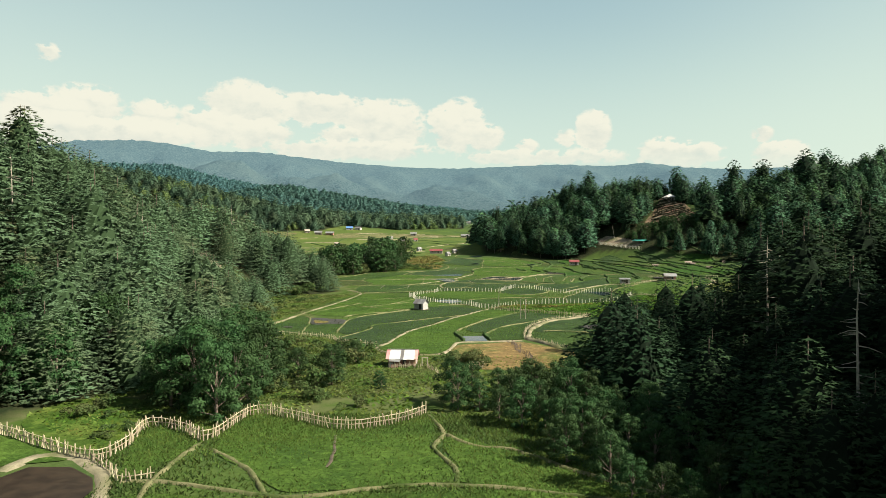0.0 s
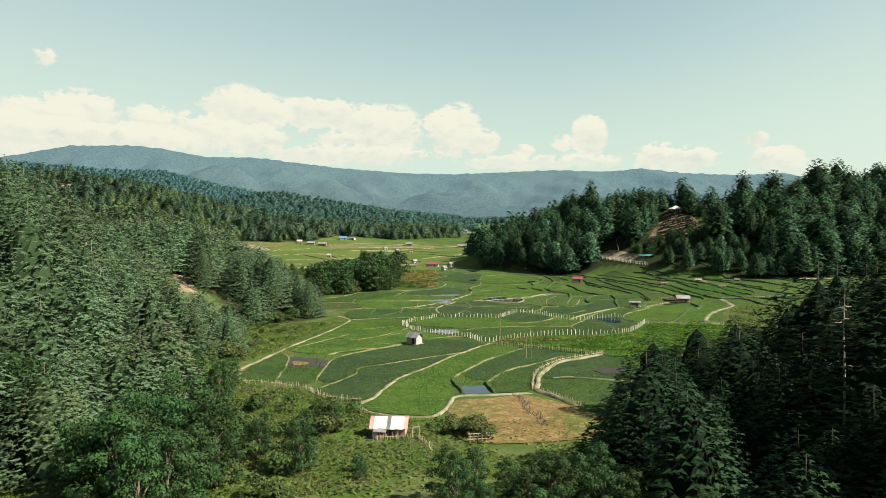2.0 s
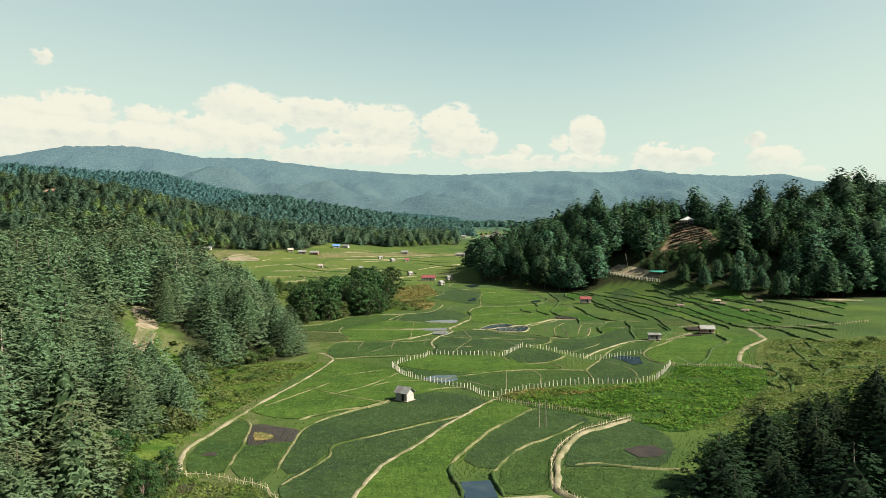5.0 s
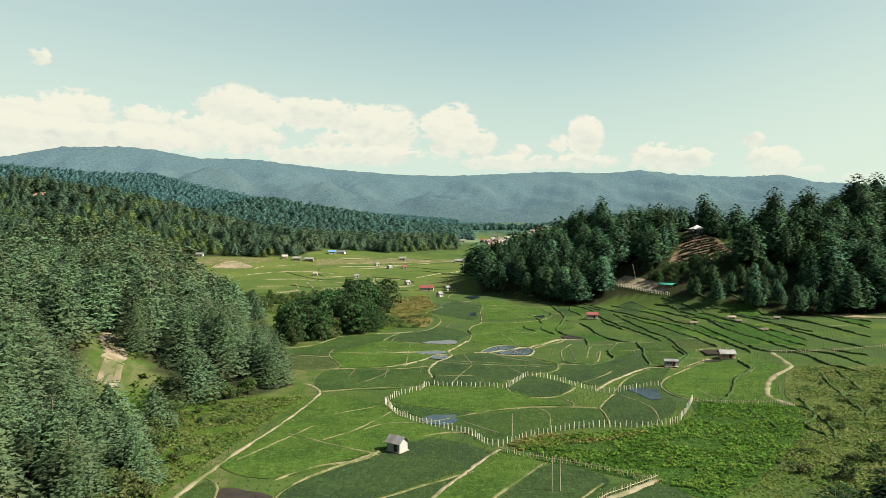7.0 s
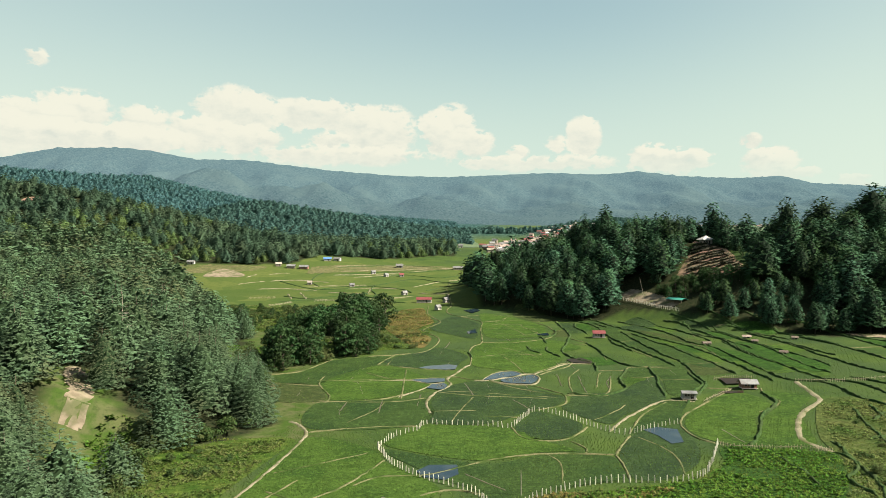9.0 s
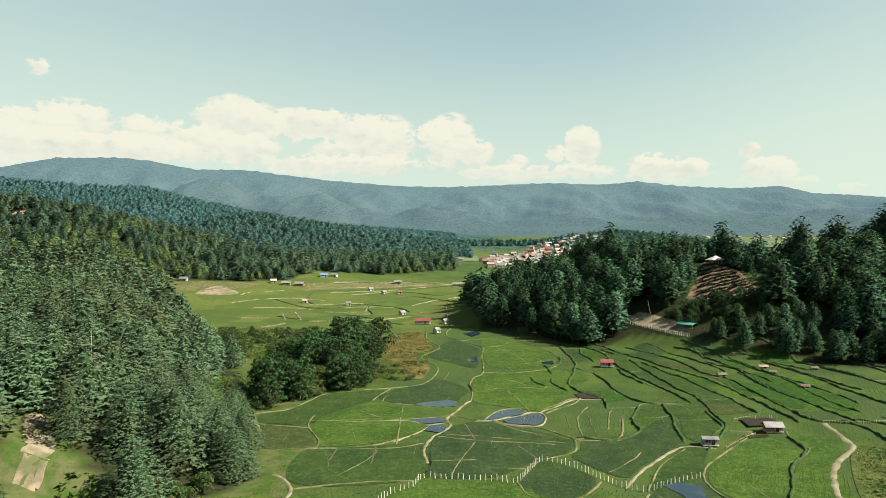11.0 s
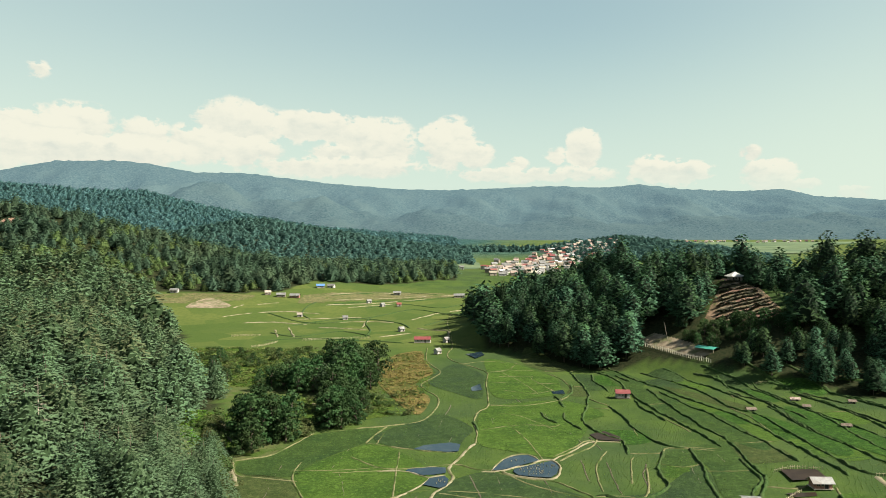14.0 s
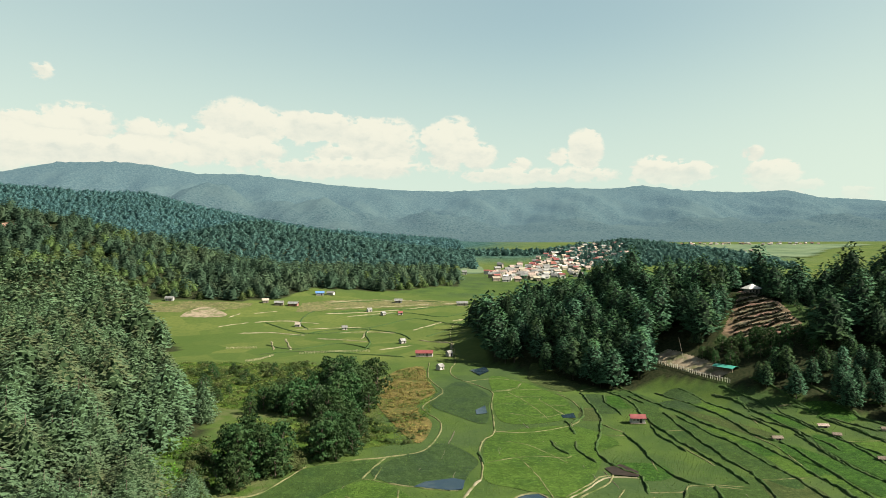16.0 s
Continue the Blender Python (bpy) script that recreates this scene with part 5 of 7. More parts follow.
bank((104, 345), (104, 323), (104, 301), (105, 288), (114, 282))
bank((83, 225), (84, 222), (82, 215), (77, 209), (77, 200))
bank((68, 230), (75, 240), (80, 251), (89, 262), (91, 274))
bank((67, 265), (75, 280), (79, 286), (80, 301))
bank((14, 341), (14.5, 330))
bank((67, 411.9), (64.8, 400.9), (65.8, 392), (66.1, 381.3))
bank((75.4, 408.6), (78.4, 396.1))
bank((71.9, 368), (71.1, 356.2), (72.4, 347.1), (73.7, 338.6))
bank((45.2, 374.9), (45.6, 358))
bank((36.6, 352), (36.9, 343.4), (40.1, 338))
bank((104.2, 397.8), (110.1, 387), (110.5, 378.9))
bank((108.9, 375.2), (109.4, 367.8), (113.4, 357.1), (115.5, 344.6), (116, 333.6))
bank((123.8, 377.9), (129.8, 370.9), (133.6, 361), (138, 350.7))
for line in [((3, 153), (2.6, 150), (3, 147), (3.8, 143), (4, 140)), ((9, 150), (8.6, 147), (9, 144), (9.5, 140))]:
    bund(line, 0.55, 0.45, BANK, "overgrown grassy bank beside a pond", step=0.6)
bank((55, 395), (52, 380), (47, 372))
bank((44, 350), (43, 340), (46, 330))
bank((104, 245), (112, 252), (120, 250))
bank((95, 232), (104, 236), (112, 232))
bank((92, 214), (100, 222), (110, 224))
bank((70, 206), (71, 214), (70, 222))
def low_ridge(*pts):
    return bund(list(pts), 0.34, 0.16)


low_ridge((30, 300), (28, 320), (24, 340))
low_ridge((38, 330), (30, 346), (22, 352))
low_ridge((40, 376), (36, 400), (30, 420))
low_ridge((22, 400), (36, 398), (50, 396))
low_ridge((24, 420), (40, 424), (52, 420))
low_ridge((14, 440), (26, 446), (40, 440))
low_ridge((-20, 250), (-14, 262), (-12, 270))
low_ridge((-35, 296), (-24, 296), (-12, 298))
low_ridge((5, 250), (8, 262), (12, 275))
low_ridge((40, 280), (42, 296), (48, 310))
low_ridge((48, 285), (52, 300), (54, 305))
low_ridge((60, 320), (62, 335))
low_ridge((58, 300), (64, 296), (70, 298))
low_ridge((-30, 215), (-20, 222), (-12, 228))
low_ridge((24, 208), (26, 220), (24, 226))
low_ridge((48, 212), (50, 226), (46, 238))
# dark drainage cuts and far bunds
def cut(*pts):
    return bund(list(pts), 0.35, 0.14, MUD, "dark muddy drainage cut through the rice")


cut((-12, 77), (-11, 71), (-11, 65))
cut((4, 130), (1, 128))
cut((-22, 272), (-23, 260))
cut((-13, 272), (-13, 258))
cut((26, 260), (22, 272))
cut((12, 276), (10, 292))
cut((68, 231), (67, 243))
cut((6, 215), (14, 205))
def drain(*pts):
    return bund(list(pts), 0.22, 0.10, MUD, "dark narrow drain between rice plots", wave=0.12)


drain((-37.9, 305), (-37.3, 288.8), (-36.9, 275.9))
drain((-21.4, 317.6), (-24.5, 295.6))
drain((-22.1, 294.3), (-17.6, 272.5))
drain((-8.5, 292.7), (-7.9, 282.5))
drain((-25.3, 269.9), (-21.5, 252.1))
drain((-2.6, 278.1), (-4.5, 252.7))
drain((7.4, 363.6), (2.2, 331.7))
drain((-2.4, 328.4), (-6.4, 314.7))
drain((7.3, 329.8), (4.9, 312.4))
drain((16.3, 294.6), (17.1, 280))
drain((16.5, 277.6), (13.9, 262.4))
drain((27.6, 288.7), (28.4, 276.1))
drain((28.1, 273.8), (23.8, 257.3))
drain((39.5, 303), (38.4, 287.1))
drain((45.8, 301.3), (43.7, 278.1))
drain((55.7, 299.5), (52.5, 290.9), (51.3, 281.6))
drain((68.4, 309.5), (63.9, 283.5))
drain((76.5, 308.4), (75.6, 297.3))
drain((46, 323.7), (47.1, 311))
drain((20.3, 347.8), (19.9, 334.5))
drain((37.7, 352.1), (37.7, 345), (40.6, 340.4))
drain((46.6, 373), (46, 357.8))
drain((43.3, 413.4), (45.1, 398.6))
def cross_ridge(*pts):
    return bund(list(pts), 0.36, 0.18, wave=0.15)


cross_ridge((-24.3, 294.3), (-13.7, 295.3), (-8, 295.7))
cross_ridge((-13.4, 328.7), (-15, 317.4))
cross_ridge((0.2, 260.2), (6.6, 260.7), (12.5, 260.6))
cross_ridge((3.7, 281.1), (13.9, 279.8))
cross_ridge((14.3, 278.8), (21.8, 277), (28.3, 274.9), (35.4, 272.9))
cross_ridge((37.8, 277.5), (44.5, 276.9), (47.6, 274.5), (52, 279.1))
cross_ridge((39.4, 251.1), (46.8, 258.7), (51.3, 265.6))
cross_ridge((66.9, 313.2), (79.4, 308.7))
cross_ridge((12.6, 255.8), (17.8, 254.7), (22.4, 254.3))
cross_ridge((27.2, 385.9), (37.4, 379.3), (46.8, 385.2))
cross_ridge((25, 421.9), (33.7, 425.7), (37.9, 438.5))
cross_ridge((59.5, 420.7), (67.8, 427.3))
bank((111.4, 286.5), (113.6, 278), (112.6, 263.6), (115.9, 254.2))
bank((116.1, 287.4), (121.6, 279), (122.2, 262.1))
bank((123.8, 288.6), (130.5, 275.2))
bank((119.1, 380.9), (122.2, 343.5), (119.8, 308.4), (121.2, 293.5))
bank((126, 379.7), (132.2, 355.6), (132.8, 322.3), (134.2, 300.6), (137.5, 286.2))
bank((136.4, 375.2), (146.4, 352.3), (148.5, 325), (149.4, 304.7))
bank((147.1, 372.2), (159.5, 364), (160.7, 322.4))
bank((159.4, 368.1), (169.3, 335.8))
bank((110, 390.5), (113.4, 360), (110.2, 321.1))
bank((105, 255.5), (97.6, 231.2), (94.5, 218.8))
bank((86.5, 232.1), (82.4, 211.9), (77.9, 198.9))
bank((110.7, 257.6), (105, 235.2))


def terrace_plots():
    """Cross bunds that close the strips between the terrace banks, and the plots between them."""
    lines = [curve_through(b, 1.5) for b in BANK_LINES]
    tones = ["mid", "bright", "mid", "lush", "dark", "mid", "bright", "brown", "mid"]
    r = np.random.default_rng(5)
    count = 0
    for i, a in enumerate(lines):
        last = None
        for k in range(3, len(a) - 2, 9):
            p, best = a[k], None
            for j, b in enumerate(lines):
                if j == i:
                    continue
                d = b - p
                far = np.hypot(*d.T)
                q = int(far.argmin())
                if 3.0 < far[q] < 13.0 and d[q, 0] > 2.0 and (best is None or far[q] < best[0]):
                    best = (far[q], b[q], j)
            if best is None:
                last = None
                continue
            if r.random() < 0.16:
                mid = (p + best[1]) * 0.5 + r.normal(0, 0.5, 2)
                bund([tuple(p), tuple(mid), tuple(best[1])], 0.34, 0.22, BUND if r.random() < 0.6 else BANK, "short cross bund between terrace banks", wave=0.15, rough=0.4)
            if last is not None and last[2] == best[2] and np.hypot(*(last[1] - best[1])) > 3:
                tone = tones[int(r.integers(0, len(tones)))]
                if tone != "mid":
                    field(tone, tuple(last[0]), tuple(last[1]), tuple(best[1]), tuple(p), lift=0.05 + 0.004 * (count % 12))
                    count += 1
            last = (p, best[1], best[2])


terrace_plots()
def far_ridge(*pts, width=0.9):
    return bund(list(pts), width, 0.4, PATH_MAT, "pale dry bund among the fields", step=3.0, wave=0.3, rough=0.4)


far_ridge((-77.9, 682.7), (-53.1, 696.4), (-4.1, 721.7))
far_ridge((-81.3, 662.5), (-47, 678.5), (-4, 709.9))
far_ridge((-63.8, 657.1), (-29.8, 680.2))
far_ridge((-85.7, 705.5), (-51.4, 728.2), (-9.1, 739.4))
far_ridge((-124.1, 625), (-106.3, 632.7), (-79.9, 628.6))
far_ridge((-144.7, 610), (-127.9, 624.8))
far_ridge((-131, 651.9), (-116.9, 662.5))
far_ridge((-145.3, 637.9), (-141, 651))
far_ridge((-14.3, 606.6), (6.7, 644.1))
far_ridge((12.9, 646.8), (39.2, 671.5))
far_ridge((-30.4, 526.9), (-21.5, 534.7), (-12.2, 542.8))
far_ridge((-9.5, 565.3), (0.8, 553.7), (8.9, 543.4), (10.1, 521.1))
far_ridge((-44.5, 571.4), (-44.5, 607.5))
far_ridge((7.6, 726), (26.8, 734.2))
far_ridge((-97.7, 561.3), (-88.6, 528.8))
far_ridge((-91.7, 573), (-79.1, 528.5))
far_ridge((-72.4, 572.3), (-56, 566.9), (-39.8, 559.3))
far_ridge((-126.5, 591.9), (-105.8, 596.5), (-82.2, 587.9))
far_ridge((-61.8, 596.5), (-47.5, 600.6), (-25, 595.4))
far_ridge((-93.2, 607), (-71.8, 614.2), (-49.5, 619.3))
drain((29.3, 379.1), (34.5, 349.1))
drain((30, 335.6), (32.8, 319.2))
drain((19.7, 346.6), (19.6, 331.9))
drain((41, 330.5), (43.3, 316.9))
cross_ridge((73.9, 344), (76.8, 325.8))
cross_ridge((98.5, 355.8), (100.5, 338.1), (98.9, 316.6), (100.5, 304.4))
cross_ridge((40.1, 338), (38.6, 334.5), (28.5, 336.7), (15.2, 331))
cross_ridge((32.3, 304.6), (39.6, 312.9), (43.8, 319), (47.1, 320.2))
cross_ridge((41.4, 408.6), (41.6, 402.1), (46.5, 382.5), (49, 374.9))
cross_ridge((53.8, 307.9), (62, 307.6), (65.6, 311.9), (77.3, 307.5))
cross_ridge((83.1, 314.1), (91.7, 314), (97.8, 314.6))
cross_ridge((108, 375.4), (106.1, 364.7))
cross_ridge((112.4, 378.6), (120.6, 379.4), (124.1, 378.5))
cross_ridge((27.4, 410.9), (42.8, 410.5))
cross_ridge((34.4, 424), (38.4, 437.2), (47.3, 440.5))


# ---- rice plants ----
PONDS = [o for o in scene.objects if o.name.startswith("pond")]


def rice_plants(x0, x1, y0, y1, step, size, tones, east=None):
    """Tufts of rice standing in rows, one mesh for a stretch of fields."""
    x, y = scatter(x0, x1, y0, y1, step, lambda a, b: (a > lerp(b, WEST_Y, WEST_X) + 6) & ~wood_mask(a, b) & (a < lerp(b, [30, 60, 100, 140, 180, 240], [24, 22, 20, 36, 62, 300])), 0.3)
    keep = ~(((y > 85) & (y < 122)) | ((x > 2) & (x < 24) & (y > 112) & (y < 139)))
    for o in PONDS:
        c = np.array(o.bound_box)
        keep &= ~((x > c[:, 0].min()) & (x < c[:, 0].max()) & (y > c[:, 1].min()) & (y < c[:, 1].max()))
    thick = np.sin(x * 0.11 + 2 * np.sin(y * 0.05)) + np.sin(y * 0.17 + x * 0.03) + rng.normal(0, 0.8, len(x))
    keep &= thick > -1.0
    x, y = x[keep], y[keep]
    z = land(x, y) + 0.02
    n = len(x)
    V = np.empty((n, 6, 3))
    a = rng.uniform(0, 3.14, n)
    s = size * rng.uniform(0.6, 1.3, n)
    for k in (0, 1):
        c, d = np.cos(a + 1.57 * k) * s * 0.26, np.sin(a + 1.57 * k) * s * 0.26
        V[:, 3 * k] = np.stack([x - c, y - d, z], -1)
        V[:, 3 * k + 1] = np.stack([x + c, y + d, z], -1)
        V[:, 3 * k + 2] = np.stack([x + rng.normal(0, 0.6, n) * s, y + rng.normal(0.1, 0.6, n) * s, z + s * 0.8], -1)
    F = np.arange(n * 6).reshape(-1, 3)
    me = tri_mesh("rice_plants", V.reshape(-1, 3), F, tones)
    return tagged(new("rice_plants", me), "tufts of young green rice standing in the fields", "rice", kind="stuff")


RICE_TUFT = material("rice_leaves", (0.053, 0.089, 0.019), (0.083, 0.117, 0.026), 0.3, 0.8, vary=0.4, island=True, c3=(0.038, 0.060, 0.016), scale3=0.06, through_=0.4, spec=0.04)
GRASS_TUFT = material("meadow_grass", (0.067, 0.104, 0.016), (0.111, 0.129, 0.033), 0.25, 0.8, vary=0.4, island=True, c3=(0.048, 0.089, 0.011), scale3=0.15, through_=0.4, spec=0.04)
rice_plants(-34, 24, 36, 86, 0.26, 0.34, RICE_TUFT)
rice_plants(-44, 90, 122, 250, 0.85, 0.36, RICE_TUFT)
rice_plants(-60, 150, 250, 400, 1.3, 0.36, RICE_TUFT)


def meadow_grass():
    zones = [[(-42, 86), (-22, 84), (24, 86), (24, 122), (-8, 124), (-24, 144), (-40, 150)], 
             [(20, 196), (40, 206), (58, 218), (64, 230), (84, 224), (110, 258), (140, 256), (140, 210), (90, 150), (60, 165), (38, 176)], [(-50, 84), (-34, 70), (-30, 82), (-44, 96)], [(-58, 150), (-40, 150), (-40, 180), (-36, 210), (-31, 238), (-60, 240), (-54, 205)], [(-4, 350), (-22, 345), (-26, 440), (-4, 476), (2, 420)], [(-82, 392), (-46, 400), (-24, 440), (-40, 478), (-130, 492), (-112, 452)]]
    V, n = [], 0
    for poly in zones:
        xs, ys = [p[0] for p in poly], [p[1] for p in poly]
        x, y = scatter(min(xs), max(xs), min(ys), max(ys), 0.62, lambda a, b: in_poly(a, b, poly) & (np.sin(a * 0.5 + np.sin(b * 0.4)) + np.sin(b * 0.33) > -1.2), 0.5)
        z = land(x, y) + 0.1
        k = len(x)
        s = rng.uniform(0.22, 0.55, k)
        a = rng.uniform(0, 6.28, k)
        c, d = np.cos(a) * s * 0.6, np.sin(a) * s * 0.6
        V.append(np.stack([np.stack([x - c, y - d, z - 0.1], -1), np.stack([x + c, y + d, z - 0.1], -1), np.stack([x + d * 1.8, y - c * 1.8, z + s * 0.40], -1)], 1).reshape(-1, 3))
    V = np.concatenate(V)
    return tagged(new("meadow_grass", tri_mesh("meadow_grass", V, np.arange(len(V)).reshape(-1, 3), GRASS_TUFT)), "rough yellow-green meadow grass and weeds", "grass", kind="stuff")


RICE["stubble"] = material("pale_stubble", (0.075, 0.078, 0.032), (0.115, 0.106, 0.050), 0.3, 0.9, 0.2, 1.0, spec=0.04, grain=0.9, c3=(0.060, 0.078, 0.022), scale3=0.06)
RICE["meadow"] = material("meadow_turf", (0.036, 0.066, 0.011), (0.066, 0.092, 0.018), 0.25, 0.95, 0.3, 1.5, spec=0.04, grain=1.3, c3=(0.028, 0.060, 0.009), scale3=0.10)
LOOK["meadow"] = "bright yellow-green rough meadow"
RICE["scrub"] = material("rough_scrubland", (0.038, 0.058, 0.014), (0.066, 0.078, 0.024), 0.4, 0.95, 0.4, 1.2, spec=0.04, grain=1.2, c3=(0.032, 0.056, 0.013), scale3=0.12)
LOOK["scrub"] = "rough olive-brown scrubland"
field("scrub", (14.3, 197.6), (19.6, 203), (31.6, 205), (38, 207.2), (35.5, 203.9), (23.9, 198), (16.5, 194.7), lift=0.13)
field("scrub", (100.4, 262.2), (110.9, 265.9), (114.8, 257.1), (113.2, 248.1), (76.4, 190.4), (72.7, 191.8), (81.3, 211.9), (83.1, 223.5), (86.4, 236.9), lift=0.12)
field("meadow", (-57, 152), (-43, 150), (-41, 170), (-39, 184), (-36, 205), (-32, 225), (-30, 238), (-42, 238), (-56, 228), (-54, 206), (-50, 184), lift=0.07)
field("meadow", (-48, 80), (-36, 71), (-34, 84), (-40, 92), (-48, 90), lift=0.07)
field("meadow", (-62, 352), (-46, 345), (-38, 334), (-20, 345), (-12, 353), (-16, 372), (-30, 376), (-44, 373), (-66, 379), lift=0.07)
field("meadow", (-82, 396), (-66, 402), (-46, 408), (-42, 440), (-36, 470), (-70, 486), (-128, 490), (-112, 456), (-96, 424), lift=0.07)
meadow_grass()


def clumps(name, label, x, y, lo, hi, mat, r, category):
    """Ragged tufts of leaves at the given places, joined into one mesh."""
    z = land(x, y) + 0.08
    n, leaves = len(x), 9
    s = r.uniform(lo, hi, n)
    V = np.empty((n, leaves, 3, 3))
    for k in range(leaves):
        a = r.uniform(0, 6.28, n)
        rise = r.uniform(0.15, 0.9, n)
        c, d = np.cos(a), np.sin(a)
        q = s * r.uniform(0.2, 0.7, n)
        px, py, pz = x + c * q * 0.5, y + d * q * 0.5, z + rise * s * 0.35
        V[:, k, 0] = np.stack([px - d * s * 0.26, py + c * s * 0.26, pz], -1)
        V[:, k, 1] = np.stack([px + d * s * 0.26, py - c * s * 0.26, pz], -1)
        V[:, k, 2] = np.stack([px + c * s * 0.5, py + d * s * 0.5, pz + rise * s * 0.45], -1)
    V = V.reshape(-1, 3)
    N = np.repeat(np.array([0, 0, 0.8]) + r.normal(0, 0.3, (len(V) // 3, 3)), 3, 0)
    N /= np.linalg.norm(N, axis=1, keepdims=True)
    return tagged(new(name, tri_mesh(name, V, np.arange(len(V)).reshape(-1, 3), mat, False, N)), label, category, kind="stuff")


def weed_clumps(label, poly, step, lo, hi, mat, seed):
    """Knee-high clumps of weeds and coarse grass over a patch of ground."""
    xs, ys = [p[0] for p in poly], [p[1] for p in poly]
    x, y = scatter(min(xs), max(xs), min(ys), max(ys), step, lambda a, b: in_poly(a, b, poly) & (np.sin(a * 0.31 + 2 * np.sin(b * 0.23)) + np.sin(b * 0.37 + seed) > -1.1), 0.5)
    return clumps("weeds", label, x, y, lo, hi, mat, np.random.default_rng(seed), "weeds")


WEED = material("green_weeds", (0.052, 0.116, 0.014), (0.096, 0.158, 0.026), 0.3, 0.8, vary=0.35, island=True, c3=(0.042, 0.096, 0.012), scale3=0.12, through_=0.35, spec=0.04)
WEED_DRY = material("pale_weeds", (0.078, 0.110, 0.028), (0.130, 0.145, 0.050), 0.3, 0.8, vary=0.35, island=True, c3=(0.054, 0.092, 0.020), scale3=0.12, through_=0.35, spec=0.04)
WEED_RUST = material("rusty_weeds", (0.115, 0.104, 0.030), (0.170, 0.142, 0.050), 0.3, 0.8, vary=0.35, island=True, c3=(0.075, 0.100, 0.024), scale3=0.10, through_=0.3, spec=0.04)
LUSH_ZONE = [(16, 195), (20, 201), (40, 207), (51, 210), (58, 219), (63, 230), (82, 224), (82, 221), (75, 206), (60, 186), (44, 170), (37, 176), (27, 184)]
weed_clumps("lush bright green weeds filling the meadow", LUSH_ZONE, 0.8, 0.4, 0.9, WEED, 1)
weed_clumps("pale green lumpy weeds on the rough pasture", [(62, 166), (60, 188), (76, 206), (84, 224), (92, 246), (102, 264), (114, 262), (140, 256), (140, 215), (95, 152)], 0.95, 0.35, 0.85, WEED_DRY, 2)
weed_clumps("lush green weeds between the wood and the path", [(-57, 152), (-43, 150), (-40, 176), (-36, 205), (-31, 238), (-56, 230), (-66, 216), (-54, 200), (-50, 184)], 0.8, 0.35, 0.85, WEED_DRY, 3)
weed_clumps("rusty brown weeds along the post fence", [(14.3, 197.6), (19.6, 203), (31.6, 205), (38, 207.2), (44, 205), (36, 200), (23.9, 196), (17, 193)], 0.8, 0.45, 0.9, WEED_RUST, 4)
weed_clumps("rusty weeds over the fallow plot", [(-5, 476), (-3, 447), (1, 420), (-5, 404), (-5, 388), (0, 372), (-4, 350), (-13, 372), (-22, 406), (-24, 434), (-17, 466)], 1.5, 0.6, 1.3, WEED_RUST, 5)
weed_clumps("dry straw-coloured grass in a gap between the trees", [(-40, 117), (-34, 114), (-30, 118), (-32, 125), (-38, 126)], 0.6, 0.3, 0.7, WEED_RUST, 11)
weed_clumps("rough weeds and grass round the farmhouse", [(-40, 86), (-24, 90), (-2, 96), (2, 112), (-8, 126), (-24, 144), (-38, 148), (-36, 120)], 0.55, 0.22, 0.5, WEED_DRY, 6)
weed_clumps("pale weeds and scrub beside the copse", [(-66, 346), (-46, 345), (-38, 334), (-20, 345), (-12, 353), (-16, 372), (-30, 376), (-44, 373), (-66, 379)], 1.4, 0.6, 1.4, WEED_DRY, 7)
weed_clumps("rough scrub between the wood and the far fields", [(-82, 396), (-50, 404), (-42, 440), (-36, 470), (-70, 486), (-128, 490), (-112, 456), (-96, 424)], 1.9, 0.8, 1.8, WEED_DRY, 8)
weed_clumps("green weeds on the open bank inside the wood", [(-74, 300), (-54, 300), (-54, 352), (-80, 356)], 1.4, 0.7, 1.6, WEED, 9)
weed_clumps("weeds beside the sandy track", [(-72, 214), (-58, 212), (-57, 232), (-70, 238)], 1.2, 0.7, 1.6, WEED, 10)


def terrace_ridge(*pts):
    return bund(list(pts), 0.9, 0.55, BANK, "dark grassy terrace edge in the far fields", "bund", 3.0)


terrace_ridge((-117, 626), (-77, 593), (-43, 619), (-14, 655), (15, 637), (32, 688))
terrace_ridge((-98, 548), (-78, 531), (-55, 551), (-35, 530))
terrace_ridge((-93, 513), (-71, 523), (-34, 511), (-15, 503))
terrace_ridge((-91, 582), (-60, 614), (-25, 596), (-14, 567))
terrace_ridge((-51, 657), (-22, 679), (9, 666), (38, 715))
terrace_ridge((-78, 666), (-49, 686), (-15, 697), (26, 728))
terrace_ridge((-5, 579), (11, 608), (25, 624))
terrace_ridge((-83, 701), (-37, 735), (5, 734))
terrace_ridge((-90, 671), (-94, 653), (-93, 628), (-84, 609))
terrace_ridge((-43, 619), (-44, 592), (-38, 557), (-38, 530))


# ---- fences ----
def box(sx, sy, sz, ox=0.0, oy=0.0, oz=0.0, taper=1.0):
    """A block standing on oz, its top scaled by taper."""
    V = []
    for k, z in ((1.0, 0.0), (taper, sz)):
        for a, b in ((-1, -1), (1, -1), (1, 1), (-1, 1)):
            V.append((a * sx * 0.5 * k + ox, b * sy * 0.5 * k + oy, z + oz))
    F = [(0, 2, 1), (0, 3, 2), (4, 5, 6), (4, 6, 7)] + [t for i in range(4) for t in ((i, (i + 1) % 4, (i + 1) % 4 + 4), (i, (i + 1) % 4 + 4, i + 4))]
    return np.array(V, float), np.array(F)


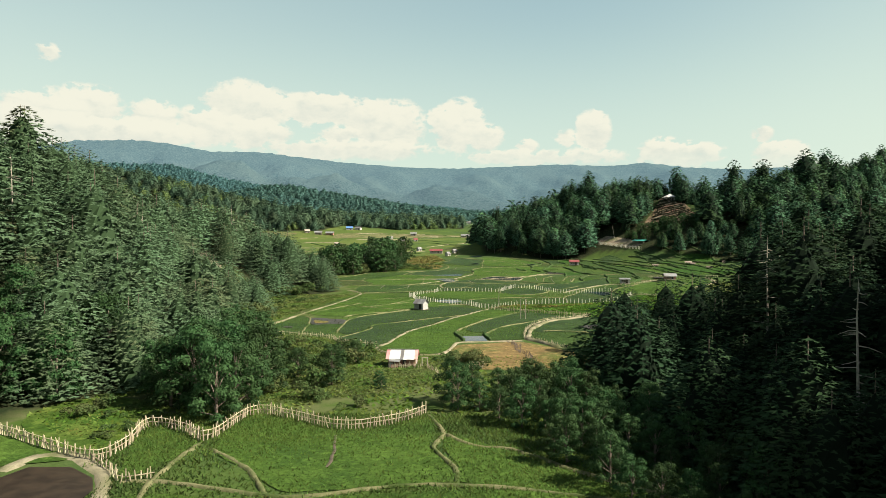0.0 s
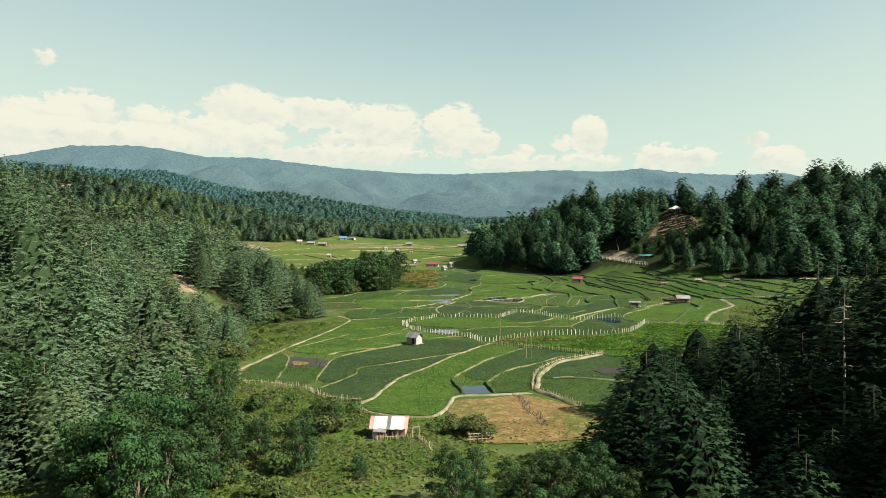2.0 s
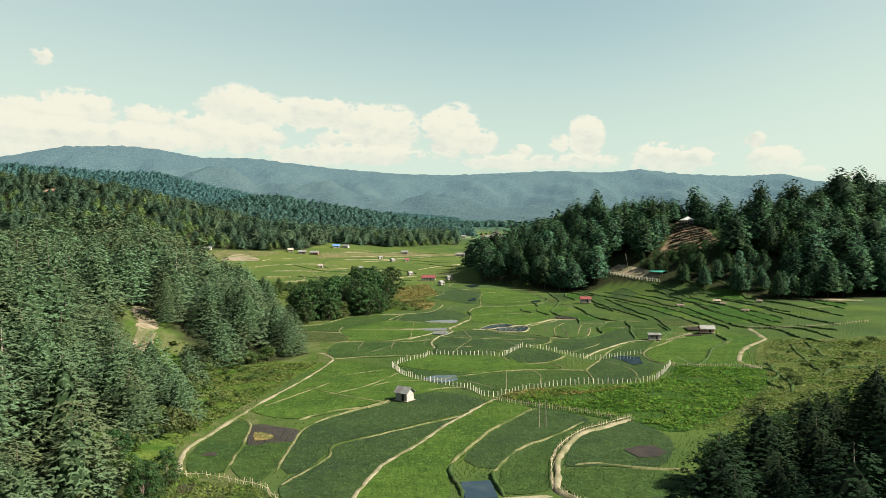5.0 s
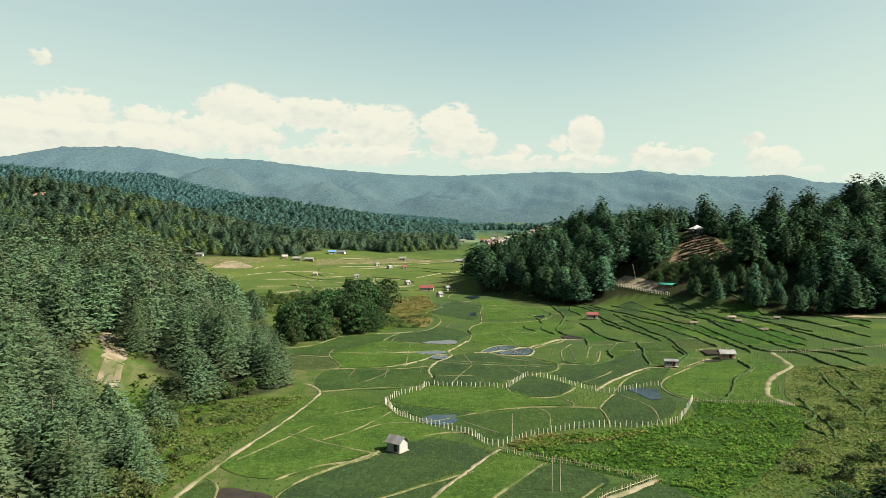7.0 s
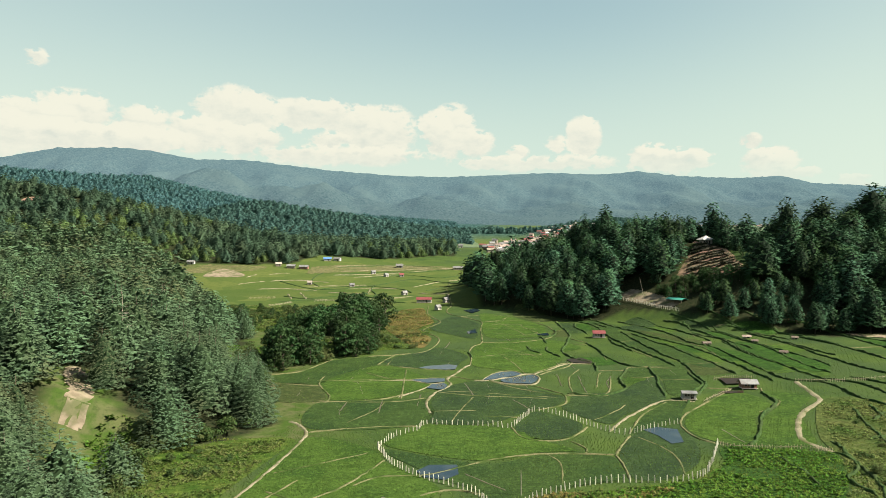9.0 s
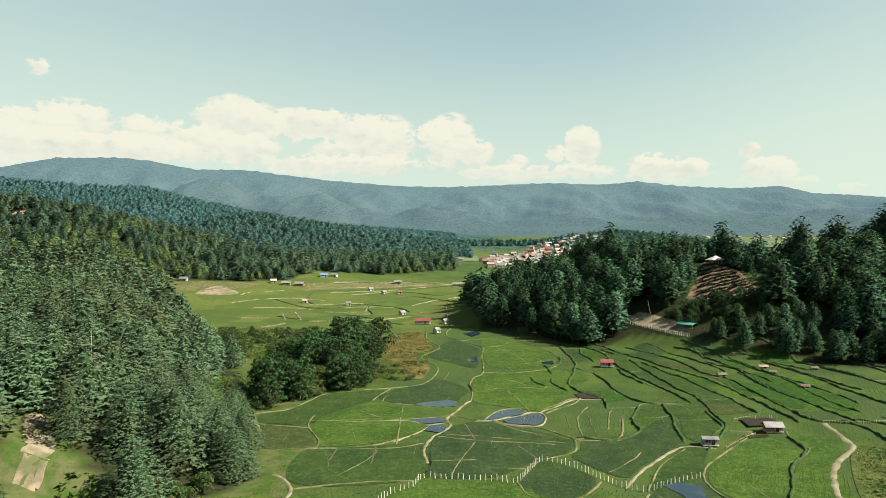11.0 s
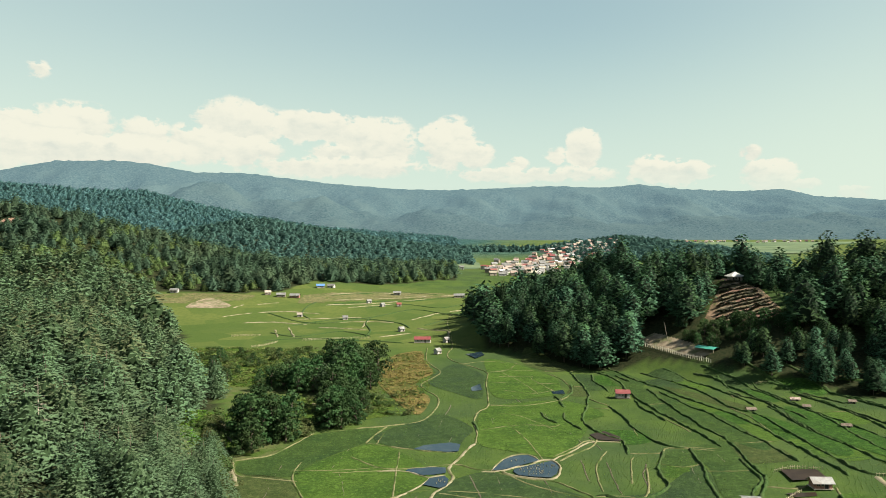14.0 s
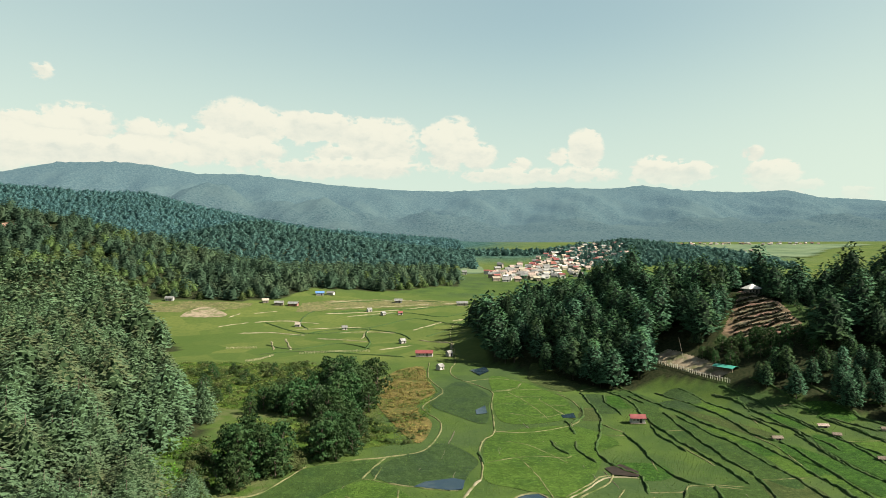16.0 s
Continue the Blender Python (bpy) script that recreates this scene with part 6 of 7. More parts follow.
def along_line(pts, gap):
    line = curve_through(pts, 0.25)
    seg = np.linalg.norm(np.diff(line, axis=0), axis=1)
    s = np.concatenate([[0], np.cumsum(seg)])
    at = np.arange(0, s[-1], gap)
    return np.column_stack([np.interp(at, s, line[:, 0]), np.interp(at, s, line[:, 1])])


def fence(name, label, pts, gap, height, thick, mat, lean=4.0, rails=(), part_name="stake", wobble=0.06, category="fence", spread_h=0.2):
    root = tagged(new(name), label, category)
    spots = along_line(pts, gap)
    x0, y0 = spots[0]
    root.location = (x0, y0, z_at(x0, y0))
    V, F = tube([(0, 0, -0.25), (0.01, 0, 0.5), (0, 0.01, 0.94), (0, 0, 1.0)], [thick * 0.55, thick * 0.5, thick * 0.42, thick * 0.12], 5)
    me = tri_mesh(part_name, V, F, mat)
    zs = land(*spots.T)
    for (x, y), z in zip(spots, zs):
        ob = part(part_name, me, root)
        h = height * rng.uniform(1 - spread_h, 1 + spread_h)
        ob.matrix_basis = pose(x + rng.normal(0, wobble) - x0, y + rng.normal(0, wobble) - y0, z - root.location.z, rng.normal(0, lean), rng.normal(0, lean), rng.uniform(0, 360)) @ Matrix.Diagonal((1, 1, h, 1))
    for f in rails:
        line = along_line(pts, 1.2)
        pts3 = [(x - x0, y - y0, z_at(x, y) - root.location.z + height * f + rng.normal(0, 0.03)) for x, y in line]
        part("rail", tri_mesh("rail", *tube(pts3, [thick * 0.38] * len(pts3), 5), mat), root)
    return root


fence("bamboo_fence", "weathered pale bamboo stake fence round a green rice field", [(-49, 77), (-44, 74), (-40, 71.5), (-34, 68), (-32.6, 72), (-33.4, 79.5), (-29, 78), (-25, 74.6), (-23, 85), (-18, 83), (-11, 78.5), (-5, 81.5), (-2, 85.5)], 0.42, 1.35, 0.12, BAMBOO, 7.0, (0.45, 0.8))
fence("bamboo_fence", "weathered pale bamboo stake fence beside a mud rim", [(-34, 68), (-30.5, 64.5), (-28.6, 62.2), (-26, 63.4)], 0.42, 1.1, 0.12, BAMBOO, 7.0, (0.5,))
fence("post_fence", "row of short white fence posts between rice fields", [(-11, 231), (-8, 222), (-3, 214), (3, 209), (8, 204), (12, 197), (20, 203), (27, 207), (33, 209), (40, 209), (45, 209), (51, 212), (56, 220), (62, 232)], 1.1, 1.35, 0.21, POST, 3.0, (), "post")
fence("post_fence", "winding row of short white fence posts", [(-11, 231), (-8, 239), (-3, 244), (-1, 249), (5, 248), (14, 247), (19, 246), (23, 254), (27, 260), (33, 255), (37, 248), (41, 242), (45, 240), (51, 244), (59, 248)], 1.2, 1.3, 0.20, POST, 3.0, (), "post")
fence("picket_fence", "pale bamboo picket fence below bright rice", [(62, 232), (64, 229), (70, 228), (78, 227), (83, 225)], 0.5, 1.0, 0.1, BAMBOO, 6.0, (0.6,))
fence("bamboo_fence", "leaning bamboo fence at the field corner", [(-12.5, 134), (-18, 136), (-21, 140), (-23, 143), (-27, 145), (-32, 147), (-36, 147)], 0.5, 1.0, 0.1, BAMBOO, 8.0, (0.55,))
fence("bamboo_fence", "old grey bamboo fence along a hedge bank", [(12.5, 194), (16, 191), (20, 188), (27, 184), (32, 180), (37, 176)], 0.5, 1.15, 0.1, BAMBOO, 9.0, (0.6,))
fence("bamboo_fence", "curving bamboo fence on a raised pond rim", [(37, 179), (31, 174), (26, 170), (21, 162), (18.2, 154), (17, 147), (16.4, 142)], 0.55, 1.0, 0.1, BAMBOO, 8.0, (0.5,))
fence("bamboo_fence", "low bamboo fence above the straw field", [(17, 142), (19, 138), (21, 134), (23, 130)], 0.5, 0.9, 0.1, BAMBOO, 8.0, (0.5,))
fence("brush_fence", "dark tangled brush fence across the straw field", [(13, 138), (14, 134), (13.6, 127), (15, 124), (15, 119)], 0.22, 0.7, 0.12, BARK, 34.0, (), "stick", 0.3)
fence("bamboo_fence", "bamboo fence along terraced plots", [(106, 285), (114, 283), (124, 283), (138, 286), (150, 290)], 0.7, 1.1, 0.1, BAMBOO, 6.0, (0.6,))
fence("bamboo_fence", "short bamboo fence beside a raised cabin", [(72, 266), (78, 272), (84, 277)], 0.6, 0.9, 0.1, BAMBOO, 6.0, (0.6,))
fence("bamboo_fence", "bamboo fence round a dark fish pond", [(84, 290), (90, 292), (96, 290)], 0.6, 1.0, 0.1, BAMBOO, 6.0, (0.6,))
fence("bamboo_fence", "pale bamboo fence between fields", [(-116.6, 533.7), (-107.6, 535.5), (-99.5, 535.2)], 0.8, 1.1, 0.12, BAMBOO, 6.0, (0.4, 0.8))
fence("bamboo_fence", "pale bamboo fence between fields", [(-94.2, 491.5), (-88.7, 497.8), (-84.2, 509.8)], 0.8, 1.1, 0.12, BAMBOO, 6.0, (0.4, 0.8))
fence("bamboo_fence", "long pale bamboo fence on a bund", [(-71.8, 514.9), (-51.3, 519.9), (-34.6, 521.2)], 0.8, 1.3, 0.12, BAMBOO, 6.0, (0.4, 0.8))
fence("post_fence", "row of pale posts below a bare yard", [(95, 431), (101, 420), (106, 410), (112, 400)], 1.1, 1.7, 0.22, POST, 3.0, (0.75,), "post")


# ---- buildings ----
def roof_slab(length, run, rise, thick, side, lift):
    """One sloping roof panel; side is -1 or 1."""
    L = length * 0.5
    pts = [(-L, 0, rise), (L, 0, rise), (L, side * run, 0), (-L, side * run, 0)]
    V = np.array(pts + [(x, y, z + thick) for x, y, z in pts], float) + (0, 0, lift)
    F = np.array([(0, 1, 2), (0, 2, 3), (4, 6, 5), (4, 7, 6), (0, 4, 5), (0, 5, 1), (1, 5, 6), (1, 6, 2), (2, 6, 7), (2, 7, 3), (3, 7, 4), (3, 4, 0)])
    return V, F


def gable_walls(w, d, h, rise):
    """Four walls with gables, 0.12 m thick."""
    a, b, t = w * 0.5, d * 0.5, 0.12
    parts = [box(w, t, h, 0, -b + t / 2), box(w, t, h, 0, b - t / 2)]
    for s in (-1, 1):
        x0, x1 = s * a, s * (a - t)
        V = np.array([(x, y, z) for x in (x0, x1) for y, z in ((-b, 0), (b, 0), (b, h), (0, h + rise), (-b, h))], float)
        F = [(0, 1, 2), (0, 2, 4), (4, 2, 3), (5, 7, 6), (5, 9, 7), (9, 8, 7)]
        F += [t_ for i in range(5) for t_ in ((i, (i + 1) % 5, (i + 1) % 5 + 5), (i, (i + 1) % 5 + 5, i + 5))]
        parts.append((V, np.array(F)))
    return merge(parts)


def house(name, label, x, y, w, d, h, rise, rot, wall_mat, roof_mat, category="house", stilts=0.0, windows=1, overhang=0.35, group="", door=True, roof_b=None):
    root = tagged(new(name), label, category, group)
    root.matrix_basis = pose(x, y, z_at(x, y) - 0.05, 0, 0, rot)
    wall = part("wall", tri_mesh("wall", *[gable_walls(w, d, h, rise)[0] + (0, 0, stilts), gable_walls(w, d, h, rise)[1]], wall_mat), root)
    slope = rise / (d * 0.5)
    for side in (-1, 1):
        run = d * 0.5 + overhang
        V, F = roof_slab(w + 2 * overhang, run, slope * run, 0.07, side, stilts + h - slope * overhang + 0.03)
        part("roof", tri_mesh("roof", V, F, roof_b if roof_b and side > 0 else roof_mat), root)
    if stilts:
        for a in (-1, 1):
            for b in (-1, 1):
                part("stilt", tri_mesh("stilt", *box(0.16, 0.16, stilts + 0.3, a * (w / 2 - 0.15), b * (d / 2 - 0.15), -0.25), PLANK_GREY), root)
        part("floor_deck", tri_mesh("floor_deck", *box(w + 0.5, d + 0.5, 0.1, 0, 0, stilts - 0.1), PLANK_GREY), root)
    if door:
        leaf = part("door", tri_mesh("door", *box(0.8, 0.06, min(1.8, h * 0.9), w * 0.18, -d / 2 - 0.02, stilts), OPENING), root, "doorway panel coloured as inside shade")
        if group != "town houses":
            bars = [box(0.09, 0.05, min(1.8, h * 0.9), w * 0.18 + a, -d / 2 - 0.045, stilts) for a in (-0.44, 0.44)] + [box(0.98, 0.05, 0.09, w * 0.18, -d / 2 - 0.045, stilts + min(1.8, h * 0.9))]
            part("door_frame", tri_mesh("door_frame", *merge(bars), PLANK_GREY), leaf, "weathered wooden door frame")
    for k in range(windows):
        ox = -w * 0.28 + k * w * 0.24
        hole = part("window", tri_mesh("window", *box(0.6, 0.06, 0.55, ox, -d / 2 - 0.02, stilts + h * 0.45), OPENING), root, "window panel coloured as inside shade")
        if group != "town houses":
            bars = [box(0.76, 0.05, 0.08, ox, -d / 2 - 0.045, stilts + h * 0.45 + z) for z in (-0.08, 0.55)] + [box(0.08, 0.05, 0.55, ox + a, -d / 2 - 0.045, stilts + h * 0.45) for a in (-0.34, 0, 0.34)]
            part("window_frame", tri_mesh("window_frame", *merge(bars), PLANK_GREY), hole, "weathered wooden window frame")
    return root


TIN_PINK = material("faded_red_tin", (0.34, 0.15, 0.13), (0.44, 0.24, 0.21), 0.8, 0.6, vary=0.1)
PALE_TIN = material("pale_tin", (0.36, 0.36, 0.33), (0.46, 0.46, 0.42), 0.8, 0.5)
RUST = material("rusty_tin", (0.16, 0.11, 0.09), (0.30, 0.24, 0.20), 1.2, 0.8)


def farmhouse():
    root = tagged(new("farmhouse"), "plank farmhouse with a patched red and grey tin roof", "house")
    root.matrix_basis = pose(-6.6, 115.9, z_at(-6.6, 115.9), 0, 0, -4)
    root.scale = (0.68, 0.70, 0.72)
    w, d, h, rise = 6.6, 4.4, 2.0, 1.5
    # wall boards
    for side, count in ((-1, 22), (1, 22)):
        me = tri_mesh("plank", *box(w / count - 0.015, 0.05, h, 0, 0, 0), PLANK)
        for k in range(count):
            ob = part("plank", me, root)
            ob.matrix_basis = pose(-w / 2 + (k + 0.5) * w / count, side * (d / 2 - 0.03), 0, rng.normal(0, 0.6), rng.normal(0, 0.5), 0)
    V, F = gable_walls(w - 0.1, d - 0.14, h - 0.02, rise - 0.05)
    part("wall", tri_mesh("wall", V, F, PLANK_GREY), root, "grey inner wall boards and gables")
    slope, over = rise / (d / 2), 0.45
    run = d / 2 + over
    tints = [TIN_PINK, PALE_TIN, PALE_TIN, PALE_TIN, TIN, PALE_TIN, PALE_TIN, PALE_TIN, TIN_PINK]
    wide = (w + 1.0) / len(tints)
    for side in (-1, 1):
        for k, m in enumerate(tints):
            length = run * (1.0 if side > 0 else rng.uniform(0.97, 1.05))
            V, F = roof_slab(wide + 0.06, length, slope * length, 0.04, side, 0)
            ob = part("roof_sheet", tri_mesh("roof_sheet", V, F, m), root, "faded red tin sheet" if m is TIN_PINK else "")
            ob.matrix_basis = pose(-(w + 1.0) / 2 + (k + 0.5) * wide, 0, h + rise - slope * length + 0.05 + 0.006 * (k % 2), 0, 0, 0)
    part("ridge_cap", tri_mesh("ridge_cap", *box(w + 1.1, 0.35, 0.06, 0, 0, h + rise + 0.06), TIN), root)
    # lean-to porch
    V, F = roof_slab(2.6, 1.3, 0.45, 0.05, -1, 0)
    porch = part("porch_roof", tri_mesh("porch_roof", V, F, TIN), root, "crooked tin porch roof")
    porch.matrix_basis = pose(-1.6, -d / 2 - 0.1, 1.35, 0, 3, 0)
    for x in (-2.8, -1.6, -0.4, 0.9, 2.0):
        part("porch_post", tri_mesh("porch_post", *box(0.11, 0.11, 1.6, x, -d / 2 - 1.25, -0.1), BAMBOO), root)
    part("porch_panel", tri_mesh("porch_panel", *box(1.7, 0.06, 0.75, -1.6, -d / 2 - 1.2, 0), TIN_PINK), root, "low reddish board panel")
    part("porch_panel", tri_mesh("porch_panel", *box(1.0, 0.06, 1.1, -2.6, -d / 2 - 0.6, 0), WHITEWASH), root, "pale board panel")
    part("door", tri_mesh("door", *box(0.85, 0.06, 1.7, 0.6, -d / 2 - 0.06, 0), OPENING), root, "doorway panel coloured as inside shade")
    part("window", tri_mesh("window", *box(1.1, 0.06, 0.6, -1.6, -d / 2 - 0.06, 1.0), OPENING), root, "window panel coloured as inside shade")
    fence("yard_fence", "rough pale stake fence in front of the farmhouse", [(-8.2, 113.4), (-5.8, 113.3), (-3.6, 113.6)], 0.3, 0.7, 0.09, BAMBOO, 5.0, (0.6,))
    gate = tagged(new("gate_frame"), "bare wooden gate frame beside the farmhouse", "gate")
    gate.matrix_basis = pose(-3.0, 113.9, 0, 0, 0, 20)
    for s in (-1, 1):
        part("gate_post", tri_mesh("gate_post", *box(0.11, 0.11, 1.7, s * 0.45, 0, -0.2), PLANK_GREY), gate)
    part("lintel", tri_mesh("lintel", *box(1.1, 0.11, 0.1, 0, 0, 1.5), PLANK_GREY), gate)
    fence("bamboo_fence", "low bamboo fence running down from the gate", [(-2.6, 113.4), (-1.6, 111), (-0.8, 108.6)], 0.3, 0.7, 0.08, BAMBOO, 10.0)
    rack = tagged(new("bamboo_rack"), "bamboo drying rack of crossed poles", "rack")
    rack.matrix_basis = pose(5.5, 112.2, 0.1, 0, 0, 12)
    for k in range(6):
        part("pole", tri_mesh("pole", *box(0.07, 0.07, 1.3, -1.4 + k * 0.55, 0, -0.2), BAMBOO), rack)
    for k in range(3):
        part("crossbar", tri_mesh("crossbar", *box(3.2, 0.07, 0.07, 0, 0.02, 0.3 + 0.35 * k), BAMBOO), rack)


farmhouse()
house("field_hut", "small white field hut with a pale gable roof", -6.0, 194.0, 3.0, 2.3, 1.7, 0.9, -38, WHITEWASH, TIN, "hut", 0.35, 0)
house("field_hut", "open-sided field hut on stilts above the rice", 69.2, 269.5, 3.4, 2.6, 1.5, 0.35, -8, WHITEWASH, TIN, "hut", 0.5, 3)
house("field_hut", "low plank hut with a wide pale tin roof", 89.2, 278.6, 4.0, 2.7, 1.4, 0.8, -3, PLANK, TIN, "hut", 0.5, 2, 0.5)
house("field_hut", "red and white field hut with a rusty roof", 68.6, 370.5, 4.6, 3.0, 1.7, 0.9, -6, WHITEWASH, TIN_RED, "hut", 0.4, 2)
house("long_hut", "long field hut with red and white tin roofing", -4.8, 505.0, 8.6, 3.4, 1.8, 1.2, -4, WHITEWASH, TIN_RED, "hut", 0.4, 4, roof_b=TIN)
house("field_hut", "small white hut beside a bund", 3.2, 467.5, 2.8, 2.4, 1.5, 1.1, 48, WHITEWASH, TIN, "hut", 0.5, 0)
house("field_hut", "small white hut by the stream", 8.2, 504.5, 2.8, 2.4, 1.6, 1.1, 40, WHITEWASH, TIN, "hut", 0.5, 0)
for x, y, m, r in ((-49.9, 680, TIN, 30), (-38.3, 667, TIN, 50), (-25.7, 670, TIN_RED, 10), (-18.5, 552, TIN, 40), (-92.6, 617, PLANK_GREY, 0), (28, 640, TIN, 20), (-60, 610, TIN, 15)):
    house("field_hut", "small pale hut among open rice fields", x, y, 3.2, 2.6, 1.6, 1.1, r, WHITEWASH, m, "hut", 0.3, 0, group="huts among the rice fields")
for x, y, m, w in ((122.3, 325, BARK, 3.0), (104, 347, BARK, 3.6), (124, 358, RUST, 3.6), (122.7, 348, BARK, 2.6), (140, 352, BARK, 2.6)):
    house("garden_shed", "low weathered shed on the terraced plots", x, y, w * 0.75, 1.5, 0.8, 0.4, rng.uniform(-20, 20), BUFF, m, "shed", 0, 1, group="terrace sheds")


def hill_house(x, y):
    root = tagged(new("hill_house"), "pale house with a broad whitish hipped roof on the hilltop", "house")
    root.matrix_basis = pose(x, y, z_at(x, y) - 0.1, 0, 0, 6)
    root.scale = (0.82, 0.82, 0.9)
    part("wall", tri_mesh("wall", *box(6.6, 5.4, 2.5), WHITEWASH), root)
    part("roof", tri_mesh("roof", *box(9.6, 8.4, 1.9, 0, 0, 2.5, 0.22), PALE_TIN), root, "whitish sheet-metal hipped roof")
    part("roof_cap", tri_mesh("roof_cap", *box(2.4, 2.1, 0.5, 0, 0, 4.4, 0.3), PALE_TIN), root)
    for a in (-1, 0, 1):
        part("veranda_post", tri_mesh("veranda_post", *box(0.16, 0.16, 2.5, a * 4.2, -3.7, 0), PLANK_GREY), root)
    part("door", tri_mesh("door", *box(0.9, 0.06, 2.0, 1.4, -2.72, 0), OPENING), root, "doorway panel coloured as inside shade")
    for a in (-2.2, -0.5):
        part("window", tri_mesh("window", *box(0.9, 0.06, 0.9, a, -2.72, 1.0), OPENING), root, "window panel coloured as inside shade")


hill_house(147, 460)
# settlement below the western woods
for x, y, w, m, wm, r in ((-96.5, 733, 9, TIN_BLUE, WHITEWASH, 10), (-88, 738, 8, TIN, WHITEWASH, -15), (-120, 684, 9, TIN, BUFF, 5), (-109, 684, 10, TIN, PLANK, -5), (-132, 690, 6, PLANK_GREY, BUFF, 20), (-205, 686, 8, TIN, WHITEWASH, 0),
                          (-143, 489, 4.5, TIN, WHITEWASH, 35), (23, 722, 12, TIN, BUFF, 3), (-30, 726, 8, TIN, WHITEWASH, 0), (-140, 900, 10, TIN, WHITEWASH, 10), (-168, 880, 9, TIN, BUFF, 10)):
    house("village_house", "single-storey village house with a tin roof", x, y, w * 0.72, 4.2, 2.1, 1.3, r, wm, m, "house", 0, 3, 0.5, "village houses")


def town():
    """Many small houses on the far valley floor."""
    walls = [WHITEWASH, BUFF, BUFF, WHITEWASH]
    roofs = [TIN, RUST, TIN, TIN_RED, TIN, BUFF, PALE_TIN, RUST]
    masters = []
    for k in range(8):
        w, d, h = rng.uniform(5, 8), rng.uniform(4.2, 5.4), rng.choice([2.6, 3.4, 4.8])
        m = house("town_house", "town house with painted walls and a tin roof", 0, 0, w, d, h, rng.uniform(1.2, 2.4), 0, walls[k % 4], roofs[k], "house", 0, 3, 0.5, "town houses")
        masters.append(m)
    spots = []
    tries = 0
    while len(spots) < 230 and tries < 6000:
        tries += 1
        f = rng.random() ** 1.2
        x = 60 + 210 * f + rng.normal(0, 22)
        y = 930 + 400 * f + rng.normal(0, 40)
        if y < 905 or x < 64 or any(abs(x - a) < 7 and abs(y - b) < 11 for a, b in spots):
            continue
        spots.append((x, y))
    for k in range(46):
        spots.append((640 + k * 11 + rng.normal(0, 10), 2260 + rng.normal(0, 40)))
    spots += [(36, 1000), (506, 1306), (735, 1778), (560, 1420), (620, 1550), (700, 2040)]
    for n, (x, y) in enumerate(spots):
        m = pose(x, y, z_at(x, y) - 0.1, 0, 0, rng.uniform(-40, 40))
        if n < 8:
            masters[n].matrix_basis = m
        else:
            copy_thing(masters[int(rng.integers(0, 8))], m)


town()


# ---- the terraced clearing, yard and bare ground ----
def slope_steps():
    """Rough earth steps cut into the hill below the house."""
    for k in range(13):
        f = k / 12
        y = 455 - 34 * f
        x0, x1 = 139 - 17 * f, 150 - 1 * f
        line = [(x0 + (x1 - x0) * q, y + 2.0 - 4.8 * q + rng.normal(0, 0.5)) for q in (0, 0.2, 0.4, 0.6, 0.8, 1.0)]
        bund(line, 0.75, 0.4, SAND if k % 3 else SOIL, "bare earth step cut into the slope", "terrace_step", wave=0.4, rough=0.6)
        low = [(a - 0.5, b - 1.4 + rng.normal(0, 0.3)) for a, b in line]
        bund(low, 0.7, 0.5, BRUSH, "row of dark cut brush along an earth step", "terrace_step", wave=0.4, rough=0.7)
        at = along_line(low, 0.55) + rng.normal(0, 0.25, (len(along_line(low, 0.55)), 2))
        clumps("brush_row", "row of dark cut brush heaped along an earth step", at[:, 0], at[:, 1], 1.0, 2.0, BRUSH, np.random.default_rng(60 + k), "brush")


BRUSH = material("cut_brush", (0.022, 0.026, 0.012), (0.055, 0.055, 0.028), 0.8, 0.95, 0.3, 1.5)


def bare_patch(label, pts, mat, lift=0.12):
    xs, ys = [p[0] for p in pts], [p[1] for p in pts]
    ring = curve_through(pts, 2.0, True)
    step = max(0.8, (max(xs) - min(xs)) / 40)
    gx, gy = np.arange(min(xs), max(xs) + step, step), np.arange(min(ys), max(ys) + step, step)
    X, Y = np.meshgrid(gx, gy)
    keep = in_poly(X, Y, [tuple(p) for p in ring])
    idx = np.arange(X.size).reshape(X.shape)
    F = [(idx[j, i], idx[j, i + 1], idx[j + 1, i + 1], idx[j + 1, i]) for j in range(len(gy) - 1) for i in range(len(gx) - 1) if keep[j, i] or keep[j + 1, i + 1]]
    V = np.stack([X.ravel() + rng.normal(0, step * 0.12, X.size), Y.ravel() + rng.normal(0, step * 0.12, X.size), land(X, Y).ravel() + lift + rng.normal(0, 0.03, X.size)], -1)
    return tagged(new("bare_earth", tri_mesh("bare_earth", V, F, mat, True)), label, "ground", kind="structure")


SLOPE = material("cleared_slope", (0.12, 0.085, 0.055), (0.22, 0.150, 0.100), 0.4, 0.95, 0.3, 1.5, c3=(0.07, 0.060, 0.032), scale3=0.12, spec=0.04)
bare_patch("cleared brown hillside cut into rough steps", [(122, 430), (132, 420), (147, 416), (150, 430), (150, 450), (142, 457), (131, 446)], SLOPE, 0.1)
slope_steps()
# field green paled and blued in its colour to imitate haze
FAR_FIELD = material("haze_paled_fields", (0.070, 0.100, 0.052), (0.110, 0.140, 0.082), 0.02, 0.95, spec=0.03, c3=(0.056, 0.088, 0.050), scale3=0.008)
bare_patch("plain of rice fields in a haze-paled green", [(420, 1330), (620, 1360), (980, 1900), (1280, 2250), (640, 2240), (480, 1700)], FAR_FIELD, 1.2)
bare_patch("field before the town in a haze-paled green", [(-30, 1040), (40, 1030), (66, 1090), (60, 1180), (-20, 1190)], FAR_FIELD, 0.5)
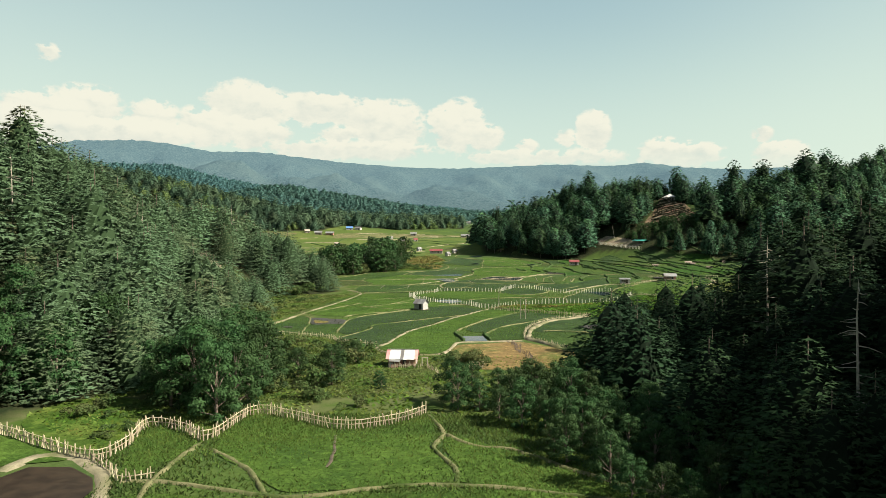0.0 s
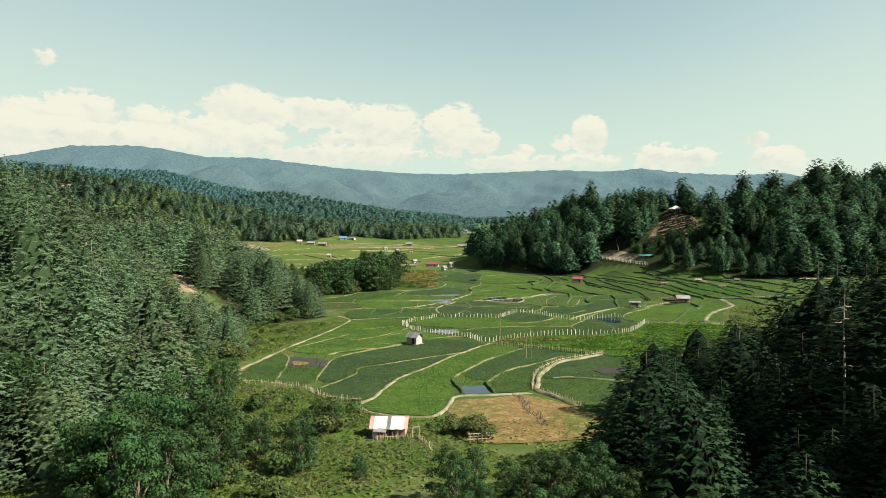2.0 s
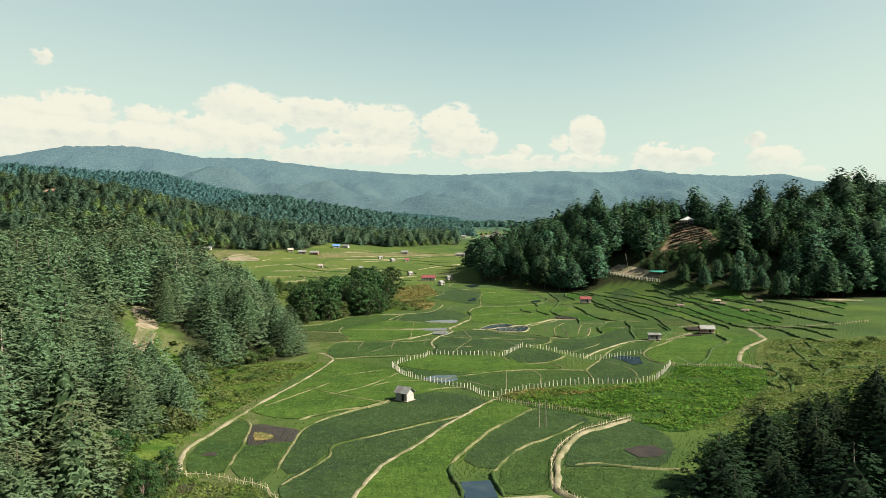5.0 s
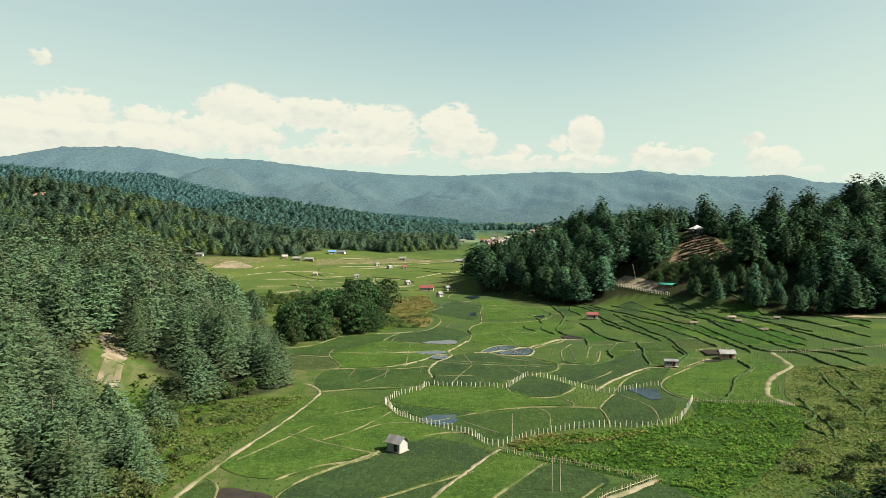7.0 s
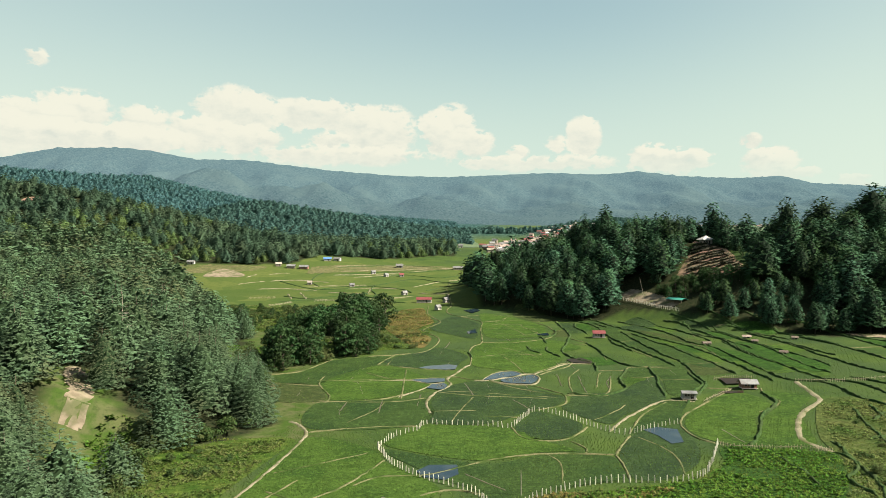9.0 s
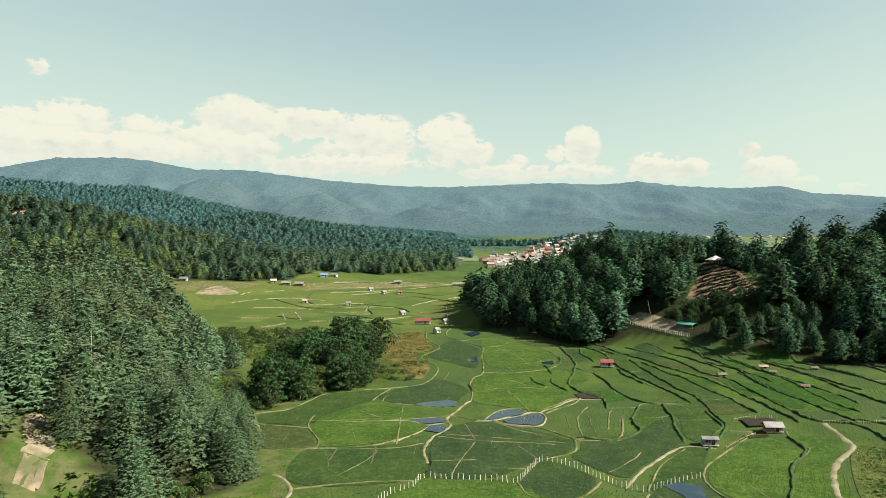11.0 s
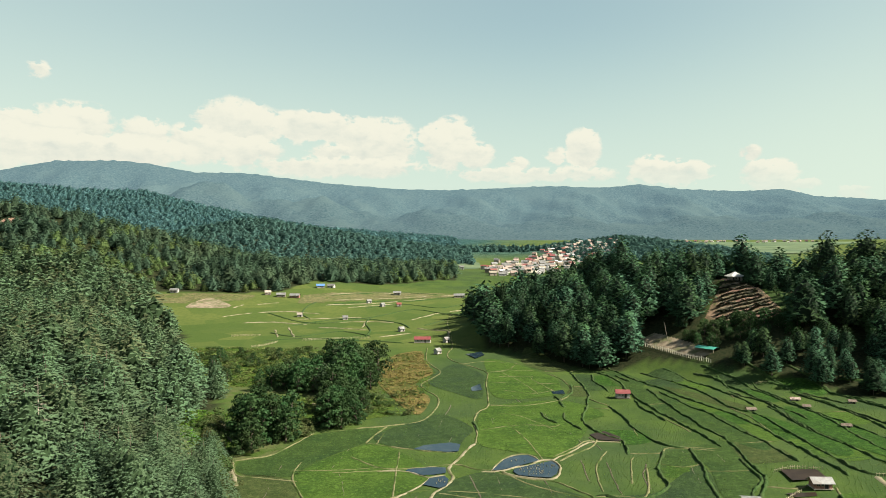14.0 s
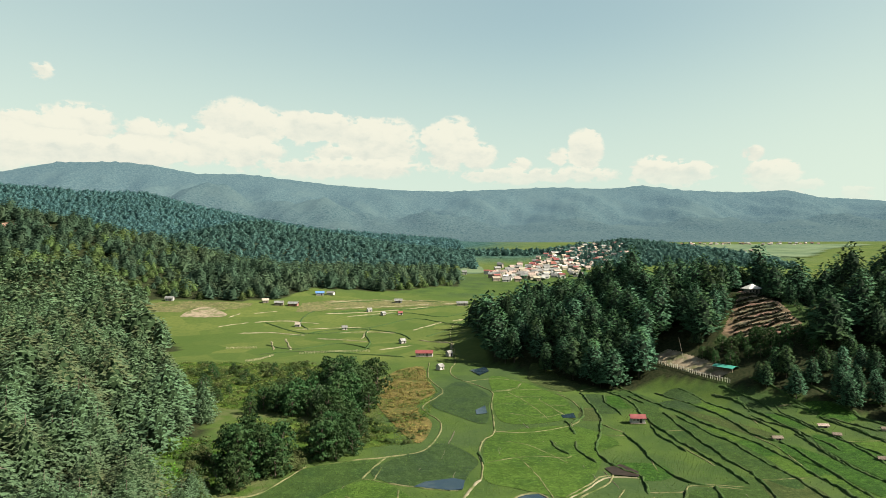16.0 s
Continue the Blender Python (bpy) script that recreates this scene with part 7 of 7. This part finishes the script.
bare_patch("bare pale earth yard at the foot of the hill", [(95, 438), (97, 430), (104, 417), (111, 406), (116, 408), (108, 424), (101, 438)], SAND, 0.15)
bare_patch("bare orange earth among scrub trees", [(-41, 366), (-37, 368), (-34.5, 364), (-38, 361)], SAND)
bare_patch("pale sandy track winding through the pine wood", [(-86, 252), (-80, 247), (-76, 240.5), (-74.5, 233), (-77.5, 231), (-79.5, 239), (-84, 246)], SAND)
bare_patch("pale bare ground below the settlement", [(-180, 640), (-168, 636), (-149, 641), (-156, 655), (-173, 668)], SAND)
bare_patch("dry fallow ground below the settlement", [(-235, 665), (-190, 650), (-150, 664), (-140, 684), (-200, 682)], RICE["stubble"], 0.06)
bare_patch("dry harvested strips below the settlement", [(-104, 664), (-40, 700), (14, 722), (26, 742), (-30, 742), (-96, 704)], RICE["stubble"], 0.1)
bare_patch("reddish landslip scar on the wooded hill", [(-450, 862), (-434, 860), (-430, 868), (-440, 874), (-451, 871)], SOIL, 0.5)
bare_patch("reddish landslip scar on the wooded hill", [(-403, 857), (-395, 856), (-392, 863), (-400, 865)], SOIL, 0.5)
bare_patch("pale landslip scar on the wooded hill", [(-382, 859), (-373, 858), (-371, 864), (-380, 866)], SAND, 0.5)
bare_patch("pale dirt bank beside the eastern terraces", [(162, 356), (168, 351), (178, 344), (181, 347), (172, 355), (165, 360)], SAND, 0.2)
sheet("pond", [(85, 283), (94, 284), (95, 291), (86, 291)], 0.13, MUDDY, "dark muddy fish pond beside a raised cabin", True, "water")
sheet("pond", [(80, 276), (87, 276.5), (86, 274), (81, 273.5)], 0.1, MUDDY, "dark muddy pool below a raised cabin", True, "water")

net = tagged(new("shade_net"), "green shade netting over a garden bed", "netting")
net.matrix_basis = pose(114, 409, z_at(114, 409), 0, 0, -55)
part("cloth", tri_mesh("cloth", *roof_slab(9, 2.6, 0.8, 0.03, 1, 1.2), NET), net)
part("cloth", tri_mesh("cloth", *roof_slab(9, 2.6, 0.8, 0.03, -1, 1.2), NET), net)
for sx in (-4.3, 0, 4.3):
    for sy in (-2.4, 2.4):
        part("pole", tri_mesh("pole", *box(0.1, 0.1, 1.5, sx, sy, -0.2), BAMBOO), net)


def pole(x, y, h, label, tilt=0.0, r=0.09):
    ob = new("pole", tri_mesh("pole", *tube([(0, 0, -0.4), (0, 0, h * 0.5), (0, 0, h)], [r, r * 0.8, r * 0.55], 6), BARK_PALE))
    ob.matrix_basis = pose(x, y, z_at(x, y), 0, tilt, 0)
    return tagged(ob, label, "pole")


pole(16, 203, 4.5, "thin bare pole standing in the rice")
pole(19, 173.4, 5.0, "thin bare pole standing in the rice")
pole(20.2, 173.4, 5.0, "thin bare pole standing in the rice")
pole(104, 428, 9.0, "leaning pale pole beside the yard", -12)


def dead_pine(x, y, h, seed):
    r = np.random.default_rng(seed)
    root = tagged(new("dead_pine"), "bare pale pine trunk with broken grey branches", "tree")
    root.location = (x, y, z_at(x, y))
    part("trunk", tri_mesh("trunk", *tube([(0, 0, -0.4), (0.1, 0, h * 0.4), (-0.05, 0.1, h * 0.8), (0, 0, h)], [0.17, 0.14, 0.08, 0.02], 7), BARK_PALE, True), root)
    for k in range(22):
        z = h * r.uniform(0.35, 0.97)
        a, q = r.uniform(0, 6.28), (h - z) * 0.22 + 0.6
        part("branch", tri_mesh("branch", *tube([(0, 0, z), (math.cos(a) * q * 0.5, math.sin(a) * q * 0.5, z - 0.1), (math.cos(a) * q, math.sin(a) * q, z - r.uniform(0.0, 0.5))], [0.05, 0.035, 0.012], 4), BARK_PALE), root)


for k, (x, y, h) in enumerate(((37, 63, 17), (57, 120, 16), (-63.5, 150, 17), (-65.5, 152, 16), (-61, 148, 15), (-74, 122, 17), (44, 96, 20), (-78, 262, 20))):
    dead_pine(x, y, h, k)
